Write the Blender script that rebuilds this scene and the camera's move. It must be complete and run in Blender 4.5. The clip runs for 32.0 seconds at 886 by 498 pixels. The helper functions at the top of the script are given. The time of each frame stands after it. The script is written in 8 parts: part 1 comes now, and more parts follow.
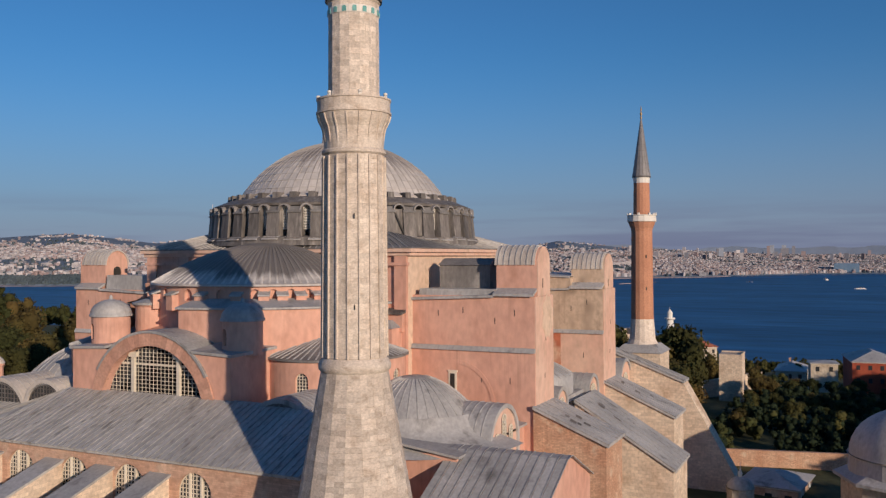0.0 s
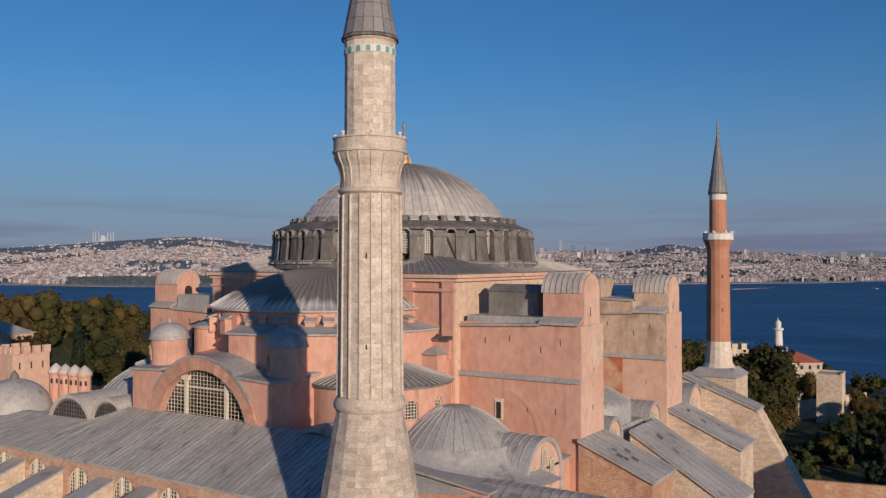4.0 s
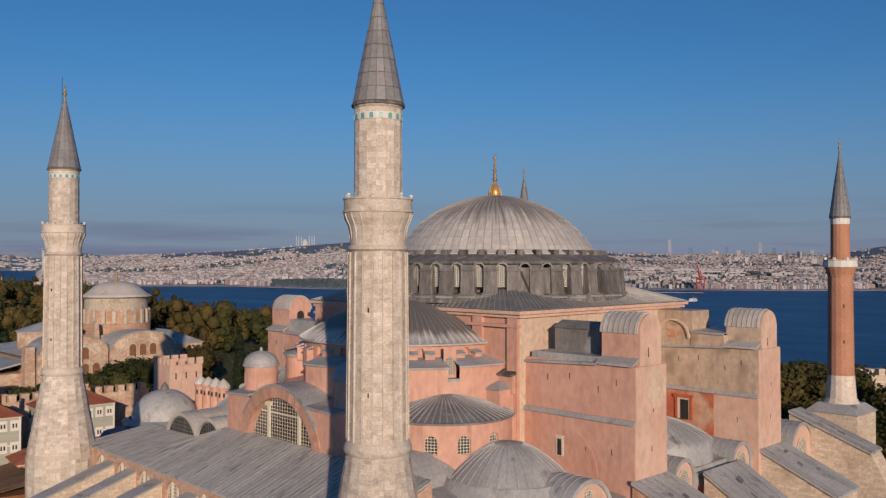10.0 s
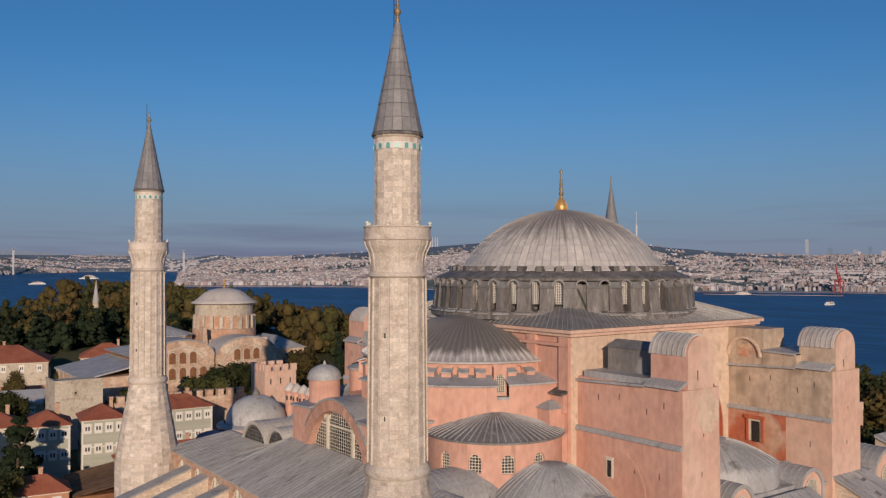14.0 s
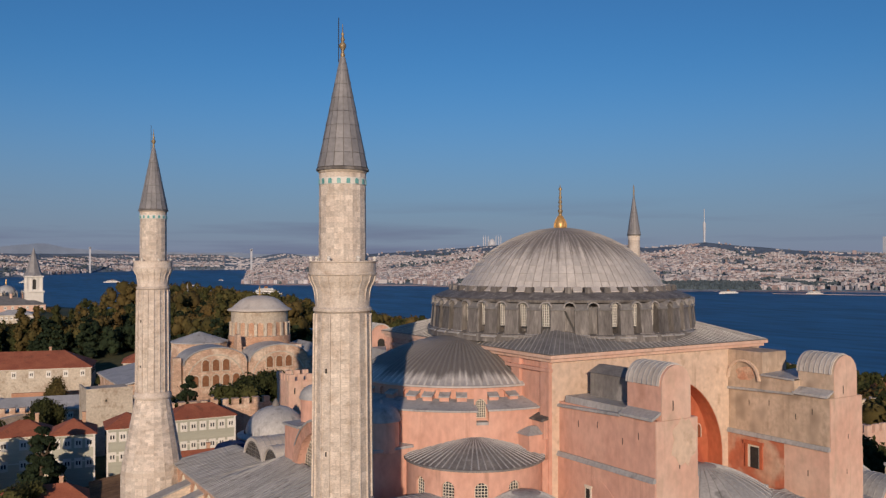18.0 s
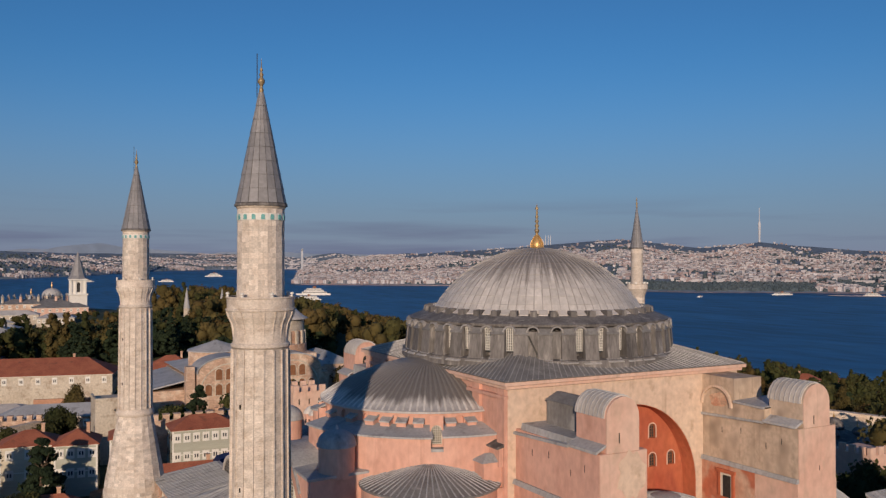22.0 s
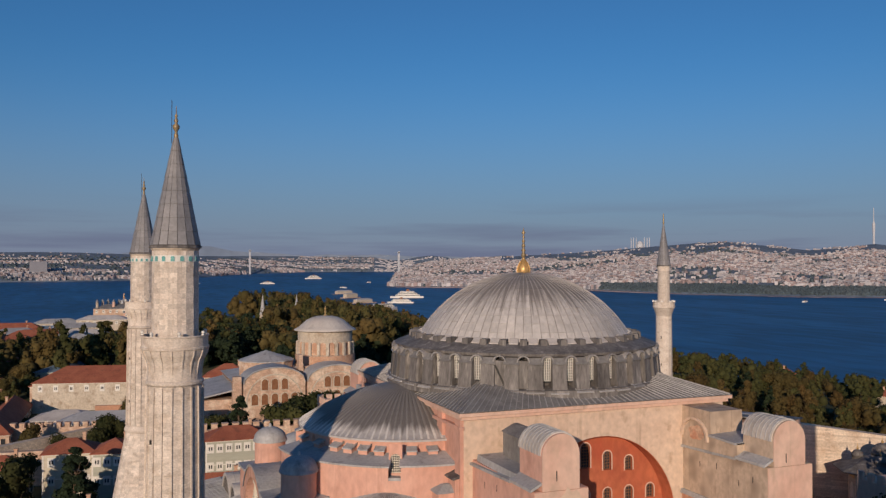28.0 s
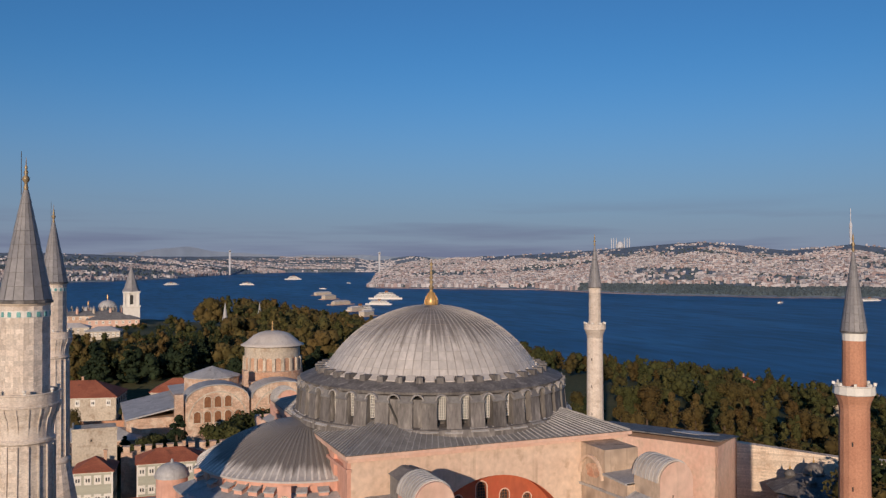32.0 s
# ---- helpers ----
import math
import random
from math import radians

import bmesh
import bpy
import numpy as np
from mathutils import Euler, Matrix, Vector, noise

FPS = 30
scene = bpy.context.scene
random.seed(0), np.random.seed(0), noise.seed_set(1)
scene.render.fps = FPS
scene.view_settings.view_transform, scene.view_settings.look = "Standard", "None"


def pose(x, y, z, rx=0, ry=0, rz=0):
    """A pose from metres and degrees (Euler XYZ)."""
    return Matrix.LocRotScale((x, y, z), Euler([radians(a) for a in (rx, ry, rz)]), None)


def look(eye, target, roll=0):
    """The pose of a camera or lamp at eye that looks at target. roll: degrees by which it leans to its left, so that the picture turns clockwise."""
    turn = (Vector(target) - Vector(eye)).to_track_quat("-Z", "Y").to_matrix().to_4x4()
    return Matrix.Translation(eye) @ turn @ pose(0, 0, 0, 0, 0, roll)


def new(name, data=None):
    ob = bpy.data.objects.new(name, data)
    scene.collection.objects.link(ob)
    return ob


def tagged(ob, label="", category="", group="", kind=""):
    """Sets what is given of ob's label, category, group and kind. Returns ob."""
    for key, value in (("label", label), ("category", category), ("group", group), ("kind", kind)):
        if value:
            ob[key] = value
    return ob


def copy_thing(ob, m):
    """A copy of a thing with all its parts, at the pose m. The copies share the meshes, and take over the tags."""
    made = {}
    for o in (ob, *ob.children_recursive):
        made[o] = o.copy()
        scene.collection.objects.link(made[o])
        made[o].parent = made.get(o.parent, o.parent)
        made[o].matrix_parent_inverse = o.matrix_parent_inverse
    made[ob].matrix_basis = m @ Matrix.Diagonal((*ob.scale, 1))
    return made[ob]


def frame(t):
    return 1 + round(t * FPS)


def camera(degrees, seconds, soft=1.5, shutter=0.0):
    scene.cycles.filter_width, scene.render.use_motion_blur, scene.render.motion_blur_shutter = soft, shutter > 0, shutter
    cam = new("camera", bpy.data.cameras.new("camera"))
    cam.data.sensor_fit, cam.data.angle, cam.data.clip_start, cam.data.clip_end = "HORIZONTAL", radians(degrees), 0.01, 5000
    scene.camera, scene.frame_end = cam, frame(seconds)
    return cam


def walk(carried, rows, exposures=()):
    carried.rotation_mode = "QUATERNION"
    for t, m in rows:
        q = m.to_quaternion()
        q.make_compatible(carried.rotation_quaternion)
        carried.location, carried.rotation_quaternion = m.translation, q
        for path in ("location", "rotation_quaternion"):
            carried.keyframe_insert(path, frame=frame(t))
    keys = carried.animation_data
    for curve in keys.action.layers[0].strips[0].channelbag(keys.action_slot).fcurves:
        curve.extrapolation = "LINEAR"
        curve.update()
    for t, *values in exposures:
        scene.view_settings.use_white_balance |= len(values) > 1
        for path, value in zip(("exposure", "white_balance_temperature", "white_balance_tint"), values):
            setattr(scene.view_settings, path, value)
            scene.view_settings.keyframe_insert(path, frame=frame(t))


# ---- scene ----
# camera and its flight
cam = camera(54.65, 32.0, soft=1.35)
walk(cam, [
    (0, look((-113.49, -72.34, 38.29), (66.58, 14.67, 40.26), -0.26)),
    (1, look((-112.35, -72.83, 39.01), (62.91, 23.50, 41.12), -0.13)),
    (2, look((-111.23, -73.99, 39.82), (63.95, 22.49, 41.99), -0.12)),
    (3, look((-110.09, -76.09, 40.54), (64.37, 21.67, 42.91), -0.12)),
    (4, look((-109.16, -78.54, 41.25), (58.61, 30.31, 43.83), -0.03)),
    (4.5, look((-108.67, -79.72, 41.61), (55.24, 34.85, 44.29), -0.01)),
    (6.5, look((-106.36, -84.91, 43.19), (48.19, 41.99, 46.24), 0.07)),
    (7, look((-105.67, -86.20, 43.59), (47.06, 42.89, 46.75), 0.05)),
    (8, look((-104.36, -88.77, 44.39), (46.18, 42.88, 47.48), 0.03)),
    (9, look((-102.98, -90.95, 45.03), (44.17, 44.46, 48.25), 0.00)),
    (10, look((-101.78, -92.84, 45.64), (37.96, 50.20, 48.72), 0.02)),
    (11, look((-100.42, -94.47, 46.25), (33.00, 54.49, 49.35), 0.00)),
    (12, look((-98.95, -96.34, 46.83), (31.20, 55.49, 50.02), -0.00)),
    (13, look((-97.18, -98.10, 47.37), (26.68, 58.91, 50.67), 0.01)),
    (14, look((-95.34, -99.75, 47.90), (22.28, 61.98, 51.15), -0.02)),
    (14.5, look((-94.30, -100.56, 48.27), (19.74, 63.70, 51.32), -0.01)),
    (16.5, look((-89.90, -103.35, 49.94), (17.27, 65.49, 52.96), -0.02)),
    (17, look((-88.66, -104.07, 50.40), (17.23, 65.57, 53.28), -0.03)),
    (18, look((-86.17, -105.48, 51.19), (18.75, 64.76, 53.88), -0.06)),
    (19, look((-83.56, -106.76, 52.03), (20.13, 64.24, 54.47), -0.00)),
    (20, look((-80.80, -108.01, 52.81), (16.13, 66.92, 55.19), 0.01)),
    (21, look((-78.07, -109.31, 53.64), (17.65, 66.28, 55.99), 0.02)),
    (22, look((-75.47, -110.89, 54.43), (19.03, 65.36, 56.95), -0.00)),
    (23, look((-73.03, -112.35, 55.25), (15.42, 67.01, 57.77), 0.04)),
    (24, look((-70.45, -113.73, 56.00), (11.01, 68.91, 58.66), 0.07)),
    (24.5, look((-69.14, -114.49, 56.22), (8.75, 69.69, 59.04), 0.04)),
    (26.5, look((-63.87, -117.15, 57.20), (8.52, 69.26, 60.30), 0.09)),
    (27, look((-62.48, -117.70, 57.42), (10.36, 68.54, 60.43), 0.07)),
    (28, look((-59.68, -118.69, 57.95), (13.81, 67.29, 60.89), 0.01)),
    (29, look((-57.03, -119.55, 58.91), (17.43, 66.05, 61.85), 0.03)),
    (30, look((-54.21, -120.39, 60.27), (21.24, 64.80, 63.20), -0.01)),
    (31, look((-51.39, -121.36, 61.57), (24.93, 63.49, 64.48), 0.02)),
    (32, look((-48.51, -122.24, 62.97), (28.58, 62.29, 65.75), -0.04)),
], exposures=[(0, -0.13), (7, -0.28), (24, -0.30), (27, -0.34), (28, -0.33), (29, -0.22), (32, -0.17)])

# ---- sky, sun ----
SUN_AZ, SUN_EL = radians(236.2), radians(13.0)      # direction towards the sun, from +x, and its height
world = bpy.data.worlds.new("sky")
scene.world = world
world.use_nodes = True
wn, wl = world.node_tree.nodes, world.node_tree.links
sky = wn.new("ShaderNodeTexSky")
sky.sky_type = "NISHITA"
sky.sun_disc = False
sky.sun_elevation = SUN_EL
sky.sun_rotation = radians(90) - SUN_AZ
sky.altitude, sky.air_density, sky.dust_density, sky.ozone_density = 50, 1.0, 0.3, 4.0
wn["Background"].inputs[1].default_value = 0.10
# clear deep blue above, a grey-mauve autumn haze low down
tint = wn.new("ShaderNodeMix")
tint.data_type, tint.blend_type = "RGBA", "MULTIPLY"
tint.inputs[0].default_value = 1.0
tint.inputs[7].default_value = (0.435, 0.785, 1.03, 1)
wl.new(sky.outputs[0], tint.inputs[6])
where = wn.new("ShaderNodeTexCoord")
level = wn.new("ShaderNodeSeparateXYZ")
wl.new(where.outputs["Generated"], level.inputs[0])
low = wn.new("ShaderNodeMapRange")
low.interpolation_type = "SMOOTHERSTEP"
low.inputs[1].default_value, low.inputs[2].default_value, low.inputs[3].default_value, low.inputs[4].default_value = -0.10, 0.27, 1.0, 0.0
wl.new(level.outputs[2], low.inputs[0])
haze = wn.new("ShaderNodeMix")
haze.data_type = "RGBA"
haze.inputs[7].default_value = (2.45, 2.62, 3.95, 1)
wl.new(low.outputs[0], haze.inputs[0])
wl.new(tint.outputs[2], haze.inputs[6])
# thin low cloud streaks
lay = wn.new("ShaderNodeVectorMath")
lay.operation = "MULTIPLY"
lay.inputs[1].default_value = (2.2, 2.2, 34.0)
wl.new(where.outputs["Generated"], lay.inputs[0])
puff = wn.new("ShaderNodeTexNoise")
puff.inputs["Scale"].default_value, puff.inputs["Detail"].default_value = 1.6, 6.0
wl.new(lay.outputs[0], puff.inputs["Vector"])
thick = wn.new("ShaderNodeMapRange")
thick.inputs[1].default_value, thick.inputs[2].default_value, thick.inputs[3].default_value, thick.inputs[4].default_value = 0.48, 0.66, 0.0, 0.75
wl.new(puff.outputs[0], thick.inputs[0])
near_low = wn.new("ShaderNodeMapRange")
near_low.inputs[1].default_value, near_low.inputs[2].default_value, near_low.inputs[3].default_value, near_low.inputs[4].default_value = 0.015, 0.075, 1.0, 0.0
wl.new(level.outputs[2], near_low.inputs[0])
both = wn.new("ShaderNodeMath")
both.operation = "MULTIPLY"
wl.new(thick.outputs[0], both.inputs[0])
wl.new(near_low.outputs[0], both.inputs[1])
cloud = wn.new("ShaderNodeMix")
cloud.data_type = "RGBA"
cloud.inputs[7].default_value = (1.62, 1.85, 2.95, 1)
wl.new(both.outputs[0], cloud.inputs[0])
wl.new(haze.outputs[2], cloud.inputs[6])
wl.new(cloud.outputs[2], wn["Background"].inputs[0])
sun = new("sun", bpy.data.lights.new("sun", "SUN"))
sun.data.energy, sun.data.angle, sun.data.color = 4.3, radians(0.6), (1.0, 0.79, 0.60)
sun.matrix_world = look((math.cos(SUN_AZ) * 100, math.sin(SUN_AZ) * 100, 100 * math.tan(SUN_EL)), (0, 0, 0))


# ---- materials ----
def surface(name, c1, c2, large=0.15, small=2.0, rough=0.8, bump=0.15, stretch=(1, 1, 1), vary=0.0, island=0.0,
            fine=0.25, metal=0.0, stain=None, blocks=None, streak=None):
    m = bpy.data.materials.new(name)
    m.use_nodes = True
    n, l = m.node_tree.nodes, m.node_tree.links
    p = n["Principled BSDF"]
    geo = n.new("ShaderNodeNewGeometry")
    mp = n.new("ShaderNodeVectorMath")
    mp.operation = "MULTIPLY"
    mp.inputs[1].default_value = stretch
    l.new(geo.outputs["Position"], mp.inputs[0])

    def tex(scale, detail=4.0):
        t = n.new("ShaderNodeTexNoise")
        t.inputs["Scale"].default_value, t.inputs["Detail"].default_value = scale, detail
        l.new(mp.outputs[0], t.inputs["Vector"])
        return t.outputs[0]

    def mix(kind, fac, a, b):
        x = n.new("ShaderNodeMix")
        x.data_type, x.blend_type = "RGBA", kind
        x.clamp_factor = True
        for s, v in ((0, fac), (6, a), (7, b)):
            if isinstance(v, (int, float)):
                x.inputs[s].default_value = v
            elif isinstance(v, tuple):
                x.inputs[s].default_value = (*v, 1)
            else:
                l.new(v, x.inputs[s])
        return x.outputs[2]

    def ramp(src, lo, hi, a=0.0, b=1.0):
        r = n.new("ShaderNodeMapRange")
        r.inputs[1].default_value, r.inputs[2].default_value = lo, hi
        r.inputs[3].default_value, r.inputs[4].default_value = a, b
        l.new(src, r.inputs[0])
        return r.outputs[0]

    col = mix("MIX", ramp(tex(large), 0.35, 0.65), c1, c2)
    grain = tex(small, 6.0)
    height = grain
    if blocks:
        w, h, mortar, dark = blocks
        sx = n.new("ShaderNodeSeparateXYZ")
        l.new(geo.outputs["Position"], sx.inputs[0])
        ad = n.new("ShaderNodeMath")
        l.new(sx.outputs[0], ad.inputs[0])
        l.new(sx.outputs[1], ad.inputs[1])
        cb = n.new("ShaderNodeCombineXYZ")
        l.new(ad.outputs[0], cb.inputs[0])
        l.new(sx.outputs[2], cb.inputs[1])
        bt = n.new("ShaderNodeTexBrick")
        bt.inputs["Scale"].default_value = 1.0
        bt.inputs["Brick Width"].default_value, bt.inputs["Row Height"].default_value = w, h
        bt.inputs["Mortar Size"].default_value, bt.inputs["Bias"].default_value = mortar, 0.0
        bt.inputs["Color1"].default_value, bt.inputs["Color2"].default_value = (1.08, 1.07, 1.06, 1), (0.82, 0.81, 0.80, 1)
        bt.inputs["Mortar"].default_value = (dark, dark, dark, 1)
        l.new(cb.outputs[0], bt.inputs["Vector"])
        col = mix("MULTIPLY", 1.0, col, bt.outputs["Color"])
    if stain:
        sc, colr, lo, hi = stain
        col = mix("MIX", ramp(tex(sc, 7.0), lo, hi, 0.0, 0.85), col, colr)
    if streak:
        sc, colr, lo, hi = streak
        sm = n.new("ShaderNodeVectorMath")
        sm.operation = "MULTIPLY"
        sm.inputs[1].default_value = (1, 1, 0.05)
        l.new(geo.outputs["Position"], sm.inputs[0])
        st = n.new("ShaderNodeTexNoise")
        st.inputs["Scale"].default_value, st.inputs["Detail"].default_value = sc, 5.0
        l.new(sm.outputs[0], st.inputs["Vector"])
        patchy = ramp(tex(0.25, 3.0), 0.42, 0.62)
        am = n.new("ShaderNodeMath")
        am.operation = "MULTIPLY"
        l.new(ramp(st.outputs[0], lo, hi, 0.0, 0.7), am.inputs[0])
        l.new(patchy, am.inputs[1])
        col = mix("MIX", am.outputs[0], col, colr)
    if fine:
        col = mix("MULTIPLY", 1.0, col, mix("MIX", ramp(grain, 0.3, 0.7), (1 - fine, 1 - fine, 1 - fine), (1 + fine, 1 + fine, 1 + fine)))
    if vary:
        oi = n.new("ShaderNodeObjectInfo")
        col = mix("MULTIPLY", 1.0, col, mix("MIX", oi.outputs["Random"], (1 - vary,) * 3, (1 + vary,) * 3))
    if island:
        col = mix("MULTIPLY", 1.0, col, mix("MIX", geo.outputs["Random Per Island"], (1 - island,) * 3, (1 + island,) * 3))
    l.new(col, p.inputs["Base Color"])
    p.inputs["Roughness"].default_value, p.inputs["Metallic"].default_value = rough, metal
    p.inputs["Specular IOR Level"].default_value = 0.3
    if bump:
        b = n.new("ShaderNodeBump")
        b.inputs["Strength"].default_value, b.inputs["Distance"].default_value = bump, 0.1
        l.new(height, b.inputs["Height"])
        l.new(b.outputs[0], p.inputs["Normal"])
    return m


PINK = surface("rose_render", (0.595, 0.325, 0.248), (0.655, 0.39, 0.305), 0.12, 1.4, 0.9, 0.15, (1, 1, 0.6), fine=0.10,
               stain=(0.5, (0.50, 0.27, 0.20), 0.54, 0.78), streak=(1.6, (0.42, 0.24, 0.18), 0.56, 0.74))
# sunlit tone of the rose render for south fronts; pale render elsewhere
PALE = surface("pale_and_sunlit_render", (0.68, 0.475, 0.375), (0.64, 0.40, 0.31), 0.18, 1.2, 0.9, 0.15, (1, 1, 0.7), fine=0.10,
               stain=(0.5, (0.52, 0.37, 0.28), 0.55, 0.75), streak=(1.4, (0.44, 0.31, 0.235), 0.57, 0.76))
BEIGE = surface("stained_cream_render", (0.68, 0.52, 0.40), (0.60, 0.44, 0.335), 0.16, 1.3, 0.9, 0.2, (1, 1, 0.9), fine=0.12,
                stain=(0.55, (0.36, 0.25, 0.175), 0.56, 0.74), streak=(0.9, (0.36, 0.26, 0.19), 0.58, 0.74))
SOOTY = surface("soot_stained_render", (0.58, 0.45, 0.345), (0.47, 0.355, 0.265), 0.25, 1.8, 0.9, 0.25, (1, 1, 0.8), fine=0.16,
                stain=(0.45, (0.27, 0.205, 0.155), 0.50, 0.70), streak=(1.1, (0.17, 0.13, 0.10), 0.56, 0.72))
RED = surface("orange_red_render", (0.43, 0.10, 0.052), (0.50, 0.155, 0.075), 0.2, 1.5, 0.9, 0.12, (1, 1, 0.6), fine=0.12, stain=(0.4, (0.36, 0.085, 0.05), 0.5, 0.75))
RED_WORN = surface("worn_red_render", (0.60, 0.40, 0.29), (0.52, 0.24, 0.15), 0.35, 1.5, 0.9, 0.15, (1, 1, 0.8), fine=0.14, stain=(0.3, (0.46, 0.12, 0.06), 0.42, 0.56))
FLAKED = surface("flaking_plaster", (0.60, 0.42, 0.30), (0.52, 0.25, 0.16), 0.8, 3.0, 0.9, 0.2, fine=0.2, stain=(0.9, (0.36, 0.25, 0.18), 0.55, 0.7))
LEAD = surface("weathered_lead", (0.335, 0.33, 0.33), (0.44, 0.43, 0.425), 0.25, 3.0, 0.55, 0.15, (1, 1, 0.5), vary=0.10, island=0.09, fine=0.14,
               stain=(0.5, (0.14, 0.135, 0.13), 0.56, 0.74))
LEAD_MID = surface("grey_brown_lead", (0.16, 0.15, 0.145), (0.23, 0.22, 0.21), 0.4, 3.0, 0.6, 0.15, (1, 1, 0.5), vary=0.08, fine=0.16,
                   stain=(0.6, (0.36, 0.34, 0.32), 0.60, 0.74))
LEAD_ROOF = surface("long_roof_lead", (0.39, 0.375, 0.36), (0.47, 0.455, 0.44), 0.3, 4.0, 0.55, 0.15, (0.12, 1, 1), vary=0.10, fine=0.16,
                    stain=(1.5, (0.20, 0.185, 0.17), 0.55, 0.70))
LEAD_PALE = surface("pale_lead", (0.50, 0.45, 0.41), (0.60, 0.55, 0.50), 0.25, 3.0, 0.55, 0.12, (1, 1, 0.5), vary=0.09, island=0.10, fine=0.10,
                    stain=(0.4, (0.34, 0.30, 0.27), 0.55, 0.8))
LEAD_DARK = surface("dark_weathered_lead", (0.105, 0.095, 0.09), (0.18, 0.165, 0.155), 0.6, 4.0, 0.65, 0.3, (1, 1, 0.22), vary=0.22, island=0.16, fine=0.28,
                    stain=(1.1, (0.30, 0.275, 0.255), 0.55, 0.72))
STONE = surface("limestone_ashlar", (0.56, 0.475, 0.405), (0.645, 0.565, 0.49), 0.5, 5.0, 0.85, 0.3, (1, 1, 1.6), vary=0.13, island=0.16, fine=0.18, stain=(0.9, (0.45, 0.365, 0.295), 0.52, 0.70),
                streak=(1.5, (0.40, 0.33, 0.27), 0.52, 0.72))
STONE_DARK = surface("joint_mortar", (0.54, 0.45, 0.37), (0.60, 0.51, 0.43), 0.3, 4.0, 0.9, 0.2, fine=0.12)
RUBBLE = surface("coursed_stone", (0.72, 0.60, 0.48), (0.63, 0.50, 0.39), 0.2, 2.5, 0.9, 0.3, fine=0.16, blocks=(1.0, 0.42, 0.02, 0.78),
                 stain=(0.3, (0.40, 0.27, 0.18), 0.55, 0.8))
BRICK = surface("old_brick", (0.52, 0.30, 0.20), (0.62, 0.41, 0.29), 0.4, 3.0, 0.9, 0.3, fine=0.18, blocks=(0.6, 0.17, 0.03, 0.75),
                stain=(0.5, (0.62, 0.50, 0.38), 0.58, 0.72))
PORCH = surface("rosy_porch_render", (0.54, 0.33, 0.24), (0.60, 0.41, 0.31), 0.3, 2.0, 0.9, 0.25, fine=0.16, blocks=(0.7, 0.2, 0.02, 0.85),
                stain=(0.4, (0.64, 0.50, 0.39), 0.55, 0.75))
MIN_BRICK = surface("minaret_brick", (0.43, 0.205, 0.13), (0.49, 0.245, 0.155), 0.25, 4.0, 0.9, 0.2, fine=0.14, island=0.08)
LATTICE = surface("whitewashed_lattice", (0.72, 0.66, 0.56), (0.64, 0.58, 0.48), 0.6, 5.0, 0.8, 0.05, fine=0.08)
TILE = surface("roof_tile_red", (0.27, 0.085, 0.05), (0.34, 0.115, 0.065), 0.35, 6.0, 0.85, 0.4, island=0.2, vary=0.1, fine=0.25,
               stain=(0.5, (0.14, 0.06, 0.04), 0.58, 0.75))
BRONZE = surface("tarnished_gilt", (0.36, 0.26, 0.14), (0.22, 0.17, 0.11), 2.0, 8.0, 0.5, 0.05, fine=0.25, metal=0.4)
ROOF_SEAM = surface("pale_seam_lead", (0.36, 0.34, 0.33), (0.44, 0.42, 0.40), 0.4, 3.0, 0.6, 0.1, vary=0.2, fine=0.2)
GOLD = surface("gilded_metal", (0.62, 0.40, 0.17), (0.54, 0.33, 0.13), 1.0, 6.0, 0.42, 0.02, fine=0.1, metal=0.5)
TURQ = surface("turquoise_tile", (0.12, 0.33, 0.32), (0.18, 0.42, 0.40), 1.0, 6.0, 0.3, 0.02, fine=0.1)
WHITE = surface("white_paint", (0.74, 0.71, 0.66), (0.68, 0.65, 0.60), 0.4, 4.0, 0.7, 0.05, fine=0.06)
# besides iron, a solid fill that stands for the shade inside slits and openings
DARK = surface("dark_iron_and_voids", (0.03, 0.03, 0.03), (0.05, 0.045, 0.04), 1.0, 6.0, 0.6, 0.05)
GLASS = surface("dark_window_glass", (0.035, 0.04, 0.045), (0.05, 0.05, 0.055), 1.0, 6.0, 0.12, 0.0, fine=0.0)
WOOD = surface("brown_wood", (0.20, 0.085, 0.04), (0.26, 0.12, 0.06), 0.8, 6.0, 0.7, 0.1)
EARTH = surface("dry_grass_and_earth", (0.046, 0.058, 0.022), (0.078, 0.078, 0.036), 0.03, 0.6, 0.95, 0.3, fine=0.3)
PAVING = surface("grey_paving", (0.22, 0.19, 0.16), (0.28, 0.245, 0.21), 0.1, 2.0, 0.9, 0.1, fine=0.15)
# light on ripples and wind streaks is painted as tone; no bumps
SEA = surface("sea_water", (0.009, 0.060, 0.150), (0.019, 0.098, 0.230), 0.006, 0.05, 0.45, 0.0, (1, 0.3, 1), fine=0.38, stain=(0.012, (0.028, 0.122, 0.26), 0.54, 0.72))
SEA.node_tree.nodes["Principled BSDF"].inputs["Specular IOR Level"].default_value = 0.12
BARK = surface("bark", (0.09, 0.06, 0.04), (0.12, 0.085, 0.06), 1.0, 6.0, 0.95, 0.3)
LEAF_GREEN = surface("green_foliage", (0.048, 0.058, 0.020), (0.088, 0.084, 0.028), 0.06, 0.8, 0.95, 0.0, island=0.22, vary=0.25, fine=0.15)
LEAF_RUST = surface("rust_foliage", (0.140, 0.090, 0.032), (0.095, 0.086, 0.029), 0.03, 0.8, 0.95, 0.0, island=0.22, vary=0.25, fine=0.15)
LEAF_DARK = surface("dark_conifer_foliage", (0.024, 0.040, 0.020), (0.038, 0.056, 0.026), 0.12, 1.5, 0.9, 0.0, island=0.22, vary=0.2, fine=0.2)


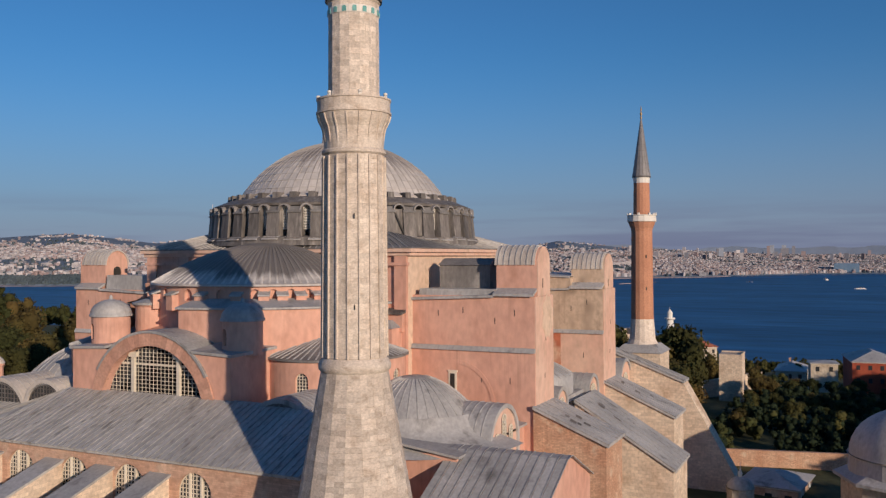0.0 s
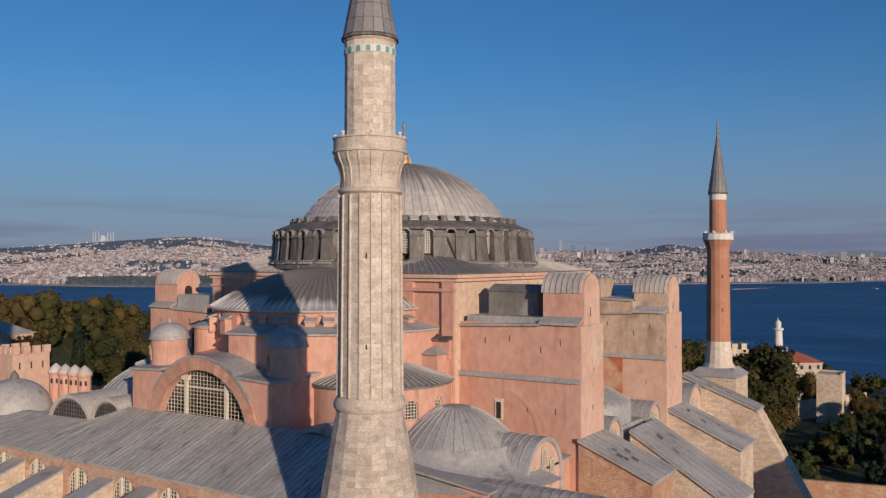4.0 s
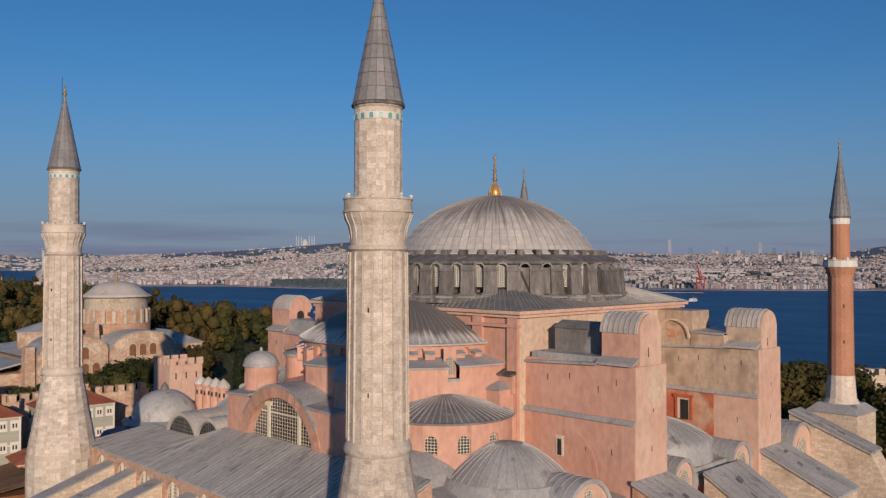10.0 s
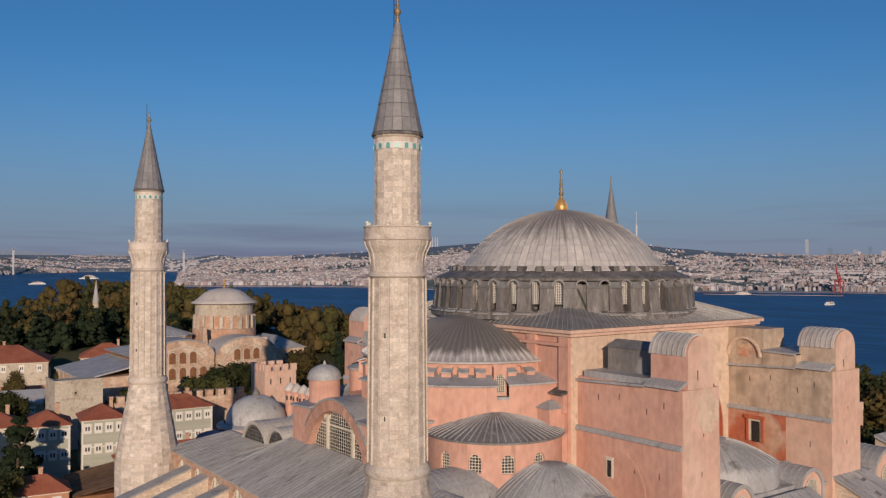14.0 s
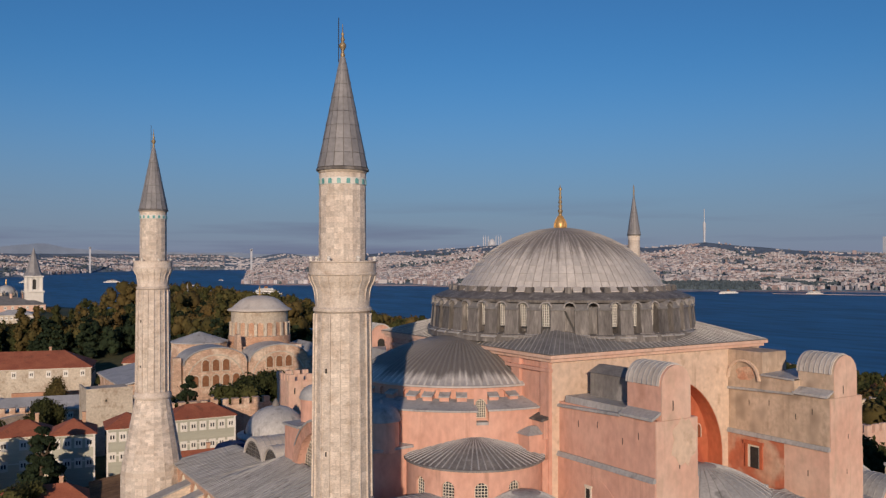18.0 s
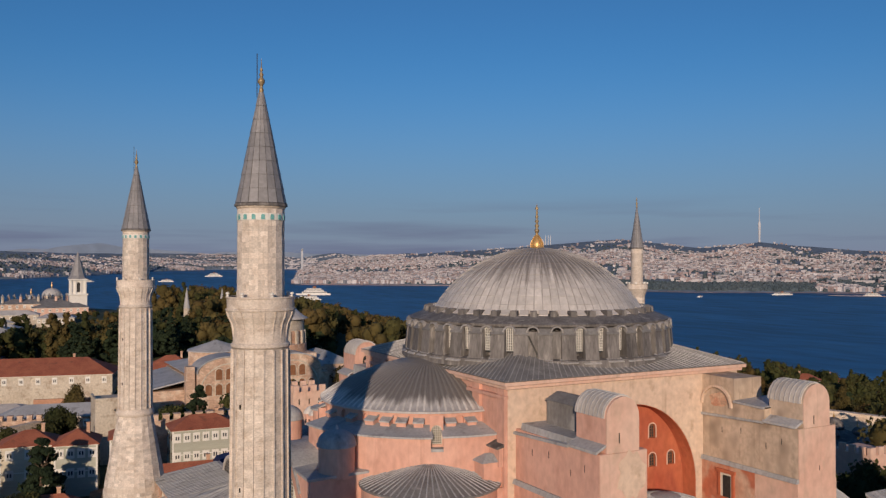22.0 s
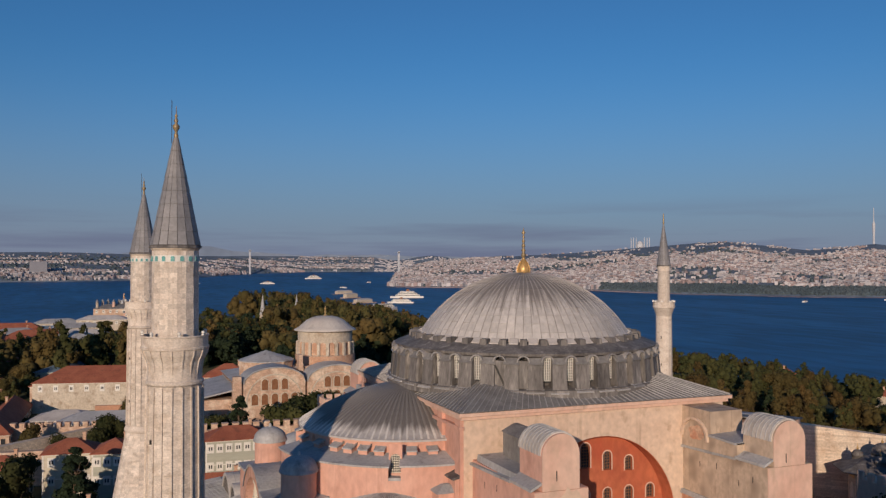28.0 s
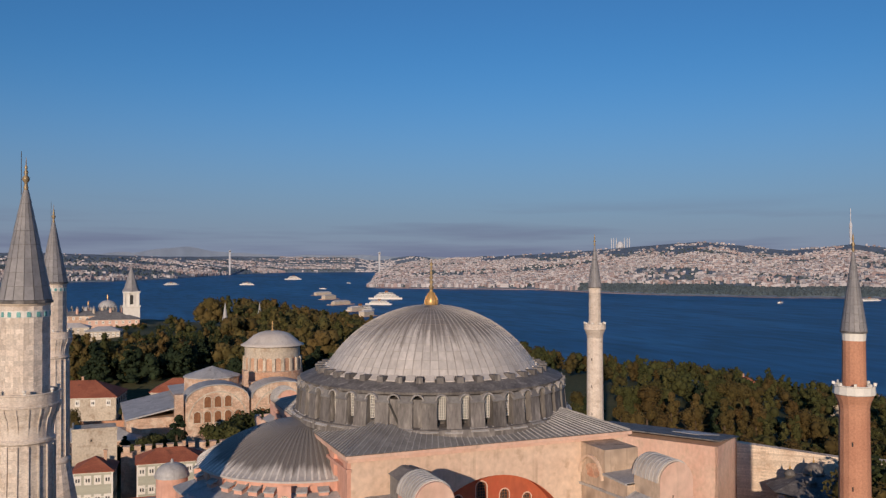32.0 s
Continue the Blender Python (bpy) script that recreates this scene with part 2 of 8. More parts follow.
def translucent(m, share):
    """Lets part of the light through thin leaves."""
    n, l = m.node_tree.nodes, m.node_tree.links
    p = n["Principled BSDF"]
    tr = n.new("ShaderNodeBsdfTranslucent")
    l.new(p.inputs["Base Color"].links[0].from_socket, tr.inputs[0])
    mx = n.new("ShaderNodeMixShader")
    mx.inputs[0].default_value = share
    l.new(p.outputs[0], mx.inputs[1])
    l.new(tr.outputs[0], mx.inputs[2])
    l.new(mx.outputs[0], n["Material Output"].inputs[0])


for leaf_ in (LEAF_GREEN, LEAF_RUST, LEAF_DARK):
    translucent(leaf_, 0.35)


def streaked_lead(name, centre, z0, z1, f0, f1, dark=(0.16, 0.145, 0.135), freq=9.0, pale=((0.46, 0.43, 0.41), (0.54, 0.50, 0.47))):
    """Pale lead with a dark weathered crown from which streaks run down."""
    m = surface(name, *pale, 0.25, 2.0, 0.5, 0.1, (1, 1, 0.35), island=0.10, vary=0.10, fine=0.10,
                stain=(0.45, (0.33, 0.30, 0.28), 0.55, 0.8))
    n, l = m.node_tree.nodes, m.node_tree.links
    p = n["Principled BSDF"]
    src = p.inputs["Base Color"].links[0].from_socket
    geo = n.new("ShaderNodeNewGeometry")
    sep = n.new("ShaderNodeSeparateXYZ")
    off = n.new("ShaderNodeVectorMath")
    off.operation = "SUBTRACT"
    off.inputs[1].default_value = (centre[0], centre[1], 0)
    l.new(geo.outputs["Position"], off.inputs[0])
    l.new(off.outputs[0], sep.inputs[0])
    ang = n.new("ShaderNodeMath")
    ang.operation = "ARCTAN2"
    l.new(sep.outputs[1], ang.inputs[0])
    l.new(sep.outputs[0], ang.inputs[1])
    cmb = n.new("ShaderNodeCombineXYZ")
    mul = n.new("ShaderNodeMath")
    mul.operation = "MULTIPLY"
    mul.inputs[1].default_value = freq
    l.new(ang.outputs[0], mul.inputs[0])
    l.new(mul.outputs[0], cmb.inputs[0])
    zz = n.new("ShaderNodeMath")
    zz.operation = "MULTIPLY"
    zz.inputs[1].default_value = 0.12
    l.new(sep.outputs[2], zz.inputs[0])
    l.new(zz.outputs[0], cmb.inputs[1])
    tex = n.new("ShaderNodeTexNoise")
    tex.inputs["Scale"].default_value, tex.inputs["Detail"].default_value = 1.0, 6.0
    l.new(cmb.outputs[0], tex.inputs["Vector"])
    hgt = n.new("ShaderNodeMapRange")
    hgt.inputs[1].default_value, hgt.inputs[2].default_value, hgt.inputs[3].default_value, hgt.inputs[4].default_value = z0, z1, f0, f1
    l.new(sep.outputs[2], hgt.inputs[0])
    add = n.new("ShaderNodeMath")
    l.new(tex.outputs[0], add.inputs[0])
    l.new(hgt.outputs[0], add.inputs[1])
    fac = n.new("ShaderNodeMapRange")
    fac.inputs[1].default_value, fac.inputs[2].default_value, fac.inputs[3].default_value, fac.inputs[4].default_value = 0.48, 0.72, 0.0, 0.85
    l.new(add.outputs[0], fac.inputs[0])
    mx = n.new("ShaderNodeMix")
    mx.data_type = "RGBA"
    l.new(fac.outputs[0], mx.inputs[0])
    l.new(src, mx.inputs[6])
    mx.inputs[7].default_value = (*dark, 1)
    l.new(mx.outputs[2], p.inputs["Base Color"])
    return m



# ---- building helpers ----
class Shape:
    """Collects faces for one mesh."""

    def __init__(self):
        self.v, self.f = [], []

    def quad(self, *pts):
        k = len(self.v)
        self.v += [tuple(p) for p in pts]
        self.f.append(tuple(range(k, k + len(pts))))
        return self

    def box(self, x0, x1, y0, y1, z0, z1, dx=0.0, dy=0.0):
        """A box; dx, dy draw its top in."""
        k = len(self.v)
        self.v += [(x0, y0, z0), (x1, y0, z0), (x1, y1, z0), (x0, y1, z0),
                   (x0 + dx, y0 + dy, z1), (x1 - dx, y0 + dy, z1), (x1 - dx, y1 - dy, z1), (x0 + dx, y1 - dy, z1)]
        self.f += [tuple(k + i for i in q) for q in ((3, 2, 1, 0), (4, 5, 6, 7), (0, 1, 5, 4), (1, 2, 6, 5), (2, 3, 7, 6), (3, 0, 4, 7))]
        return self

    def lathe(self, prof, n=32, c=(0, 0), a0=0.0, a1=math.tau, squash=1.0):
        full = abs(a1 - a0 - math.tau) < 1e-6
        m = n if full else n + 1
        k = len(self.v)
        for r, z in prof:
            for i in range(m):
                a = a0 + (a1 - a0) * i / n
                self.v.append((c[0] + r * math.cos(a), c[1] + r * math.sin(a) * squash, z))
        for j in range(len(prof) - 1):
            for i in range(n):
                i2 = (i + 1) % m
                self.f.append((k + j * m + i, k + j * m + i2, k + (j + 1) * m + i2, k + (j + 1) * m + i))
        return self

    def prism(self, poly, put, d0, d1):
        """A flat outline given a thickness; put(a, b, d) lays it into the world."""
        k, m = len(self.v), len(poly)
        self.v += [put(a, b, d0) for a, b in poly] + [put(a, b, d1) for a, b in poly]
        self.f += [tuple(k + i for i in range(m))[::-1], tuple(k + m + i for i in range(m))]
        self.f += [(k + i, k + (i + 1) % m, k + m + (i + 1) % m, k + m + i) for i in range(m)]
        return self

    def grid(self, nu, nv, put):
        k = len(self.v)
        self.v += [put(i / nu, j / nv) for j in range(nv + 1) for i in range(nu + 1)]
        w = nu + 1
        self.f += [(k + j * w + i, k + j * w + i + 1, k + (j + 1) * w + i + 1, k + (j + 1) * w + i) for j in range(nv) for i in range(nu)]
        return self

    def mesh(self, name, material, smooth=False):
        me = bpy.data.meshes.new(name)
        me.from_pydata(self.v, [], self.f)
        me.materials.append(material)
        if smooth:
            me.polygons.foreach_set("use_smooth", [True] * len(me.polygons))
        me.update()
        return me


def fixed(me):
    """Makes the faces of a closed mesh point outwards."""
    bm = bmesh.new()
    bm.from_mesh(me)
    bmesh.ops.recalc_face_normals(bm, faces=bm.faces)
    bm.to_mesh(me)
    bm.free()
    return me


def part(name, shape, material, parent, label="", smooth=False):
    ob = new(name, shape if isinstance(shape, bpy.types.Mesh) else fixed(shape.mesh(name, material, smooth)))
    ob.parent = parent
    if label:
        tagged(ob, label)
    return ob


def thing(name, label, category, group="", at=(0, 0, 0), kind=""):
    ob = new(name)
    ob.location = at
    ob.empty_display_size = 0.5
    return tagged(ob, label, category, group, kind)


def setting(name, shape, material, label, category, kind="structure", smooth=False):
    return tagged(new(name, shape.mesh(name, material, smooth)), label, category, "", kind)


def arc(w, n=10):
    """Half circle from the right to the left, of radius w."""
    return [(w * math.cos(math.pi * i / n), w * math.sin(math.pi * i / n)) for i in range(n + 1)]


def arch_band(r0, r1, put, d0, d1, n=16):
    """A half-ring of one piece between two radii."""
    s, m = Shape(), n + 1
    for d in (d0, d1):
        for r in (r0, r1):
            s.v += [put(a, c, d) for a, c in arc(r, n)]
    for i in range(n):
        s.f += [(i, i + 1, m + i + 1, m + i), (2 * m + i, 2 * m + i + 1, 3 * m + i + 1, 3 * m + i), (i, i + 1, 2 * m + i + 1, 2 * m + i), (m + i, m + i + 1, 3 * m + i + 1, 3 * m + i)]
    s.f += [(0, m, 3 * m, 2 * m), (n, m + n, 3 * m + n, 2 * m + n)]
    return s


def pierced(u0, u1, z0, z1, holes, put, depth=0.5, step=99.0, shape=None):
    """A wall from u0 to u1 and z0 to z1 with arched openings (middle, half width, sill, springing), their reveals depth deep.
    put(u, z, d) lays it into the world, d inwards."""
    s = shape or Shape()

    def strip(a, b, lo, hi):
        if b - a < 1e-4 or hi - lo < 1e-4:
            return
        m = max(1, math.ceil((b - a) / step))
        for i in range(m):
            p, q = a + (b - a) * i / m, a + (b - a) * (i + 1) / m
            s.quad(put(p, lo, 0), put(q, lo, 0), put(q, hi, 0), put(p, hi, 0))

    at = u0
    for c, w, sill, spring in sorted(holes):
        strip(at, c - w, z0, z1)
        strip(c - w, c + w, z0, sill)
        rim = [(c + x, spring + y) for x, y in arc(w, 10 if w < 5 else 32)][::-1]
        for (a, za), (b, zb) in zip(rim, rim[1:]):
            s.quad(put(a, za, 0), put(b, zb, 0), put(b, z1, 0), put(a, z1, 0))
        loop = [(c - w, sill)] + rim + [(c + w, sill)]
        for (a, za), (b, zb) in zip(loop, loop[1:] + loop[:1]):
            s.quad(put(a, za, 0), put(b, zb, 0), put(b, zb, depth), put(a, za, depth))
        at = c + w
    strip(at, u1, z0, z1)
    return s


def lattice_window(parent, c, w, sill, spring, put, d=0.3, cells=0.42, bar=0.09, label="arched window with a pale lattice", frame_mat=None, posts=0):
    """A lattice of crossing bars in an arched opening, with dark glass behind it."""
    s, t = Shape(), 0.06
    n = max(2, round(2 * w / cells))

    def top(x):
        return spring + math.sqrt(max(0.0, w * w - x * x))

    for i in range(n + 1):
        x = -w + 2 * w * i / n
        x = max(-w + bar / 2, min(w - bar / 2, x))
        s.prism([(c + x - bar / 2, sill), (c + x + bar / 2, sill), (c + x + bar / 2, top(x)), (c + x - bar / 2, top(x))],
                put, d - t, d)
    z = sill
    while z < spring + w:
        h = w if z <= spring else math.sqrt(max(0.0, w * w - (z - spring) ** 2))
        if h > bar:
            s.prism([(c - h, z), (c + h, z), (c + h, z + bar), (c - h, z + bar)], put, d - t, d)
        z += cells
    rim = arc(w - bar, 10)
    out = arc(w, 10)
    for (a, za), (b, zb), (e, ze), (g, zg) in zip(out, out[1:], rim[1:], rim):
        s.prism([(c + a, spring + za), (c + b, spring + zb), (c + e, spring + ze), (c + g, spring + zg)], put, d - t - 0.03, d)
    for k in range(posts):
        x = w * (2 * (k + 1) / (posts + 1) - 1)
        s.prism([(c + x - 0.11, sill), (c + x + 0.11, sill), (c + x + 0.11, top(x)), (c + x - 0.11, top(x))], put, d - 0.25, d)
    win = part("window", s, frame_mat or LATTICE, parent, label)
    g = Shape()
    loop = [(c - w, sill)] + [(c + x, spring + y) for x, y in out][::-1] + [(c + w, sill)]
    g.prism(loop, put, d + 0.02, d + 0.06)
    part("pane", g, GLASS, win)
    return win


def slab_roof(s, pts, thick=0.18):
    """A thin sloping roof slab over three or four corner points."""
    k, m = len(s.v), len(pts)
    s.v += [tuple(p) for p in pts] + [(p[0], p[1], p[2] - thick) for p in pts]
    s.f += [tuple(k + i for i in range(m)), tuple(k + m + i for i in range(m))[::-1]]
    s.f += [(k + i, k + (i + 1) % m, k + m + (i + 1) % m, k + m + i) for i in range(m)]
    return s


def seamed_roof(parent, a, b, c, d, n, material, lift=0.03, name="roof_sheet", gap=0.05):
    """Sheets between eave a-b and ridge d-c, each a strip of its own with a raised seam, laid on a plain deck."""
    a, b, c, d = (Vector(p) for p in (a, b, c, d))
    up = (b - a).cross(d - a).normalized()
    up = up if up.z > 0 else -up
    made = []
    for i in range(n):
        s = Shape()
        f0, f1 = i / n, (i + 1) / n
        p, q, r, t = a.lerp(b, f0), a.lerp(b, f1), d.lerp(c, f1), d.lerp(c, f0)
        e = (q - p).normalized() * gap
        lo, hi = up * 0.01, up * (lift + random.uniform(0, 0.015))
        slab_roof(s, [p + hi, q - e + hi, r - e + hi, t + hi], lift + 0.02)
        slab_roof(s, [p + lo + up * 0.09, p + e * 1.6 + lo + up * 0.09, t + e * 1.6 + lo + up * 0.09, t + lo + up * 0.09], 0.1)
        made.append(part(name, s, material, parent))
    return made


def seam_mesh(prof, half=0.06, lift=0.08, thin=3.0):
    """One raised seam along a profile, lying along +x."""
    s = Shape()
    k = len(prof)
    for r, z in prof:
        w = half * min(1.0, max(0.12, r / thin))
        s.v += [(r, -w * 1.4, z - 0.04), (r, -w, z + lift), (r, w, z + lift), (r, w * 1.4, z - 0.04)]
    for i in range(k - 1):
        for a in range(3):
            s.f.append((4 * i + a, 4 * i + a + 1, 4 * i + a + 5, 4 * i + a + 4))
    return s


def seams_round(parent, c, prof, angles, mat, half=0.06, lift=0.08):
    me = seam_mesh(prof, half, lift).mesh("seam", mat)
    for a in angles:
        part("seam", me, mat, parent).matrix_local = Matrix.Translation((c[0], c[1], 0)) @ Matrix.Rotation(a, 4, "Z")


# ---- ground, sea, far shores ----
EYE = Vector((-85.0, -105.0, 50.0))
SEA_Z = -33.0


def away(az, d, z):
    """A place at a bearing (degrees from +x), a distance and a height; what is very far is drawn nearer and smaller."""
    r = d if d < 2400 else 2400 + 2400 * (1 - math.exp(-(d - 2400) / 3600.0))
    k = r / d
    a = radians(az)
    return (EYE.x + r * math.cos(a), EYE.y + r * math.sin(a), EYE.z + (z - EYE.z) * k)


def along(table, x):
    return float(np.interp(x, [p[0] for p in table], [p[1] for p in table]))


SHORE = [(-60, 3600), (0, 3600), (4, 3450), (10, 2950), (25, 2520), (33, 2480), (45, 2360), (52, 2450), (57, 2680), (60, 2890), (68, 3020),
         (71, 3100), (71.8, 3150), (72.4, 8200), (77, 8000), (80, 7000), (84, 5200), (88, 4450), (92, 4300), (120, 4200), (160, 4000)]
RIDGE = [(-60, 0), (0, -4), (5, -2), (10, 4), (14, 10), (18.7, 24), (22, 9), (26, 11), (31, 10), (36, 16), (41.3, 31), (45, 22), (50, 38), (54, 30), (58.6, 19),
         (63, 13), (66, 9), (68.9, 3), (70.2, -6), (71, -14), (71.8, -30), (72.5, 10), (80, 12), (85, 12), (91, 18), (96, 18), (120, 14), (160, 10)]



def far_height(az, d):
    shore = along(SHORE, az)
    back = 4200.0 if shore < 4000 else 3500.0
    f = (d - shore) / back
    if f < 0:
        return SEA_Z - 4
    top = EYE.z + along(RIDGE, az) / 1517.0 * (shore + back)
    f = min(f, 1.0)
    lump = noise.fractal(Vector((az * 0.35, d * 0.0011, 3.0)), 1.0, 2.0, 4)
    rise = f ** 0.8
    return SEA_Z + 3 + (top - SEA_Z - 3) * rise + lump * 16 * f * (1 - 0.6 * f)

def build_far():
    s = Shape()
    dist = [60, 200, 400, 700, 1100, 1600, 2200, 2600, 3000, 3600, 4400, 5500, 7500, 10000, 16000, 30000]
    n = 120
    for d in dist:
        for i in range(n):
            s.v.append(away(360 * i / n, d, SEA_Z))
    for j in range(len(dist) - 1):
        for i in range(n):
            s.f.append((j * n + i, j * n + (i + 1) % n, (j + 1) * n + (i + 1) % n, (j + 1) * n + i))
    setting("water", s, SEA, "deep blue sea strait, ripples and bright streaks painted in", "water")
    # far hills
    s = Shape()
    na, nd = 640, 26
    az0, az1 = -40.0, 150.0
    for j in range(nd + 1):
        for i in range(na + 1):
            az = az0 + (az1 - az0) * i / na
            sh = along(SHORE, az)
            d = sh * 0.995 + (4600.0 if sh < 4000 else 4000.0) * (j / nd) ** 1.5
            s.v.append(away(az, d, far_height(az, d)))
    w = na + 1
    for j in range(nd):
        for i in range(na):
            if not 71.5 < az0 + (az1 - az0) * (i + 0.5) / na < 72.6:      # the mouth of the strait
                s.f.append((j * w + i, j * w + i + 1, (j + 1) * w + i + 1, (j + 1) * w + i))
    setting("backdrop", s, FAR_HILL, "wooded hills of the far shore, tinted with haze", "hills", smooth=True)
    # the upper strait, seen past the point
    def upper(az, d):
        f = min(1.0, max(0.0, (d - 8200) / 3500.0))
        return SEA_Z - 4 if d < 8200 else SEA_Z + 3 + (EYE.z + (9 + 4 * math.sin(az * 1.3)) / 1517.0 * 11700 - SEA_Z - 3) * f ** 0.8

    s = Shape()
    s.grid(40, 14, lambda u, v: away(61 + 11.7 * u, 8160 + 4000 * v ** 1.5, upper(61 + 11.7 * u, 8160 + 4000 * v ** 1.5)))
    setting("backdrop", s, FAR_HILL, "hills far up the strait, tinted with haze", "hills", smooth=True)
    blocks, up_rnd = Shape(), random.Random(8)
    for i in range(1500):
        az, d = up_rnd.uniform(61.2, 72.6), 8230 + 3300 * up_rnd.random() ** 1.6
        if noise.noise(Vector((az * 0.8, d * 0.002, 4.4))) > 0.05:
            continue
        q, w = Vector(away(az, d, upper(az, d))), up_rnd.uniform(5, 13)
        blocks.box(q.x - w / 2, q.x + w / 2, q.y - 3, q.y + 3, q.z - 3, q.z + up_rnd.uniform(2, 4))
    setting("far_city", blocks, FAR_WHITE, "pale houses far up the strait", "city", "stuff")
    # the farthest ridges, low on the horizon
    s = Shape()
    n = 400
    for i in range(n + 1):
        az = -20 + 140 * i / n
        up = 30 + 34 * noise.fractal(Vector((az * 0.16, 2.0, 9.0)), 1.0, 2.0, 4) + 26 * math.exp(-((az - 84) / 9) ** 2) + 14 * math.exp(-((az - 20) / 8) ** 2)
        s.v += [away(az, 14000, -20), away(az, 14000, 40 + max(8, up) * 3.6), away(az, 17000, -20)]
    for i in range(n):
        s.f += [(3 * i, 3 * i + 3, 3 * i + 4, 3 * i + 1), (3 * i + 1, 3 * i + 4, 3 * i + 5, 3 * i + 2)]
    setting("backdrop", s, FAR_RIDGE, "mountain ridges on the horizon, tinted haze blue", "mountains")
    # pale quay along the water
    s = Shape()
    n = 320
    for i in range(n + 1):
        az = 8 + 63.0 * i / n
        d = along(SHORE, az) * 0.994
        s.v += [away(az, d, SEA_Z - 1), away(az, d, SEA_Z + 1.3 + 0.8 * noise.noise(Vector((az * 2.0, 0, 0)))), away(az, d + 26, SEA_Z + 2.6)]
    for i in range(n):
        s.f += [(3 * i, 3 * i + 3, 3 * i + 4, 3 * i + 1), (3 * i + 1, 3 * i + 4, 3 * i + 5, 3 * i + 2)]
    setting("far_quay", s, FAR_PINK, "pale stone quay along the far shore", "quay")
    # far city
    rnd = random.Random(5)
    groups = [Shape(), Shape(), Shape()]
    count = 0
    while count < 62000:
        az = rnd.uniform(-8, 112)
        sh = along(SHORE, az)
        back = 4200.0 if sh < 4000 else 3500.0
        f = rnd.random() ** 1.6
        d = sh + 25 + back * f
        if 71.5 < az < 72.7:
            continue
        wood = noise.noise(Vector((az * 0.22, d * 0.0035, 7.7))) + 0.5 * noise.noise(Vector((az * 0.9, d * 0.009, 2.1)))
        if wood > 0.20 and rnd.random() < 0.94:
            continue
        z = far_height(az, d)
        low_, top_ = -83.0 / sh, along(RIDGE, az) / 1517.0
        frac = ((z - EYE.z) / d - low_) / max(0.004, top_ - low_)
        edge = 0.83 + 0.12 * noise.noise(Vector((az * 0.55, 0.3, 1.1)))
        if top_ > 0.0075 and frac > edge and (rnd.random() < 0.86 or noise.noise(Vector((az * 0.8, d * 0.004, 5.5))) < 0.05):
            continue
        if 38 < az < 57.5 and f < 0.045:
            continue
        if 14 < az < 38 and 0.02 < f < 0.08 and rnd.random() < 0.75:
            continue
        if az > 71.9 and (wood > -0.08 and rnd.random() < 0.93 or rnd.random() < 0.55 - 0.4 * (f < 0.05)):
            continue
        big = rnd.random()
        wdt = rnd.uniform(5.5, 15.0) * (2.2 if big > 0.97 else 1) * (1.0 if az > 36 else 0.75)
        h = rnd.uniform(4.5, 9.5) * (1.35 if f < 0.12 else 1.0)
        if az < 34 and f > 0.35 and big > 0.993:
            h = rnd.uniform(18, 42)
        if d > 4500:
            wdt, h = wdt * 1.25, h * 1.1
        p = Vector(away(az, d, z))
        k = (p.xy - EYE.xy).length / d
        wdt, h, dep = wdt * k, h * k, rnd.uniform(5, 11) * k
        g = groups[0 if rnd.random() < (0.46 if az > 36 else 0.38) else (1 if rnd.random() < 0.62 else 2)]
        a = radians(az) + math.pi / 2 + rnd.gauss(0, 0.35)
        ca, sa = math.cos(a), math.sin(a)
        b = len(g.v)
        for zz in (-6 * k, h):
            for x, y in ((-1, -1), (1, -1), (1, 1), (-1, 1)):
                g.v.append((p.x + (x * ca * wdt - y * sa * dep) / 2, p.y + (x * sa * wdt + y * ca * dep) / 2, p.z + zz))
        g.f += [tuple(b + i for i in q) for q in ((4, 5, 6, 7), (0, 1, 5, 4), (1, 2, 6, 5), (2, 3, 7, 6), (3, 0, 4, 7))]
        count += 1
    for i in range(70):     # large waterfront blocks
        az = rnd.uniform(13, 36)
        d = along(SHORE, az) + rnd.uniform(60, 1100)
        p = Vector(away(az, d, far_height(az, d)))
        w, h = rnd.uniform(12, 38), rnd.uniform(5, 13)
        ca, sa, b = math.cos(radians(az) + 1.57), math.sin(radians(az) + 1.57), len(groups[0].v)
        g = groups[0]
        for zz in (-5, h):
            for x, y in ((-w, -6), (w, -6), (w, 6), (-w, 6)):
                g.v.append((p.x + x * ca - y * sa, p.y + x * sa + y * ca, p.z + zz))
        g.f += [tuple(b + i for i in q) for q in ((4, 5, 6, 7), (0, 1, 5, 4), (1, 2, 6, 5), (2, 3, 7, 6), (3, 0, 4, 7))]
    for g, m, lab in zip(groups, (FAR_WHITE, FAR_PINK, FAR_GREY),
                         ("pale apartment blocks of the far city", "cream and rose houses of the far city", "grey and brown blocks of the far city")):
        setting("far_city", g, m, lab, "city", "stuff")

    # groves along the far shore and between the houses
    s = Shape()
    made = 0
    while made < 12000:
        if made < 6000:
            az = rnd.uniform(37, 57.5) if made < 3000 else rnd.uniform(13, 38)
            sh = along(SHORE, az)
            d = sh + (rnd.uniform(22, 190) if made < 3000 else rnd.uniform(70, 900))
        else:
            az = rnd.uniform(-6, 110)
            if 71.5 < az < 72.7:
                continue
            sh = along(SHORE, az)
            f = rnd.random() ** 1.1
            d = sh + 20 + (4200.0 if sh < 4000 else 3500.0) * f
            if noise.noise(Vector((az * 0.22, d * 0.0035, 7.7))) + 0.5 * noise.noise(Vector((az * 0.9, d * 0.009, 2.1))) < 0.16 and rnd.random() < 0.72:
                continue
        z = far_height(az, d)
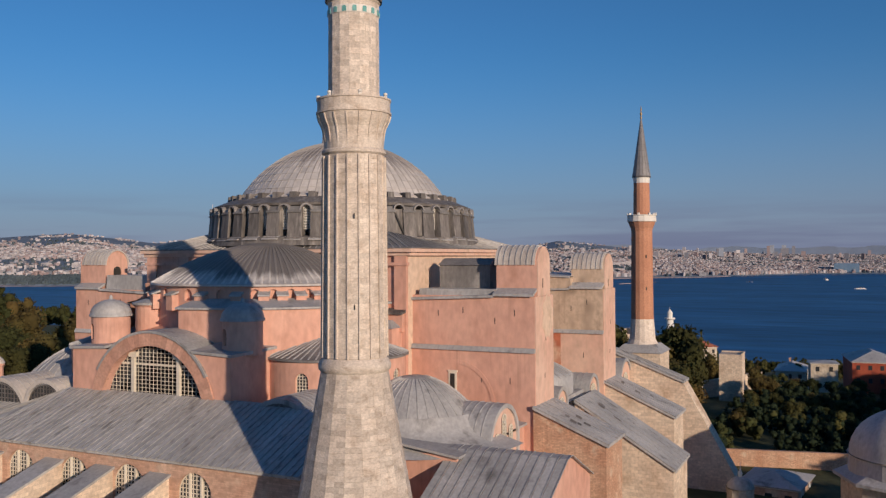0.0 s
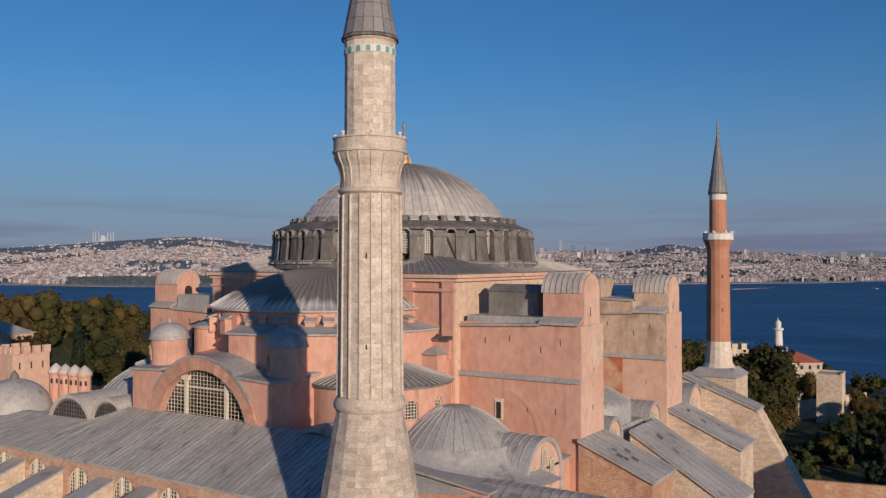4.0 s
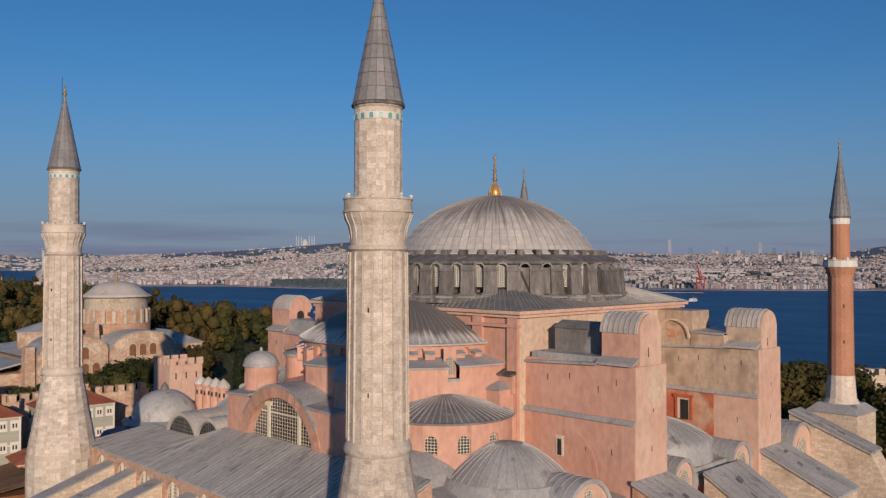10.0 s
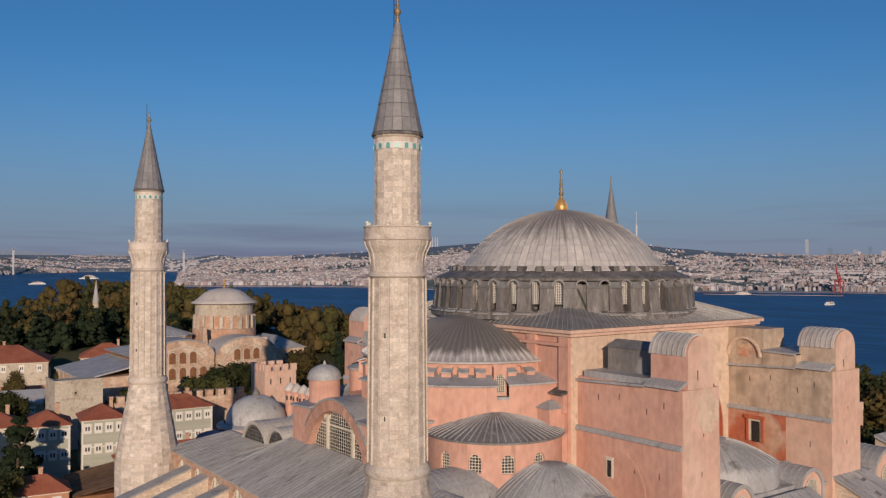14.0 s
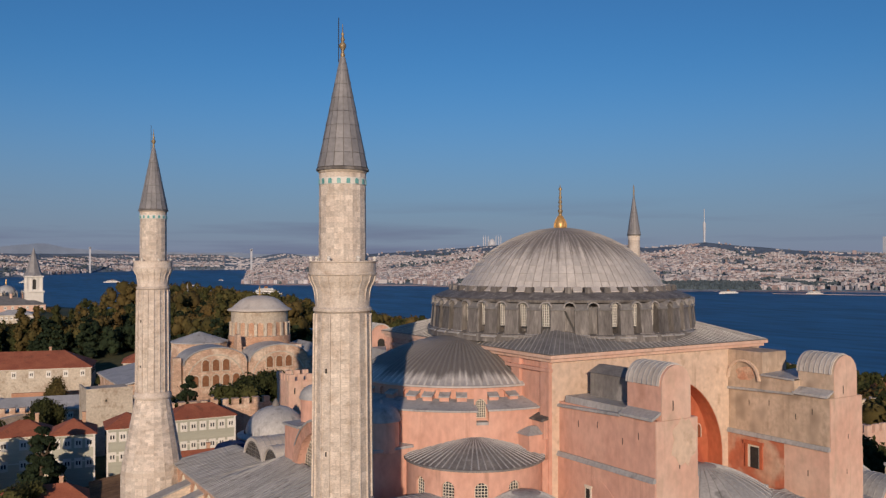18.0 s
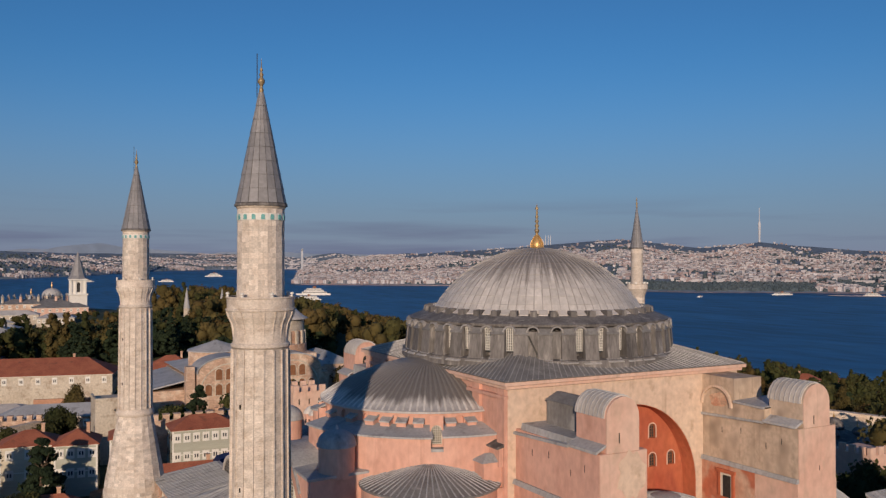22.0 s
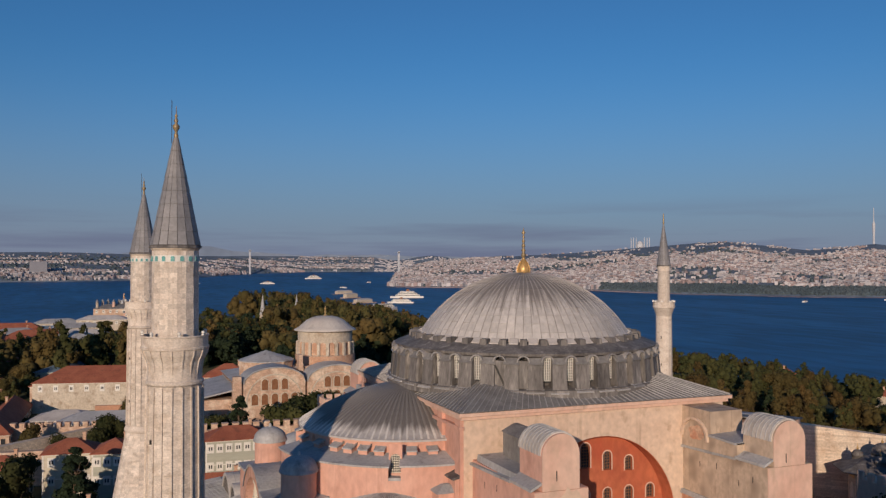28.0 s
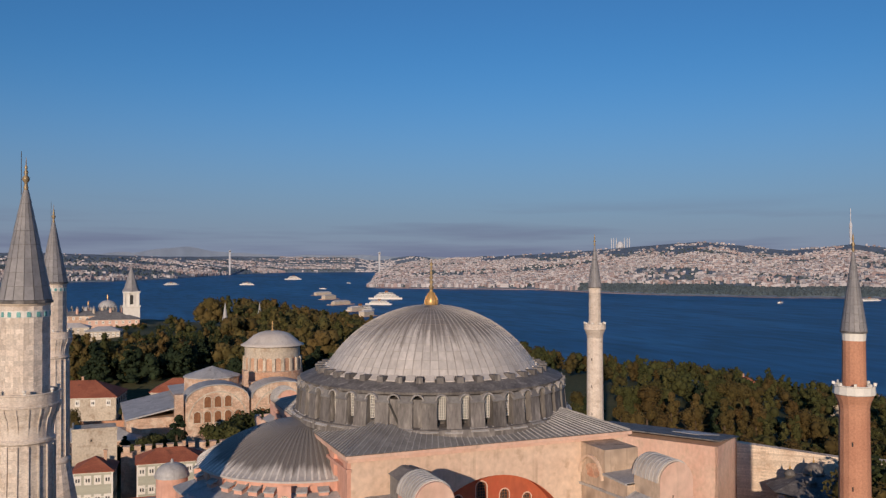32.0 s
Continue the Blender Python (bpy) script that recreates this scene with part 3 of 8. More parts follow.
        if along(RIDGE, az) > 11 and ((z - EYE.z) / d + 83.0 / sh) / (along(RIDGE, az) / 1517.0 + 83.0 / sh) > 0.88:
            continue
        p = Vector(away(az, d, z))
        k = (p.xy - EYE.xy).length / d
        r = rnd.uniform(3.5, 7) * k * (1.3 if d > 4000 else 1.0)
        b = len(s.v)
        for zf, rf in ((-0.3, 0.9), (0.55, 1.0), (1.15, 0.5)):
            for i in range(6):
                a = math.tau * i / 6 + rnd.uniform(-0.3, 0.3)
                q = r * rf * rnd.uniform(0.8, 1.2)
                s.v.append((p.x + q * math.cos(a), p.y + q * math.sin(a), p.z + r * zf * rnd.uniform(0.85, 1.1)))
        for j in range(2):
            s.f += [(b + 6 * j + i, b + 6 * j + (i + 1) % 6, b + 6 * j + 6 + (i + 1) % 6, b + 6 * j + 6 + i) for i in range(6)]
        s.f.append(tuple(b + 12 + i for i in range(6)))
        made += 1
    setting("far_groves", s, FAR_GROVE, "dark green groves of the far city, tinted with haze", "trees", "stuff")


# distance haze is mixed into these base colours: bluer, with less contrast
FAR_GROVE = surface("hazed_grove_foliage", (0.055, 0.078, 0.092), (0.08, 0.102, 0.115), 0.01, 0.2, 1.0, 0.0, island=0.2, fine=0.2)
FAR_HILL = surface("hazed_wooded_slopes", (0.135, 0.18, 0.235), (0.18, 0.215, 0.26), 0.01, 0.08, 1.0, 0.0, fine=0.25, stain=(0.03, (0.10, 0.14, 0.18), 0.50, 0.66))
FAR_RIDGE = surface("haze_blue_ridges", (0.17, 0.22, 0.31), (0.20, 0.245, 0.33), 0.002, 0.02, 1.0, 0.0, fine=0.08)
FAR_WHITE = surface("hazed_white_walls", (0.50, 0.465, 0.475), (0.40, 0.38, 0.40), 0.004, 0.3, 0.9, 0.0, island=0.18, fine=0.1)
FAR_PINK = surface("hazed_rose_walls", (0.315, 0.24, 0.235), (0.27, 0.225, 0.235), 0.004, 0.3, 0.9, 0.0, island=0.25, fine=0.1)
FAR_GREY = surface("hazed_grey_walls", (0.19, 0.20, 0.24), (0.24, 0.24, 0.27), 0.004, 0.3, 0.9, 0.0, island=0.25, fine=0.1)
build_far()


def ease(t):
    t = max(0.0, min(1.0, t))
    return t * t * (3 - 2 * t)


def ground_height(x, y):
    """The hill on which everything stands: level round the mosque, higher in the north, falling to the sea in the east."""
    z = -0.055 * max(0.0, x - 85) - 0.05 * max(0.0, -y - 70)
    z += 15.0 * ease((y - 90) / 190) * ease((460 - x) / 330) * (0.45 + 0.55 * ease((x + 90) / 80))
    z += 4.0 * ease((y - 50) / 40) * ease((40 - x) / 60)
    d = math.hypot(x, max(0.0, y) * 0.78)
    z -= 0.055 * max(0.0, d - 230) * ease((x - 40) / 120)
    z -= 60 * ease((d - 470) / 260)
    return max(z + noise.noise(Vector((x * 0.012, y * 0.012, 0))) * 1.0 * ease((math.hypot(x, y) - 90) / 60), SEA_Z - 6)


def build_ground():
    s = Shape()
    n, rings = 160, [0, 25, 50, 75, 100, 130, 160, 200, 250, 300, 360, 430, 500, 560, 620, 680, 740, 800, 900]
    for r in rings:
        for i in range(n):
            a = math.tau * i / n
            st = 1.0 + 0.55 * max(0.0, math.sin(a)) ** 3
            x, y = r * math.cos(a), 20 + r * math.sin(a) * st
            s.v.append((x, y, ground_height(x, y)))
    for j in range(len(rings) - 1):
        for i in range(n):
            s.f.append((j * n + i, j * n + (i + 1) % n, (j + 1) * n + (i + 1) % n, (j + 1) * n + i))
    setting("ground", s, EARTH, "dry grass and bare earth on the hill", "ground", smooth=True)


build_ground()

# ---- the great domed mosque ----
mosque = thing("mosque", "huge rose-rendered domed mosque with grey lead roofs", "mosque")


def south(y):
    return lambda u, z, d: (u, y + d, z)


def north(y):
    return lambda u, z, d: (u, y - d, z)


def west(x):
    return lambda u, z, d: (x + d, u, z)


def ring(cx, cy, r, a_mid=0.0):
    """u runs along the circle, as length; d inwards."""
    return lambda u, z, d: (cx + (r - d) * math.cos(a_mid + u / r), cy + (r - d) * math.sin(a_mid + u / r), z)


SPIRE_LEAD = surface("spire_lead", (0.21, 0.205, 0.215), (0.26, 0.25, 0.255), 0.4, 3.0, 0.55, 0.1, island=0.10, fine=0.12)
# -- main cube under the dome --
X0, X1, Y0, Y1 = -18.6, 20.6, -21.6, 21.6
ARCH_X, ARCH_Z, ARCH_R = 1.0, 23.5, 11.6
part("wall", pierced(X0, X1, 14, 39, [(ARCH_X, ARCH_R, 18, ARCH_Z)], south(Y0), 2.6), BEIGE, mosque, "stained cream wall with a huge open arch")
s = Shape()
s.quad((X0, Y0, 14), (X0, Y1, 14), (X0, Y1, 39), (X0, Y0, 39))
s.quad((X0, Y1, 14), (X1, Y1, 14), (X1, Y1, 39), (X0, Y1, 39))
s.quad((X1, Y0, 14), (X1, Y1, 14), (X1, Y1, 39), (X1, Y0, 39))
part("wall", s.mesh("wall", PINK), PINK, mosque, "rose-rendered upper wall")
for y in (-20.7, -14.6, 14.6, 20.7):
    part("pilaster", Shape().box(X0 - 0.45, X0 + 0.3, y - 0.85, y + 0.85, 20, 38.5), PINK, mosque)
for y in (-21.8, 12.5):
    part("band", Shape().box(X0 - 0.62, X0, y, y + 9.3, 37.3, 37.7), PINK, mosque, "thin moulded band")
s = Shape()
s.box(X0 - 0.5, X1 + 0.5, Y0 - 0.5, Y1 + 0.5, 38.55, 39.0)
s.box(X0 - 0.9, X1 + 0.9, Y0 - 0.9, Y1 + 0.9, 39.0, 39.5)
part("cornice", s, PALE, mosque, "pale moulded cornice")
# tympanum in the south arch
TY = Y0 + 2.6
holes = [(x, 0.62, 25.6, 26.9) for x in (-6.7, -3.3, 0.1, 3.5, 6.9, 10.3)]
up = [(-3.3, 0.65, 29.9, 31.6), (0.1, 0.75, 30.4, 33.0), (3.5, 0.65, 29.9, 31.8), (6.9, 0.6, 29.6, 31.0)]
part("tympanum", pierced(-12, 14, 18, 29, holes, south(TY), 0.5), RED, mosque, "orange-red tympanum wall")
part("tympanum", pierced(-12, 14, 29, 36, up, south(TY), 0.5), RED, mosque, "orange-red tympanum wall")
for h in holes + up:
    lattice_window(mosque, *h, south(TY), 0.4, 0.4, 0.07, "arched window with dark panes", WOOD)
    part("surround", arch_band(h[1], h[1] + 0.16, lambda p, q, d: (h[0] + p, TY + d, h[3] + q), -0.05, 0.1, 10).box(h[0] - h[1] - 0.16, h[0] - h[1], TY - 0.05, TY + 0.1, h[2], h[3]).box(h[0] + h[1], h[0] + h[1] + 0.16, TY - 0.05, TY + 0.1, h[2], h[3]), PALE, mosque, "pale painted window surround")
s = arch_band(ARCH_R - 0.07, ARCH_R - 0.012, lambda p, q, d: (ARCH_X + p, Y0 + d, ARCH_Z + q), 0.12, 2.58, 32)
for sx in (-1, 1):
    s.box(*sorted((ARCH_X + sx * (ARCH_R - 0.07), ARCH_X + sx * (ARCH_R - 0.012))), Y0 + 0.12, Y0 + 2.58, 18, ARCH_Z)
part("soffit", s, RED, mosque, "orange-red soffit of the great arch")
# lead roof round the drum
s = Shape()
cx, cy = (X0 + X1) / 2, (Y0 + Y1) / 2
for (ax, ay), (bx, by) in (((-1, -1), (1, -1)), ((1, -1), (1, 1)), ((1, 1), (-1, 1)), ((-1, 1), (-1, -1))):
    hx, hy = (X1 - X0) / 2 + 0.9, (Y1 - Y0) / 2 + 0.9
    s.quad((cx + ax * hx, cy + ay * hy, 39.55), (cx + bx * hx, cy + by * hy, 39.55), (cx + bx * 8, cy + by * 9, 43.9), (cx + ax * 8, cy + ay * 9, 43.9))
    s.quad((cx + ax * hx, cy + ay * hy, 39.55), (cx + bx * hx, cy + by * hy, 39.55), (cx + bx * hx, cy + by * hy, 39.44), (cx + ax * hx, cy + ay * hy, 39.44))
square_roof = part("roof", s.mesh("roof", LEAD_MID), LEAD_MID, mosque, "hipped dark grey lead roof")
# standing seams of that roof
for k in range(46):
    t = -1 + 2 * (k + 0.5) / 46
    for side in range(4):
        hx, hy = (X1 - X0) / 2 + 0.9, (Y1 - Y0) / 2 + 0.9
        if side % 2 == 0:
            sg = -1 if side == 0 else 1
            a, b = (cx + t * hx, cy + sg * hy, 39.56), (cx + t * 8, cy + sg * 9, 43.91)
        else:
            sg = 1 if side == 1 else -1
            a, b = (cx + sg * hx, cy + t * hy, 39.56), (cx + sg * 8, cy + t * 9, 43.91)
        a, b = Vector(a), Vector(b)
        e = Vector((0.05, 0, 0)) if side % 2 == 0 else Vector((0, 0.05, 0))
        up = Vector((0, 0, 0.09))
        part("seam", slab_roof(Shape(), [a - e + up, a + e + up, b + e + up, b - e + up], 0.1), ROOF_SEAM, square_roof)

# -- drum with forty windows and lead-clad ribs --
DC = (0.6, 0.0)
drum = part("drum", Shape().lathe([(21.0, 40.0), (20.9, 41.1), (18.4, 41.5), (18.2, 45.2), (19.7, 45.45), (19.85, 45.8), (17.5, 46.75), (16.0, 47.0)], 160, DC), LEAD_DARK, mosque,
            "dark lead-clad drum")
rib = Shape()
rib.prism([(17.9, 41.0), (20.55, 41.0), (20.2, 44.5), (19.7, 45.2), (17.9, 45.5)], lambda a, b, d: (a, d * (1.0 if b < 42 else 0.95), b), -0.99, 0.99)
rib_me = fixed(rib.mesh("rib", LEAD_DARK))
cap_me = fixed(Shape().prism([(19.6, 45.12), (20.35, 44.4), (20.4, 44.52), (19.7, 45.3)], lambda a, b, d: (a, d, b), -1.02, 1.02).mesh("coping", LEAD_MID))
HOOD_LEAD = surface("hood_lead", (0.24, 0.225, 0.215), (0.31, 0.29, 0.28), 0.6, 3.0, 0.6, 0.2, vary=0.2, fine=0.2)
hood = Shape()
for a, z in arc(0.70, 8) + arc(0.90, 8):
    hood.v.append((20.3, a, 44.75 + z))
for a, z in arc(0.70, 8) + arc(0.90, 8):
    hood.v.append((17.95, a, 44.75 + z))
for i in range(8):
    hood.f += [(i, i + 1, 10 + i, 9 + i), (18 + i, 19 + i, 28 + i, 27 + i), (i, i + 1, 19 + i, 18 + i), (9 + i, 10 + i, 28 + i, 27 + i)]
hood.f += [(0, 9, 27, 18), (8, 17, 35, 26)]
hood_me = fixed(hood.mesh("hood", HOOD_LEAD))
block_me = fixed(Shape().box(16.0, 17.7, -0.5, 0.5, 46.3, 47.45, 0.1, 0.06).mesh("block", LEAD_DARK))
wl_ = Shape()
put = lambda u, z, d: (19.3 - d, u, z)
for i in range(5):
    x = -0.56 + 0.28 * i
    wl_.prism([(x - 0.055, 42.2), (x + 0.055, 42.2), (x + 0.055, 44.75 + math.sqrt(max(0, 0.36 - x * x))), (x - 0.055, 44.75 + math.sqrt(max(0, 0.36 - x * x)))], put, -0.06, 0.02)
for j in range(9):
    z = 42.2 + 0.36 * j
    h = 0.6 if z < 44.75 else math.sqrt(max(0.01, 0.36 - (z - 44.75) ** 2))
    wl_.prism([(-h, z), (h, z), (h, z + 0.1), (-h, z + 0.1)], put, -0.06, 0.02)
for (a, za), (b, zb), (e, ze), (g, zg) in zip(arc(0.72), arc(0.72)[1:], arc(0.56)[1:], arc(0.56)):
    wl_.prism([(a, 44.75 + za), (b, 44.75 + zb), (e, 44.75 + ze), (g, 44.75 + zg)], put, -0.1, 0.02)
wl_me = fixed(wl_.mesh("window", WHITE))
pane_me = fixed(Shape().box(19.05, 19.25, -0.66, 0.66, 42.0, 45.3).mesh("pane", GLASS))
shut_me = fixed(Shape().box(18.2, 20.0, -0.80, 0.80, 41.3, 44.9).mesh("lead_panel", LEAD_DARK))
flash_me = fixed(Shape().prism([(20.4, 41.3), (20.7, 41.12), (21.2, 40.85), (21.15, 40.75), (20.4, 41.05)], lambda a, b, d: (a, d, b), -1.3, 1.1).mesh("flashing", ROOF_SEAM))
tongue_me = fixed(Shape().prism([(15.7, 47.35), (17.2, 46.62), (17.2, 46.9), (16.0, 47.55)], lambda a, b, d: (a, d, b), -0.62, 0.62).mesh("tongue", LEAD_PALE))
dr_ = random.Random(14)
for k in range(40):
    turn = Matrix.Translation((DC[0], DC[1], 0)) @ Matrix.Rotation(math.tau * (k + 0.5) / 40, 4, "Z")
    mid = Matrix.Translation((DC[0], DC[1], 0)) @ Matrix.Rotation(math.tau * k / 40, 4, "Z")
    for nm, me, mx, par in (("rib", rib_me, turn, drum), ("coping", cap_me, turn, drum), ("hood", hood_me, mid, drum), ("block", block_me, mid, drum), ("tongue", tongue_me, turn, drum)):
        o = part(nm, me, None, par)
        o.matrix_local = mx
    o = part("flashing", flash_me, None, drum)
    o.matrix_local = turn @ Matrix.Translation((dr_.uniform(-0.15, 0.1), dr_.uniform(-0.2, 0.2), dr_.uniform(-0.12, 0.1)))
    if k in (26, 27):
        part("lead_panel", shut_me, None, drum, "bay closed with lead sheet").matrix_local = mid
    else:
        part("window", wl_me, None, drum, "white lattice window").matrix_local = mid
        part("pane", pane_me, None, drum).matrix_local = mid
lad = part("ladder", Shape().prism([(-0.75, 44.4), (-0.5, 44.4), (0.85, 41.6), (0.6, 41.6)], lambda a, b, d: (20.25 + d, a, b), -0.06, 0.06), DARK, drum, "dark ladder leaning across a closed bay")
lad.matrix_local = Matrix.Translation((DC[0], DC[1], 0)) @ Matrix.Rotation(math.tau * 26 / 40, 4, "Z")

# -- dome of lead sheets --
DR, DZ0, DTOP = 16.0, 47.0, 56.2
SPH = (DR * DR + (DTOP - DZ0) ** 2) / (2 * (DTOP - DZ0))


def dome_pt(phi, a, lift=0.0):
    """phi: angle from the crown."""
    r = SPH + lift
    return (DC[0] + r * math.sin(phi) * math.cos(a), DC[1] + r * math.sin(phi) * math.sin(a), DTOP - SPH + r * math.cos(phi))


PHI = math.asin(DR / SPH)
dome = part("dome", Shape().lathe([((SPH - 0.06) * math.sin(PHI * t / 20), DTOP - SPH + (SPH - 0.06) * math.cos(PHI * t / 20)) for t in range(21)], 120, DC), LEAD_DARK, mosque,
            "great dome clad in pale grey lead sheets", True)
NS, ROWS = 80, 13


def dome_sheet(s, p0, p1, a0, a1, l0, l1):
    k = len(s.v)
    s.v += [dome_pt(p0, a0, l0), dome_pt(p0, a1, l0), dome_pt(p1, a1, l1), dome_pt(p1, a0, l1),
            dome_pt(p0, a0, -0.05), dome_pt(p0, a1, -0.05), dome_pt(p1, a1, -0.05), dome_pt(p1, a0, -0.05)]
    s.f += [tuple(k + x for x in f) for f in ((0, 3, 2, 1), (0, 1, 5, 4), (1, 2, 6, 5), (2, 3, 7, 6), (3, 0, 4, 7))]


DOME_LEAD = streaked_lead("dome_lead", DC, 48.0, 56.0, -0.36, 0.45, (0.16, 0.14, 0.13), 26.0)
rest = Shape()
for j in range(ROWS):
    p0, p1 = PHI * (0.05 + 0.95 * j / ROWS) + 0.0006, PHI * (0.05 + 0.95 * (j + 1) / ROWS)
    gap = 0.035 / (SPH * math.sin((p0 + p1) / 2))
    one = Shape()
    for v in (0,):
        dome_sheet(one, p0, p1, gap, math.tau / NS - gap, 0.03, 0.07)
    one.v = [(x - DC[0], y - DC[1], z) for x, y, z in one.v]
    sheet_me = one.mesh("lead_sheet", DOME_LEAD)
    for i in range(NS):
        a = math.tau * i / NS
        if 3.45 < a < 5.40 and j > 0:
            o = part("lead_sheet", sheet_me, DOME_LEAD, dome)
            o.matrix_local = Matrix.Translation((DC[0], DC[1], random.uniform(-0.012, 0.02))) @ Matrix.Rotation(a, 4, "Z")
        else:
            dome_sheet(rest, p0, p1, a + gap, a + math.tau / NS - gap, 0.02 + 0.02 * random.random(), 0.06 + 0.03 * random.random())
tagged(part("lead_covering", rest.mesh("lead_covering", DOME_LEAD), DOME_LEAD, dome, "pale lead sheets with a dark crown"), kind="stuff")
prof = [(dome_pt(PHI * t / 12, 0)[0] - DC[0], dome_pt(PHI * t / 12, 0)[2]) for t in range(12, 0, -1)]
DOME_SEAM = surface("dome_seam_lead", (0.30, 0.275, 0.255), (0.38, 0.35, 0.33), 0.4, 2.0, 0.6, 0.1, fine=0.12)
seams_round(dome, DC, prof, [math.tau * i / NS for i in range(NS)], DOME_SEAM, 0.07, 0.15)
fin = part("finial", Shape().lathe([(0.8, 56.0), (0.98, 56.4), (0.98, 57.0), (0.70, 57.6), (0.3, 58.2), (0.2, 58.6)], 24, DC), GOLD, dome, "gilded ribbed finial bulb", True)
for k in range(14):
    part("rib", Shape().prism([(0.8, 56.05), (1.04, 56.4), (1.04, 57.0), (0.75, 57.65), (0.35, 58.25), (0.25, 58.1), (0.62, 57.5), (0.85, 57.0)], lambda a, q, d: (DC[0] + a * math.cos(k * math.tau / 14) - d * math.sin(k * math.tau / 14), DC[1] + a * math.sin(k * math.tau / 14) + d * math.cos(k * math.tau / 14), q), -0.07, 0.07), GOLD, fin)
part("shaft", Shape().lathe([(0.2, 58.5), (0.38, 58.9), (0.38, 59.1), (0.18, 59.35), (0.32, 59.65), (0.32, 59.8), (0.15, 60.05), (0.3, 60.35), (0.3, 60.5), (0.14, 60.8), (0.25, 61.1), (0.25, 61.2), (0.12, 61.5), (0.2, 61.8), (0.1, 62.1), (0.3, 62.45), (0.08, 62.8), (0.02, 63.2)], 16, DC), BRONZE, fin, "tarnished gilt finial shaft", True)

# -- western half dome --
HC, HR, HZ = (-18.6, -0.5), 15.2, 35.2
HALF_LEAD = streaked_lead("half_dome_lead", HC, 35.3, 37.6, -0.20, 0.5, (0.105, 0.092, 0.085), 16.0)
HALF_SEAM = streaked_lead("half_dome_seam_lead", HC, 35.3, 37.6, -0.28, 0.5, (0.14, 0.125, 0.115), 16.0, ((0.54, 0.51, 0.48), (0.62, 0.58, 0.54)))
A0, A1 = radians(90), radians(270)


def half_profile(r, z0, h, n=14, power=1.9):
    return [(max(0.05, r * (1 - i / n)), z0 + h * (1 - (1 - i / n) ** power)) for i in range(n + 1)]


def seamed_half_dome(c, r, z0, h, a0, a1, n, mat_deck, mat_sheet, name, label, power=1.9):
    s = Shape().lathe([(r + 0.35, z0 - 0.25), (r + 0.35, z0)] + half_profile(r + 0.3, z0, h, 14, power), max(24, n), c, a0, a1)
    d = part(name, s, mat_deck, mosque, label, True)
    seams_round(d, c, half_profile(r + 0.3, z0, h, 10, power)[:-1], [a0 + (a1 - a0) * (i + 0.5) / n for i in range(n)], mat_sheet, 0.12 if name == "half_dome" else 0.07)
    return d


seamed_half_dome(HC, HR, HZ, 5.2, A0, A1, 52, HALF_LEAD, HALF_SEAM, "half_dome", "western half dome with ribbed lead covering")
# drum of the half dome with arched windows
PUT = ring(HC[0], HC[1], 15.0, math.pi)
hol = [(15.0 * radians(a), 0.6, 33.2, 34.0) for a in (-74, -57, -40, -22, -4, 14, 30, 38, 46, 54, 78)]
part("wall", pierced(-15.0 * math.pi / 2, 15.0 * math.pi / 2, 28, HZ, hol, PUT, 0.7, 1.0), PINK, mosque, "curved rose wall with arched windows")
part("niche_wall", Shape().lathe([(14.55, 31.5), (14.55, 35.1)], 40, HC, A0, A1).mesh("niche_wall", PINK), PINK, mosque)
for a in (-80, -65.5, -48.5, -31, -13, 5, 22, 34, 42, 50, 58, 73, 83):
    t = math.pi + radians(a)
    m = Matrix.Translation((HC[0], HC[1], 0)) @ Matrix.Rotation(t, 4, "Z")
    b = part("buttress", Shape().box(14.6, 15.9, -0.62, 0.62, 32, 33.85), PINK, mosque)
    b.matrix_local = m
    c = part("coping", Shape().prism([(14.6, 34.5), (16.1, 33.95), (16.1, 33.8), (14.6, 34.2)], lambda p, q, d: (p, d, q), -0.72, 0.72), LEAD, b)
# projecting lower masses round it
for a0, a1, zt in ((92, 124, 32.4), (182, 243.6, 32.5), (248.4, 272, 32.6)):
    a, b = radians(a0), radians(a1)
    part("wall", Shape().lathe([(18.4, 18), (18.4, zt), (15.0, zt)], 14, HC, a, b).lathe([(18.4, 18), (15, 18), (15, zt), (18.4, zt)], 1, HC, a, a + 0.001).lathe([(18.4, 18), (15, 18), (15, zt), (18.4, zt)], 1, HC, b - 0.001, b).mesh("wall", PINK), PINK, mosque, "curved rose-rendered wall")
    part("ledge_roof", Shape().lathe([(18.8, zt - 0.1), (18.8, zt + 0.12), (15.0, zt + 1.0)], 14, HC, a - 0.01, b + 0.01).mesh("ledge_roof", LEAD), LEAD, mosque, "sloping lead ledge")
part("wall", Shape().lathe([(17.2, 16), (17.2, 29.2), (15.0, 29.8)], 40, HC, A0, A1).mesh("wall", PINK), PINK, mosque, "curved rose-rendered wall")
tt = part("turret", Shape().lathe([(2.35, 20), (2.35, 32.2), (2.55, 32.3), (2.55, 32.5)], 24, (-30.2, 9.2)), PINK, mosque, "round rose turret with a flat lead cap")
part("cap", Shape().lathe([(2.75, 32.45), (2.75, 32.7), (1.5, 33.1), (0.05, 33.4)], 24, (-30.2, 9.2)), LEAD, tt)
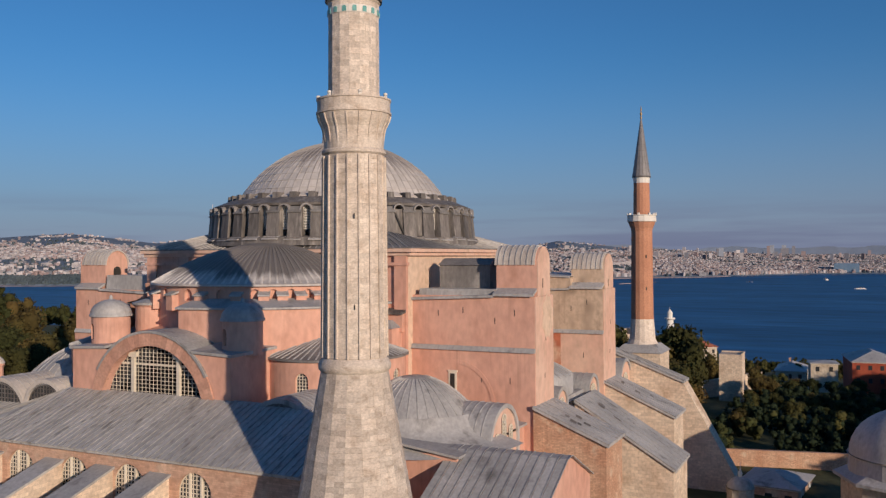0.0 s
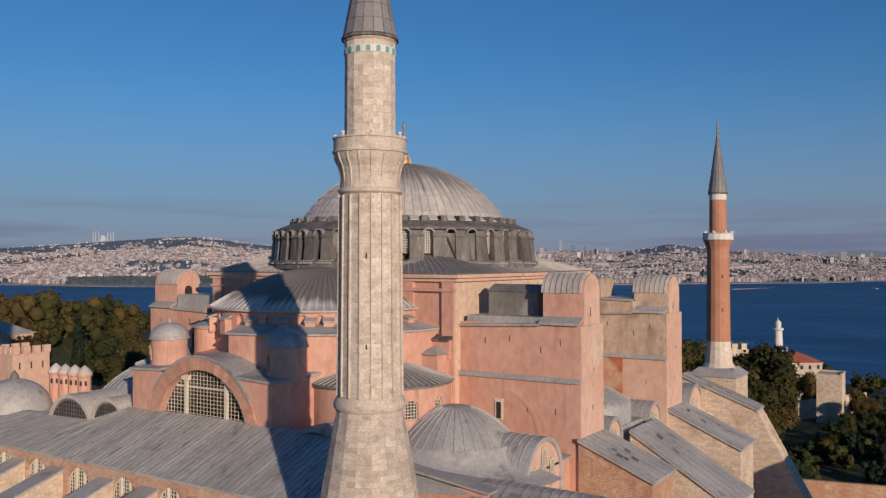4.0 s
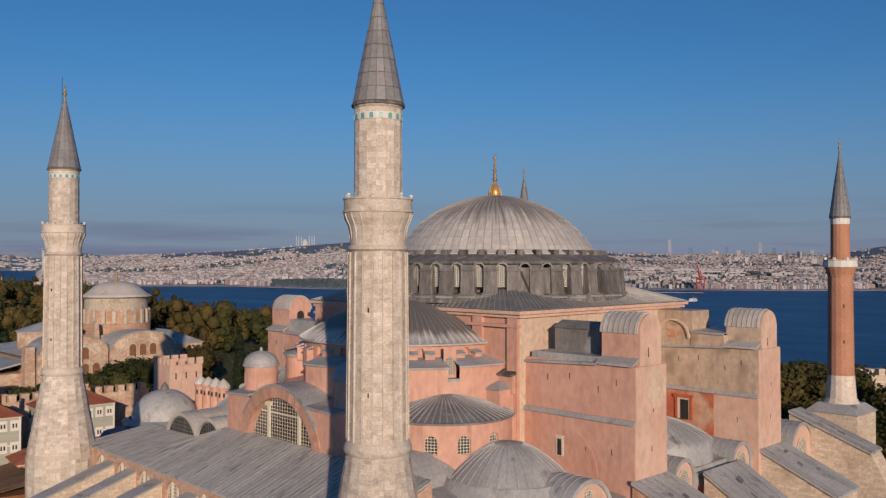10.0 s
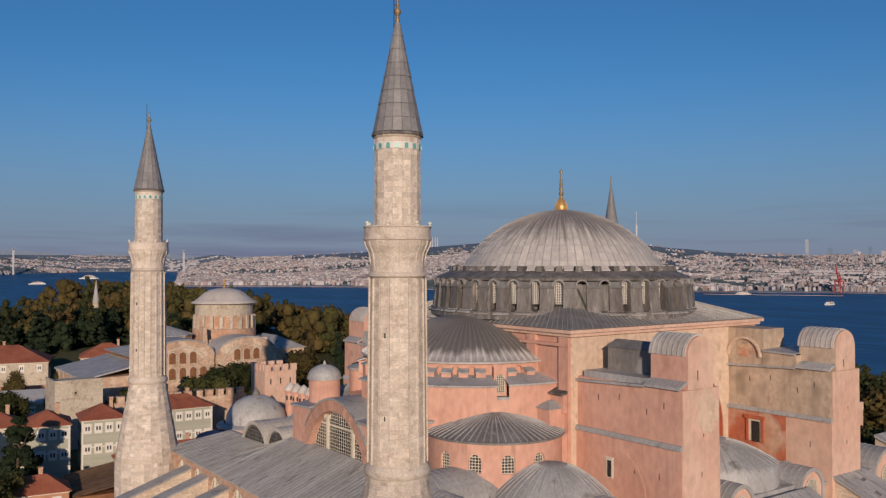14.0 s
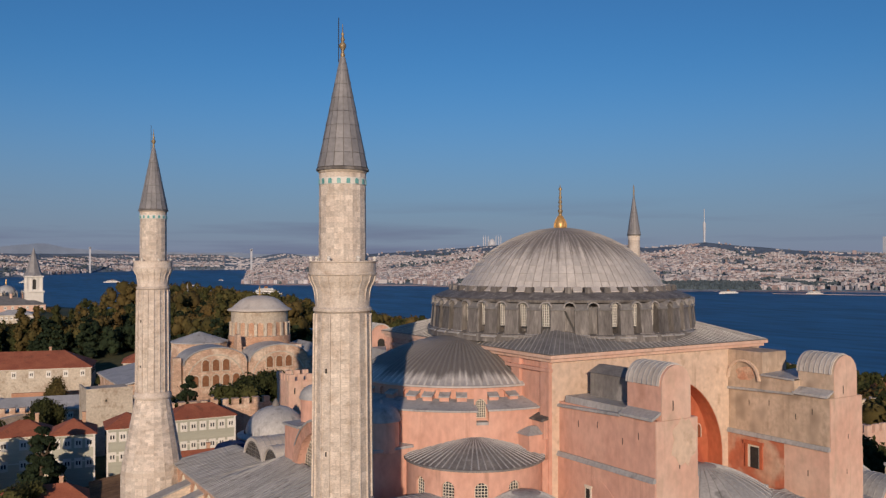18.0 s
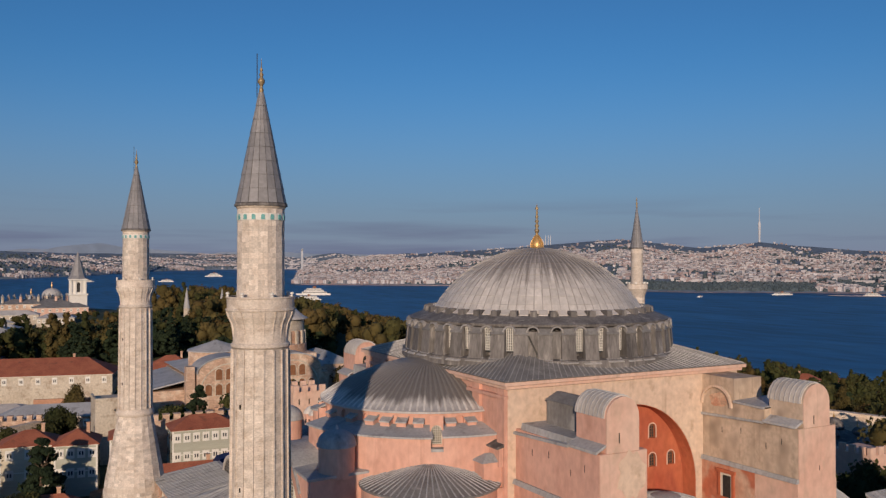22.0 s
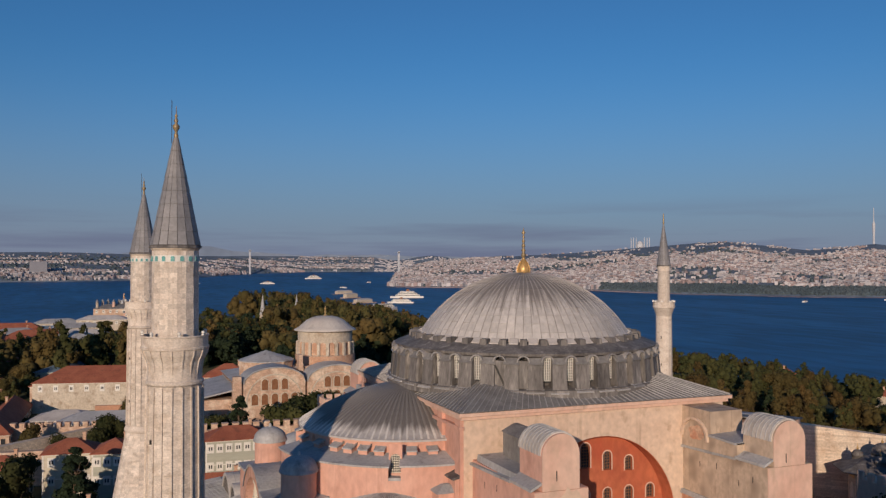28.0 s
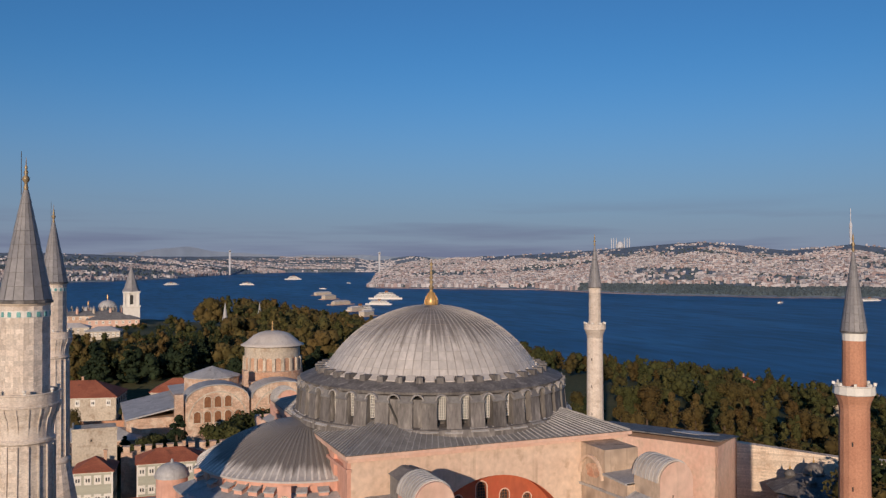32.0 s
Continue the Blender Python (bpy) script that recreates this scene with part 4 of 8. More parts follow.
# lattice windows in recesses of the curved wall
for a in (-66, 66):
    PW = ring(HC[0], HC[1], 17.0, math.pi)
    u = 17.0 * radians(a)
    part("recess_wall", pierced(u - 0.85, u + 0.85, 29.0, 35.0, [(u, 0.7, 31.4, 33.1)], PW, 0.5), PINK, mosque)
    part("sill", Shape().prism([(u - 0.72, 30.7), (u + 0.72, 30.7), (u + 0.72, 31.1), (u - 0.72, 31.1)], PW, -1.35, 0.1), LEAD, mosque, "sloping lead sill")
    part("apron", Shape().prism([(u - 0.8, 18.0), (u + 0.8, 18.0), (u + 0.8, 30.75), (u - 0.8, 30.75)], PW, -1.38, -0.9), PINK, mosque)
    lattice_window(mosque, u, 0.7, 31.4, 33.1, PW, 0.3, 0.3, 0.07)

# -- exedrae beside it --
for sy in (-1, 1):
    c, r = (-26.3, 15.75 * sy), 8.5
    mid = radians(237) if sy < 0 else radians(123)
    P2 = ring(c[0], c[1], r, mid)
    hh = [(r * radians(a - 8 * sy), 0.8, 23.3, 24.7) for a in (-58, -30, -3, 25)]
    part("wall", pierced(-r * radians(110), r * radians(110), 14, 26.9, hh, P2, 0.6, 0.7), PINK, mosque, "curved apse wall with lattice windows")
    for h in hh:
        lattice_window(mosque, *h, P2, 0.35, 0.36, 0.07)
    seamed_half_dome(c, r, 27.0, 2.5, mid - radians(112), mid + radians(112), 38, LEAD_MID, LEAD, "apse_roof", "low lead apse roof", 1.25)
    part("wall", Shape().box(-21.5, -18.6, 18.2 * sy - 3.2, 18.2 * sy + 3.2, 14, 26.5), PINK, mosque)
    b = part("buttress", Shape().box(-21.6, -18.6, 19.7 * sy - 1.2, 19.7 * sy + 1.2, 14, 29.6), PINK, mosque)
    part("coping", Shape().box(-21.9, -18.5, 19.7 * sy - 1.4, 19.7 * sy + 1.4, 29.6, 30.5, 1.3, 1.2), LEAD, b)
    b = part("buttress", Shape().box(-19.6, -18.6, 19.8 * sy - 1.5, 19.8 * sy + 1.5, 29, 31.5), PINK, mosque)
    part("coping", Shape().prism([(-20.0, 31.4), (-18.5, 32.0), (-18.5, 31.5), (-20.0, 31.2)], lambda a, q, d: (a, d, q), 19.8 * sy - 1.7, 19.8 * sy + 1.7), LEAD_DARK, b)

# -- west gable block with the great window --
GX, GY0, GY1 = -40.6, -11.8, 11.9
GCY = -0.45
WZ, WR, ORR = 20.7, 7.75, 9.35
s = Shape()
# wall face with the segment window cut out
rim = [(GCY + WR * math.cos(radians(164 - 148 * i / 24)), WZ + WR * math.sin(radians(164 - 148 * i / 24))) for i in range(25)]


def gable_top(y):
    y -= GCY
    return max(27.8, WZ + math.sqrt(max(0.0, ORR * ORR - y * y))) if abs(y) < ORR else 27.8


for y0, y1 in ((GY0, rim[0][0]), (rim[-1][0], GY1)):
    for i in range(8):
        a, b = y0 + (y1 - y0) * i / 8, y0 + (y1 - y0) * (i + 1) / 8
        s.quad((GX, a, 14), (GX, b, 14), (GX, b, gable_top(b)), (GX, a, gable_top(a)))
for (a, za), (b, zb) in zip(rim, rim[1:]):
    s.quad((GX, a, za), (GX, b, zb), (GX, b, gable_top(b)), (GX, a, gable_top(a)))
    s.quad((GX, a, za), (GX, b, zb), (GX + 1.2, b, zb), (GX + 1.2, a, za))
for y in (GY0, GY1):
    s.quad((GX, y, 14), (-33, y, 14), (-33, y, 27.8), (GX, y, 27.8))
gable = part("gable_wall", s.mesh("gable_wall", PINK), PINK, mosque, "west gable wall with a great half-round window")
# brick arch band
ARCH_BAND = surface("arch_band_render", (0.55, 0.32, 0.24), (0.49, 0.27, 0.20), 0.4, 3.0, 0.9, 0.2, vary=0.12, fine=0.15)
for i in range(28):
    s = Shape()
    a, b = radians(168 - 156 * i / 28), radians(168 - 156 * (i + 0.985) / 28)
    s.prism([(WR * math.cos(a), WZ + WR * math.sin(a)), (WR * math.cos(b), WZ + WR * math.sin(b)), (ORR * math.cos(b), WZ + ORR * math.sin(b)), (ORR * math.cos(a), WZ + ORR * math.sin(a))], lambda p, q, d: (GX + d, GCY + p, q), -0.16, 0.3)
    part("voussoir", s, ARCH_BAND, gable)
# window
s = Shape()
WY = 7.45
put = lambda u, z, d: (GX + d, GCY + u, z)
for i in range(27):
    y = -WY + 2 * WY * i / 26
    s.prism([(y - 0.028, 22.4), (y + 0.028, 22.4), (y + 0.028, WZ + math.sqrt(WR * WR - y * y)), (y - 0.028, WZ + math.sqrt(WR * WR - y * y))], put, 0.93, 0.98)
for j in range(14):
    z = 22.6 + 0.45 * j
    if z < WZ + WR - 0.1:
        h = math.sqrt(WR * WR - (z - WZ) ** 2)
        w = 0.055 if j != 8 else 0.24
        s.prism([(-h, z - w / 2), (h, z - w / 2), (h, z + w / 2), (-h, z + w / 2)], put, 0.92, 0.99)
win = part("window", s, LATTICE, gable, "half-round window with a fine pale lattice")
for y in (-3.4, 3.4):
    part("mullion", Shape().prism([(y - 0.22, 22.3), (y + 0.22, 22.3), (y + 0.22, 27.4), (y - 0.22, 27.4)], put, 0.6, 0.95).prism([(y - 0.55, 27.0), (y + 0.55, 27.0), (y + 0.7, 27.6), (y - 0.7, 27.6)], put, 0.5, 0.95), LATTICE, win, "stone column mullion")
part("pane", Shape().quad(*[(GX + 1.05, y, z) for y, z in [(GCY - 7.6, 22)] + rim[::-1] + [(GCY + 7.6, 22)]]).mesh("pane", GLASS), GLASS, win)
# lead vault behind the gable and side roofs
s = Shape()
n = 20
for i in range(n):
    a, b = radians(150 - 120 * i / n), radians(150 - 120 * (i + 1) / n)
    R2 = ORR + 0.15
    s.quad((GX - 0.3, GCY + R2 * math.cos(a), WZ + R2 * math.sin(a)), (GX - 0.3, GCY + R2 * math.cos(b), WZ + R2 * math.sin(b)), (-33.4, GCY + R2 * math.cos(b), WZ + R2 * math.sin(b)), (-33.4, GCY + R2 * math.cos(a), WZ + R2 * math.sin(a)))
    s.quad((GX - 0.3, GCY + R2 * math.cos(a), WZ + R2 * math.sin(a)), (GX - 0.3, GCY + R2 * math.cos(b), WZ + R2 * math.sin(b)), (GX - 0.3, GCY + (R2 - .3) * math.cos(b), WZ + (R2 - .3) * math.sin(b)), (GX - 0.3, GCY + (R2 - .3) * math.cos(a), WZ + (R2 - .3) * math.sin(a)))
part("vault_roof", s.mesh("vault_roof", LEAD, True), LEAD, mosque, "lead barrel roof behind the gable")
for sy in (-1, 1):
    s = Shape()
    slab_roof(s, [(GX - 0.3, 6.4 * sy, 28.2), (GX - 0.3, 12.2 * sy, 27.95), (-33, 12.2 * sy, 28.2), (-33, 6.4 * sy, 29.0)], 0.3)
    part("side_roof", s, LEAD, mosque)
    # stair turret
    tx, ty = -36.5, 10.1 * sy
    TP = ring(tx, ty, 2.25, math.pi)
    tur = part("turret", pierced(-2.25 * math.pi, 2.25 * math.pi, 27.5, 31.4, [(-1.0, 0.5, 28.6, 30.0)], TP, 0.4, 0.5), PINK, mosque, "round rose turret with a lead cap")
    part("opening", Shape().box(tx - 1.3, tx + 1.3, ty - 1.3, ty + 1.3, 27.6, 31.2), DARK, tur)
    part("cap", Shape().lathe([(2.5, 31.3), (2.5, 31.55)] + [(2.4 * math.cos(radians(9 * i)), 31.6 + 1.75 * math.sin(radians(9 * i))) for i in range(10)] + [(0.22, 33.4), (0.2, 33.7), (0.02, 33.9)], 24, (tx, ty)), LEAD, tur, "domed lead cap", True)

# -- narthex: long lead roof and its west wall --
NY0, NY1 = -28.0, 35.5
for ya, yb, za, zb, n in ((NY0, 12.6, 23.0, 23.0, 51), (12.6, 20.0, 23.0, 20.7, 9), (20.0, NY1, 20.7, 20.4, 19)):
    part("roof_deck", slab_roof(Shape(), [(-50.9, ya, 18.95), (-50.9, yb, 18.95), (-40.0, yb, zb), (-40.0, ya, za)], 0.25), LEAD_ROOF, mosque, "long lead roof over the porch")
    seamed_roof(mosque, (-51.0, ya, 18.97), (-51.0, yb, 18.97), (-40.6, yb, zb - 0.02), (-40.6, ya, za - 0.02), n, LEAD_ROOF)
hol = [(y, 2.15, 12.0, 15.75) for y in (-15.4, -7.0, 0.6, 8.6, 16.6, 23.4, 30.2)]
part("wall", pierced(NY0, NY1, 0, 18.8, hol, west(-50.3), 0.7), PORCH, mosque, "brick and render porch wall with arched windows")
for h in hol:
    lattice_window(mosque, *h, west(-50.3), 0.45, 0.42, 0.09, posts=2)
s = Shape()
s.quad((-50.3, NY1, 0), (-40, NY1, 0), (-40, NY1, 20.3), (-50.3, NY1, 18.8))
s.quad((-50.3, NY0, 0), (-40, NY0, 0), (-40, NY0, 22.7), (-50.3, NY0, 18.8))
s.quad((-40.4, NY0, 0), (-40.4, 12.6, 0), (-40.4, 12.6, 22.7), (-40.4, NY0, 22.7))
s.quad((-40.4, 12.6, 0), (-40.4, NY1, 0), (-40.4, NY1, 20.2), (-40.4, 12.6, 20.2))
part("wall", s.mesh("wall", PORCH), PORCH, mosque, "brick end wall")
for y in (3.4, -3.8, -11.2, 12.6, 20.2, 27.0):
    b = part("flying_buttress", Shape().prism([(-50.3, 10.0), (-50.3, 17.2), (-64.5, 12.6), (-64.5, 0.0), (-60.5, 0.0), (-60.5, 8.0), (-57.0, 10.0), (-53.0, 10.4)], lambda a, q, d: (a, y + d, q), -1.1, 1.1), RUBBLE, mosque, "flying buttress of brick and stone")
    part("coping", slab_roof(Shape(), [(-64.9, y - 1.35, 12.75), (-64.9, y + 1.35, 12.75), (-50.3, y + 1.35, 17.5), (-50.3, y - 1.35, 17.5)], 0.25), LEAD, b, "lead coping")

# -- body of aisles and galleries --
for sy in (-1, 1):
    s = Shape()
    s.box(-36.5, 34.0, min(21.0 * sy, 36.6 * sy), max(21.0 * sy, 36.6 * sy), 0, 18.6)
    part("aisle_body", s, PINK, mosque, "rose-rendered gallery wall")
    part("aisle_roof", slab_roof(Shape(), [(-37, 37.0 * sy, 18.7), (34.4, 37.0 * sy, 18.7), (34.4, 21.5 * sy, 20.6), (-37, 21.5 * sy, 20.6)], 0.25), LEAD, mosque, "lead aisle roof")
part("nave_body", Shape().box(-40.4, 33, -21.2, 21.2, 0, 18.4), PINK, mosque)
# eastern half dome
part("half_dome", Shape().lathe([(13.0, 14), (13.0, 34.0)] + half_profile(13.0, 34.2, 4.6), 32, (20.6, 3), -math.pi / 2, math.pi / 2), LEAD, mosque, "eastern half dome", True)


# -- great buttress towers --
def tower(x0, x1, yf, yb, z_low, z_top, mats, side_ledge=27.2, foot=None):
    """A buttress tower: x0..x1 wide, from its front yf back to yb, with a vaulted lead top towards the front."""
    face, side = mats
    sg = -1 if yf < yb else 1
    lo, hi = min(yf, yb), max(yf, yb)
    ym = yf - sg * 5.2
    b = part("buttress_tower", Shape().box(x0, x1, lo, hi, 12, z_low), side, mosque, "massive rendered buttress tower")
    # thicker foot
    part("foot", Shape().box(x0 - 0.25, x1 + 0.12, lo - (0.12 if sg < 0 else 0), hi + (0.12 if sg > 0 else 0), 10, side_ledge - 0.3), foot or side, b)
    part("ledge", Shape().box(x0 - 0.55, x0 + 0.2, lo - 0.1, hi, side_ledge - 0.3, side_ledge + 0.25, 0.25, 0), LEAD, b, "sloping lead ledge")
    # front slab; on the south towers its sunlit paleness is put into the colour
    part("front_face", Shape().box(x0 + 0.02, x1 - 0.02, yf - 0.14 if sg < 0 else yf, yf if sg < 0 else yf + 0.14, 12, z_low - 0.05), face, b, "rendered front, sunlit tone painted on the south towers")
    # step roofs
    s = Shape()
    slab_roof(s, [(x0 - 0.4, ym, z_low + 0.12), (x1 + 0.3, ym, z_low + 0.3), (x1 + 0.3, yb, z_low + 0.3), (x0 - 0.4, yb, z_low - 0.35)], 0.3)
    part("roof", s, LEAD, b, "lead roof")
    s = Shape()
    slab_roof(s, [(x0 - 0.45, yf, z_low + 0.9 - 0.6), (x0 + 1.6, yf, z_low + 1.3), (x0 + 1.6, ym, z_low + 1.3), (x0 - 0.45, ym, z_low + 0.3)], 0.3)
    part("roof", s, LEAD, b, "lead step roof")
    # vaulted head
    vx0, vx1 = x0 + 0.9, x1 - 1.1
    r = (vx1 - vx0) / 2
    xc = (vx0 + vx1) / 2
    zs = z_top - r
    out = [(vx1, z_low), (vx1, zs)] + [(xc + a, zs + c) for a, c in arc(r, 14)][1:-1] + [(vx0, zs), (vx0, z_low)]
    h = part("vaulted_head", Shape().prism(out, lambda a, q, d: (a, d, q), min(yf, ym), max(yf, ym)), side, b, "round-topped head")
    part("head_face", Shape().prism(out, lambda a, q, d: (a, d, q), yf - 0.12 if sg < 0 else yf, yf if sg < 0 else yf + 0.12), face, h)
    yl0, yl1 = (yf + 0.25, ym + 0.2) if sg < 0 else (ym - 0.2, yf - 0.25)

    def shell(ra, rb, y0, y1):
        loop = [(xc + a, zs + c) for a, c in arc(ra, 14)] + [(xc + a, zs + c) for a, c in arc(rb, 14)][::-1]
        s = Shape()
        m = 15
        k = len(s.v)
        for y in (y0, y1):
            s.v += [(a, y, c) for a, c in loop]
        for i in range(2 * m):
            i2 = (i + 1) % (2 * m)
            s.f.append((i, i2, 2 * m + i2, 2 * m + i))
        for i in range(m - 1):
            s.f += [(i, i + 1, 2 * m - 2 - i, 2 * m - 1 - i), tuple(2 * m + x for x in (i, i + 1, 2 * m - 2 - i, 2 * m - 1 - i))]
        return s

    sheet = part("vault_sheet", shell(r + 0.14, r - 0.05, yl0, yl1), LEAD_PALE, h, "pale lead vault covering")
    for k in range(7):
        y = yl0 + (yl1 - yl0) * (k + 0.3) / 7
        part("seam", shell(r + 0.22, r + 0.1, y, y + 0.09), LEAD, h)
    # slit windows
    for k, (dx, z) in enumerate(((0.4, z_top - 5.0), (0.55, z_low - 5.5), (0.5, z_low - 10))):
        yy = yf - 0.17 if sg < 0 else yf + 0.03
        part("slit", Shape().box(x0 + (x1 - x0) * dx - 0.055, x0 + (x1 - x0) * dx + 0.055, yy, yy + 0.14, z, z + (1.1 if k == 0 else 0.6)), DARK, b)
    for fy, z in ((0.25, z_low - 2.6), (0.45, z_low - 2.2), (0.7, z_low - 3.4), (0.85, z_low - 2.4), (0.6, z_low - 10.5), (0.82, z_low - 10.5)):
        y = yb + (yf - yb) * fy
        xs = x0 - 0.02 if z > side_ledge else x0 - 0.27
        part("slit", Shape().box(xs, xs + 0.1, y - 0.05, y + 0.05, z, z + 0.75), DARK, b)
    return b


# south fronts take the painted sunlit tone, the sides their own colour
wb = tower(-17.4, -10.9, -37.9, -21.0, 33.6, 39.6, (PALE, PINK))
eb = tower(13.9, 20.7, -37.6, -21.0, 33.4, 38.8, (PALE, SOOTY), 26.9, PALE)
ntw = tower(-17.4, -10.9, 37.9, 21.0, 33.6, 39.6, (PINK, PINK))
nte = tower(13.9, 20.7, 37.6, 21.0, 33.4, 38.8, (PINK, PINK), 26.9)
for tw_, x_ in ((ntw, -17.2), (nte, 14.1)):
    part("roof_box", Shape().box(x_, x_ + 6, 22.6, 31.8, 33.3, 35.8, 0.1, 0.1), LEAD, tw_, "lead-clad roof box")
    part("arched_opening", Shape().prism([(-0.7, 34.6), (0.7, 34.6), (0.7, 36.4)] + [(a, 36.4 + c) for a, c in arc(0.7, 8)][1:-1] + [(-0.7, 36.4)], lambda a, q_, d: (x_ + 3 + a, 32.68 + d, q_), -0.1, 0.1), DARK, tw_, "dark arched opening")
# lead-clad hatch and roof boxes between tower and cube
s = arch_band(2.5, 2.8, lambda p, q, d: (13.7 + d, -24.4 + p, 34.4 + q), -0.3, 0.1)
part("blind_arch", s, BEIGE, eb, "blind arch with flaking rust plaster")
part("roof_step", Shape().box(13.6, 20.9, -32.6, -27.4, 33.3, 35.3, 0.1, 0), SOOTY, eb)
part("roof", slab_roof(Shape(), [(13.4, -32.6, 35.35), (21.1, -32.6, 35.6), (21.1, -27.5, 35.8), (13.4, -27.5, 35.5)], 0.25), LEAD, eb, "lead step roof")
part("roof_box", Shape().box(-17.2, -11.2, -33.0, -22.4, 33.4, 34.4, 0.1, 0.1), LEAD, wb, "lead-clad roof box")
part("roof_hut", Shape().box(-14.4, -11.0, -31.0, -24.0, 34.3, 37.3).box(-14.6, -10.8, -31.2, -23.8, 37.3, 38.2, 1.6, 0.2), LEAD_MID, wb, "dark lead-clad roof hut")
part("roof_block", Shape().box(13.75, 19.0, -27.5, -21.4, 33.0, 38.4, 0.05, 0.1), SOOTY, eb, "stained block against the cube")
part("doorway", Shape().box(-17.75, -17.2, -27.85, -26.75, 21.9, 24.2).box(-17.78, -17.3, -27.95, -26.65, 24.2, 24.4), LATTICE, wb, "pale door surround")
part("door", Shape().box(-17.80, -17.3, -27.6, -27.0, 22.0, 24.0), DARK, wb, "dark doorway")
s = arch_band(4.8, 5.3, lambda p, q, d: (-17.65 + d, -27.6 + p, 20.4 + q), -0.06, 0.2, 24)
part("blind_arch", s, PINK, wb, "blind arch in the render")
part("plaster_patch", Shape().prism([(-0.2 + 1.9 * math.cos(t * 0.3) * (1 + 0.18 * math.sin(t * 1.7)), 2.6 * math.sin(t * 0.3) * (1 + 0.14 * math.sin(t * 2.3))) for t in range(21)], lambda a, q_, d: (-12.9 + a, -38.06 + d, 31.0 + q_), -0.012, 0.02), BEIGE, wb, "bare cream plaster where the rose render has gone")
part("red_patch", Shape().box(13.62, 13.9, -31.0, -21.7, 20.0, 26.5), RED_WORN, eb, "worn orange-red render beside the tympanum")
part("rust_patch", Shape().prism([(1.5 * math.cos(t * 0.35) * (1 + 0.12 * math.sin(t * 2.1)), 1.0 * math.sin(t * 0.35) * (1 + 0.15 * math.sin(t * 1.3))) for t in range(18)], lambda a, q_, d: (13.72 + d, -24.6 + a, 35.2 + q_), -0.02, 0.1), FLAKED, eb, "flaking rust plaster")
part("doorway", Shape().box(13.4, 14.0, -27.6, -27.2, 22.3, 25.5).box(13.4, 14.0, -25.2, -24.8, 22.3, 25.5).box(13.3, 14.0, -27.8, -24.6, 25.5, 25.95), RED, eb, "red-brown door surround")
part("reveal", Shape().box(13.5, 13.8, -27.2, -25.2, 22.3, 25.5), LATTICE, eb, "pale door reveal")
part("door", Shape().box(13.42, 13.7, -27.0, -25.7, 22.3, 25.2), DARK, eb, "dark doorway")


# -- vaulted bays of the south gallery --
def barrel(xc, r, y0, y1, zs, windows, wall=PINK, roof=LEAD, parent=mosque, turned=False, bars=None):
    """A lead barrel roof running back from an arched front at y0."""
    lay = (lambda a, q, d: (d, a, q)) if turned else (lambda a, q, d: (a, d, q))
    out = [(xc + r, zs - 5), (xc + r, zs)] + [(xc + a, zs + c) for a, c in arc(r, 14)][1:-1] + [(xc - r, zs), (xc - r, zs - 5)]
    front = part("arched_front", Shape().prism(out, lay, y0, y0 + 0.7), wall, parent, "arched front with lattice windows")
    for c, w, sill, spring in windows:
        lattice_window(front, c, w, sill, spring, west(y0) if turned else south(y0), -0.06, 0.3 if not turned else 0.55, 0.09, frame_mat=bars)
    R = r + 0.3

    def shell(ra, rb, ya, yb, skirt=0.0):
        o = ([(xc + ra, zs - skirt)] if skirt else []) + [(xc + a, zs + c) for a, c in arc(ra, 16)] + ([(xc - ra, zs - skirt)] if skirt else [])
        n_ = ([(xc + rb, zs - skirt)] if skirt else []) + [(xc + a, zs + c) for a, c in arc(rb, 16)] + ([(xc - rb, zs - skirt)] if skirt else [])
        s, m = Shape(), len(o)
        for y in (ya, yb):
            s.v += [lay(a, c, y) for a, c in o + n_]
        for i in range(m - 1):
            s.f += [(i, i + 1, 2 * m + i + 1, 2 * m + i), (m + i, m + i + 1, 3 * m + i + 1, 3 * m + i),
                    (i, i + 1, m + i + 1, m + i), (2 * m + i, 2 * m + i + 1, 3 * m + i + 1, 3 * m + i)]
        s.f += [(0, m, 3 * m, 2 * m), (m - 1, 2 * m - 1, 4 * m - 1, 3 * m - 1)]
        return s

    roof_ob = part("barrel_roof", shell(R, r - 0.2, y0 - 0.25, y1, 4.0), roof, parent, "lead barrel roof")
    k = int((y1 - y0) / 0.85)
    for i in range(1, k):
        y = y0 + (y1 - y0) * i / k
        part("seam", shell(R + 0.06, R - 0.05, y, y + 0.07), LEAD, roof_ob)


def low_dome(c, r, z0, h, n=36, parent=mosque, label="low lead dome"):
    d = part("small_dome", Shape().lathe([(r, z0 - 2.5)] + half_profile(r, z0, h), 40, c), LEAD, parent, label, True)
    seams_round(d, c, half_profile(r, z0, h, 9)[:-2], [math.tau * i / n for i in range(n)], LEAD, 0.05, 0.08)


LUNETTE = surface("grey_lunette_lead", (0.20, 0.20, 0.205), (0.26, 0.255, 0.255), 0.4, 3.0, 0.6, 0.1, fine=0.2)
low_dome((-26.5, -26.7), 7.5, 20.3, 4.6)
barrel(-25.2, 4.1, -37.0, -28.0, 17.7, [(-25.2, 0.6, 16.6, 20.4), (-27.2, 0.55, 16.6, 18.6), (-23.2, 0.55, 16.6, 19.0)], PALE)
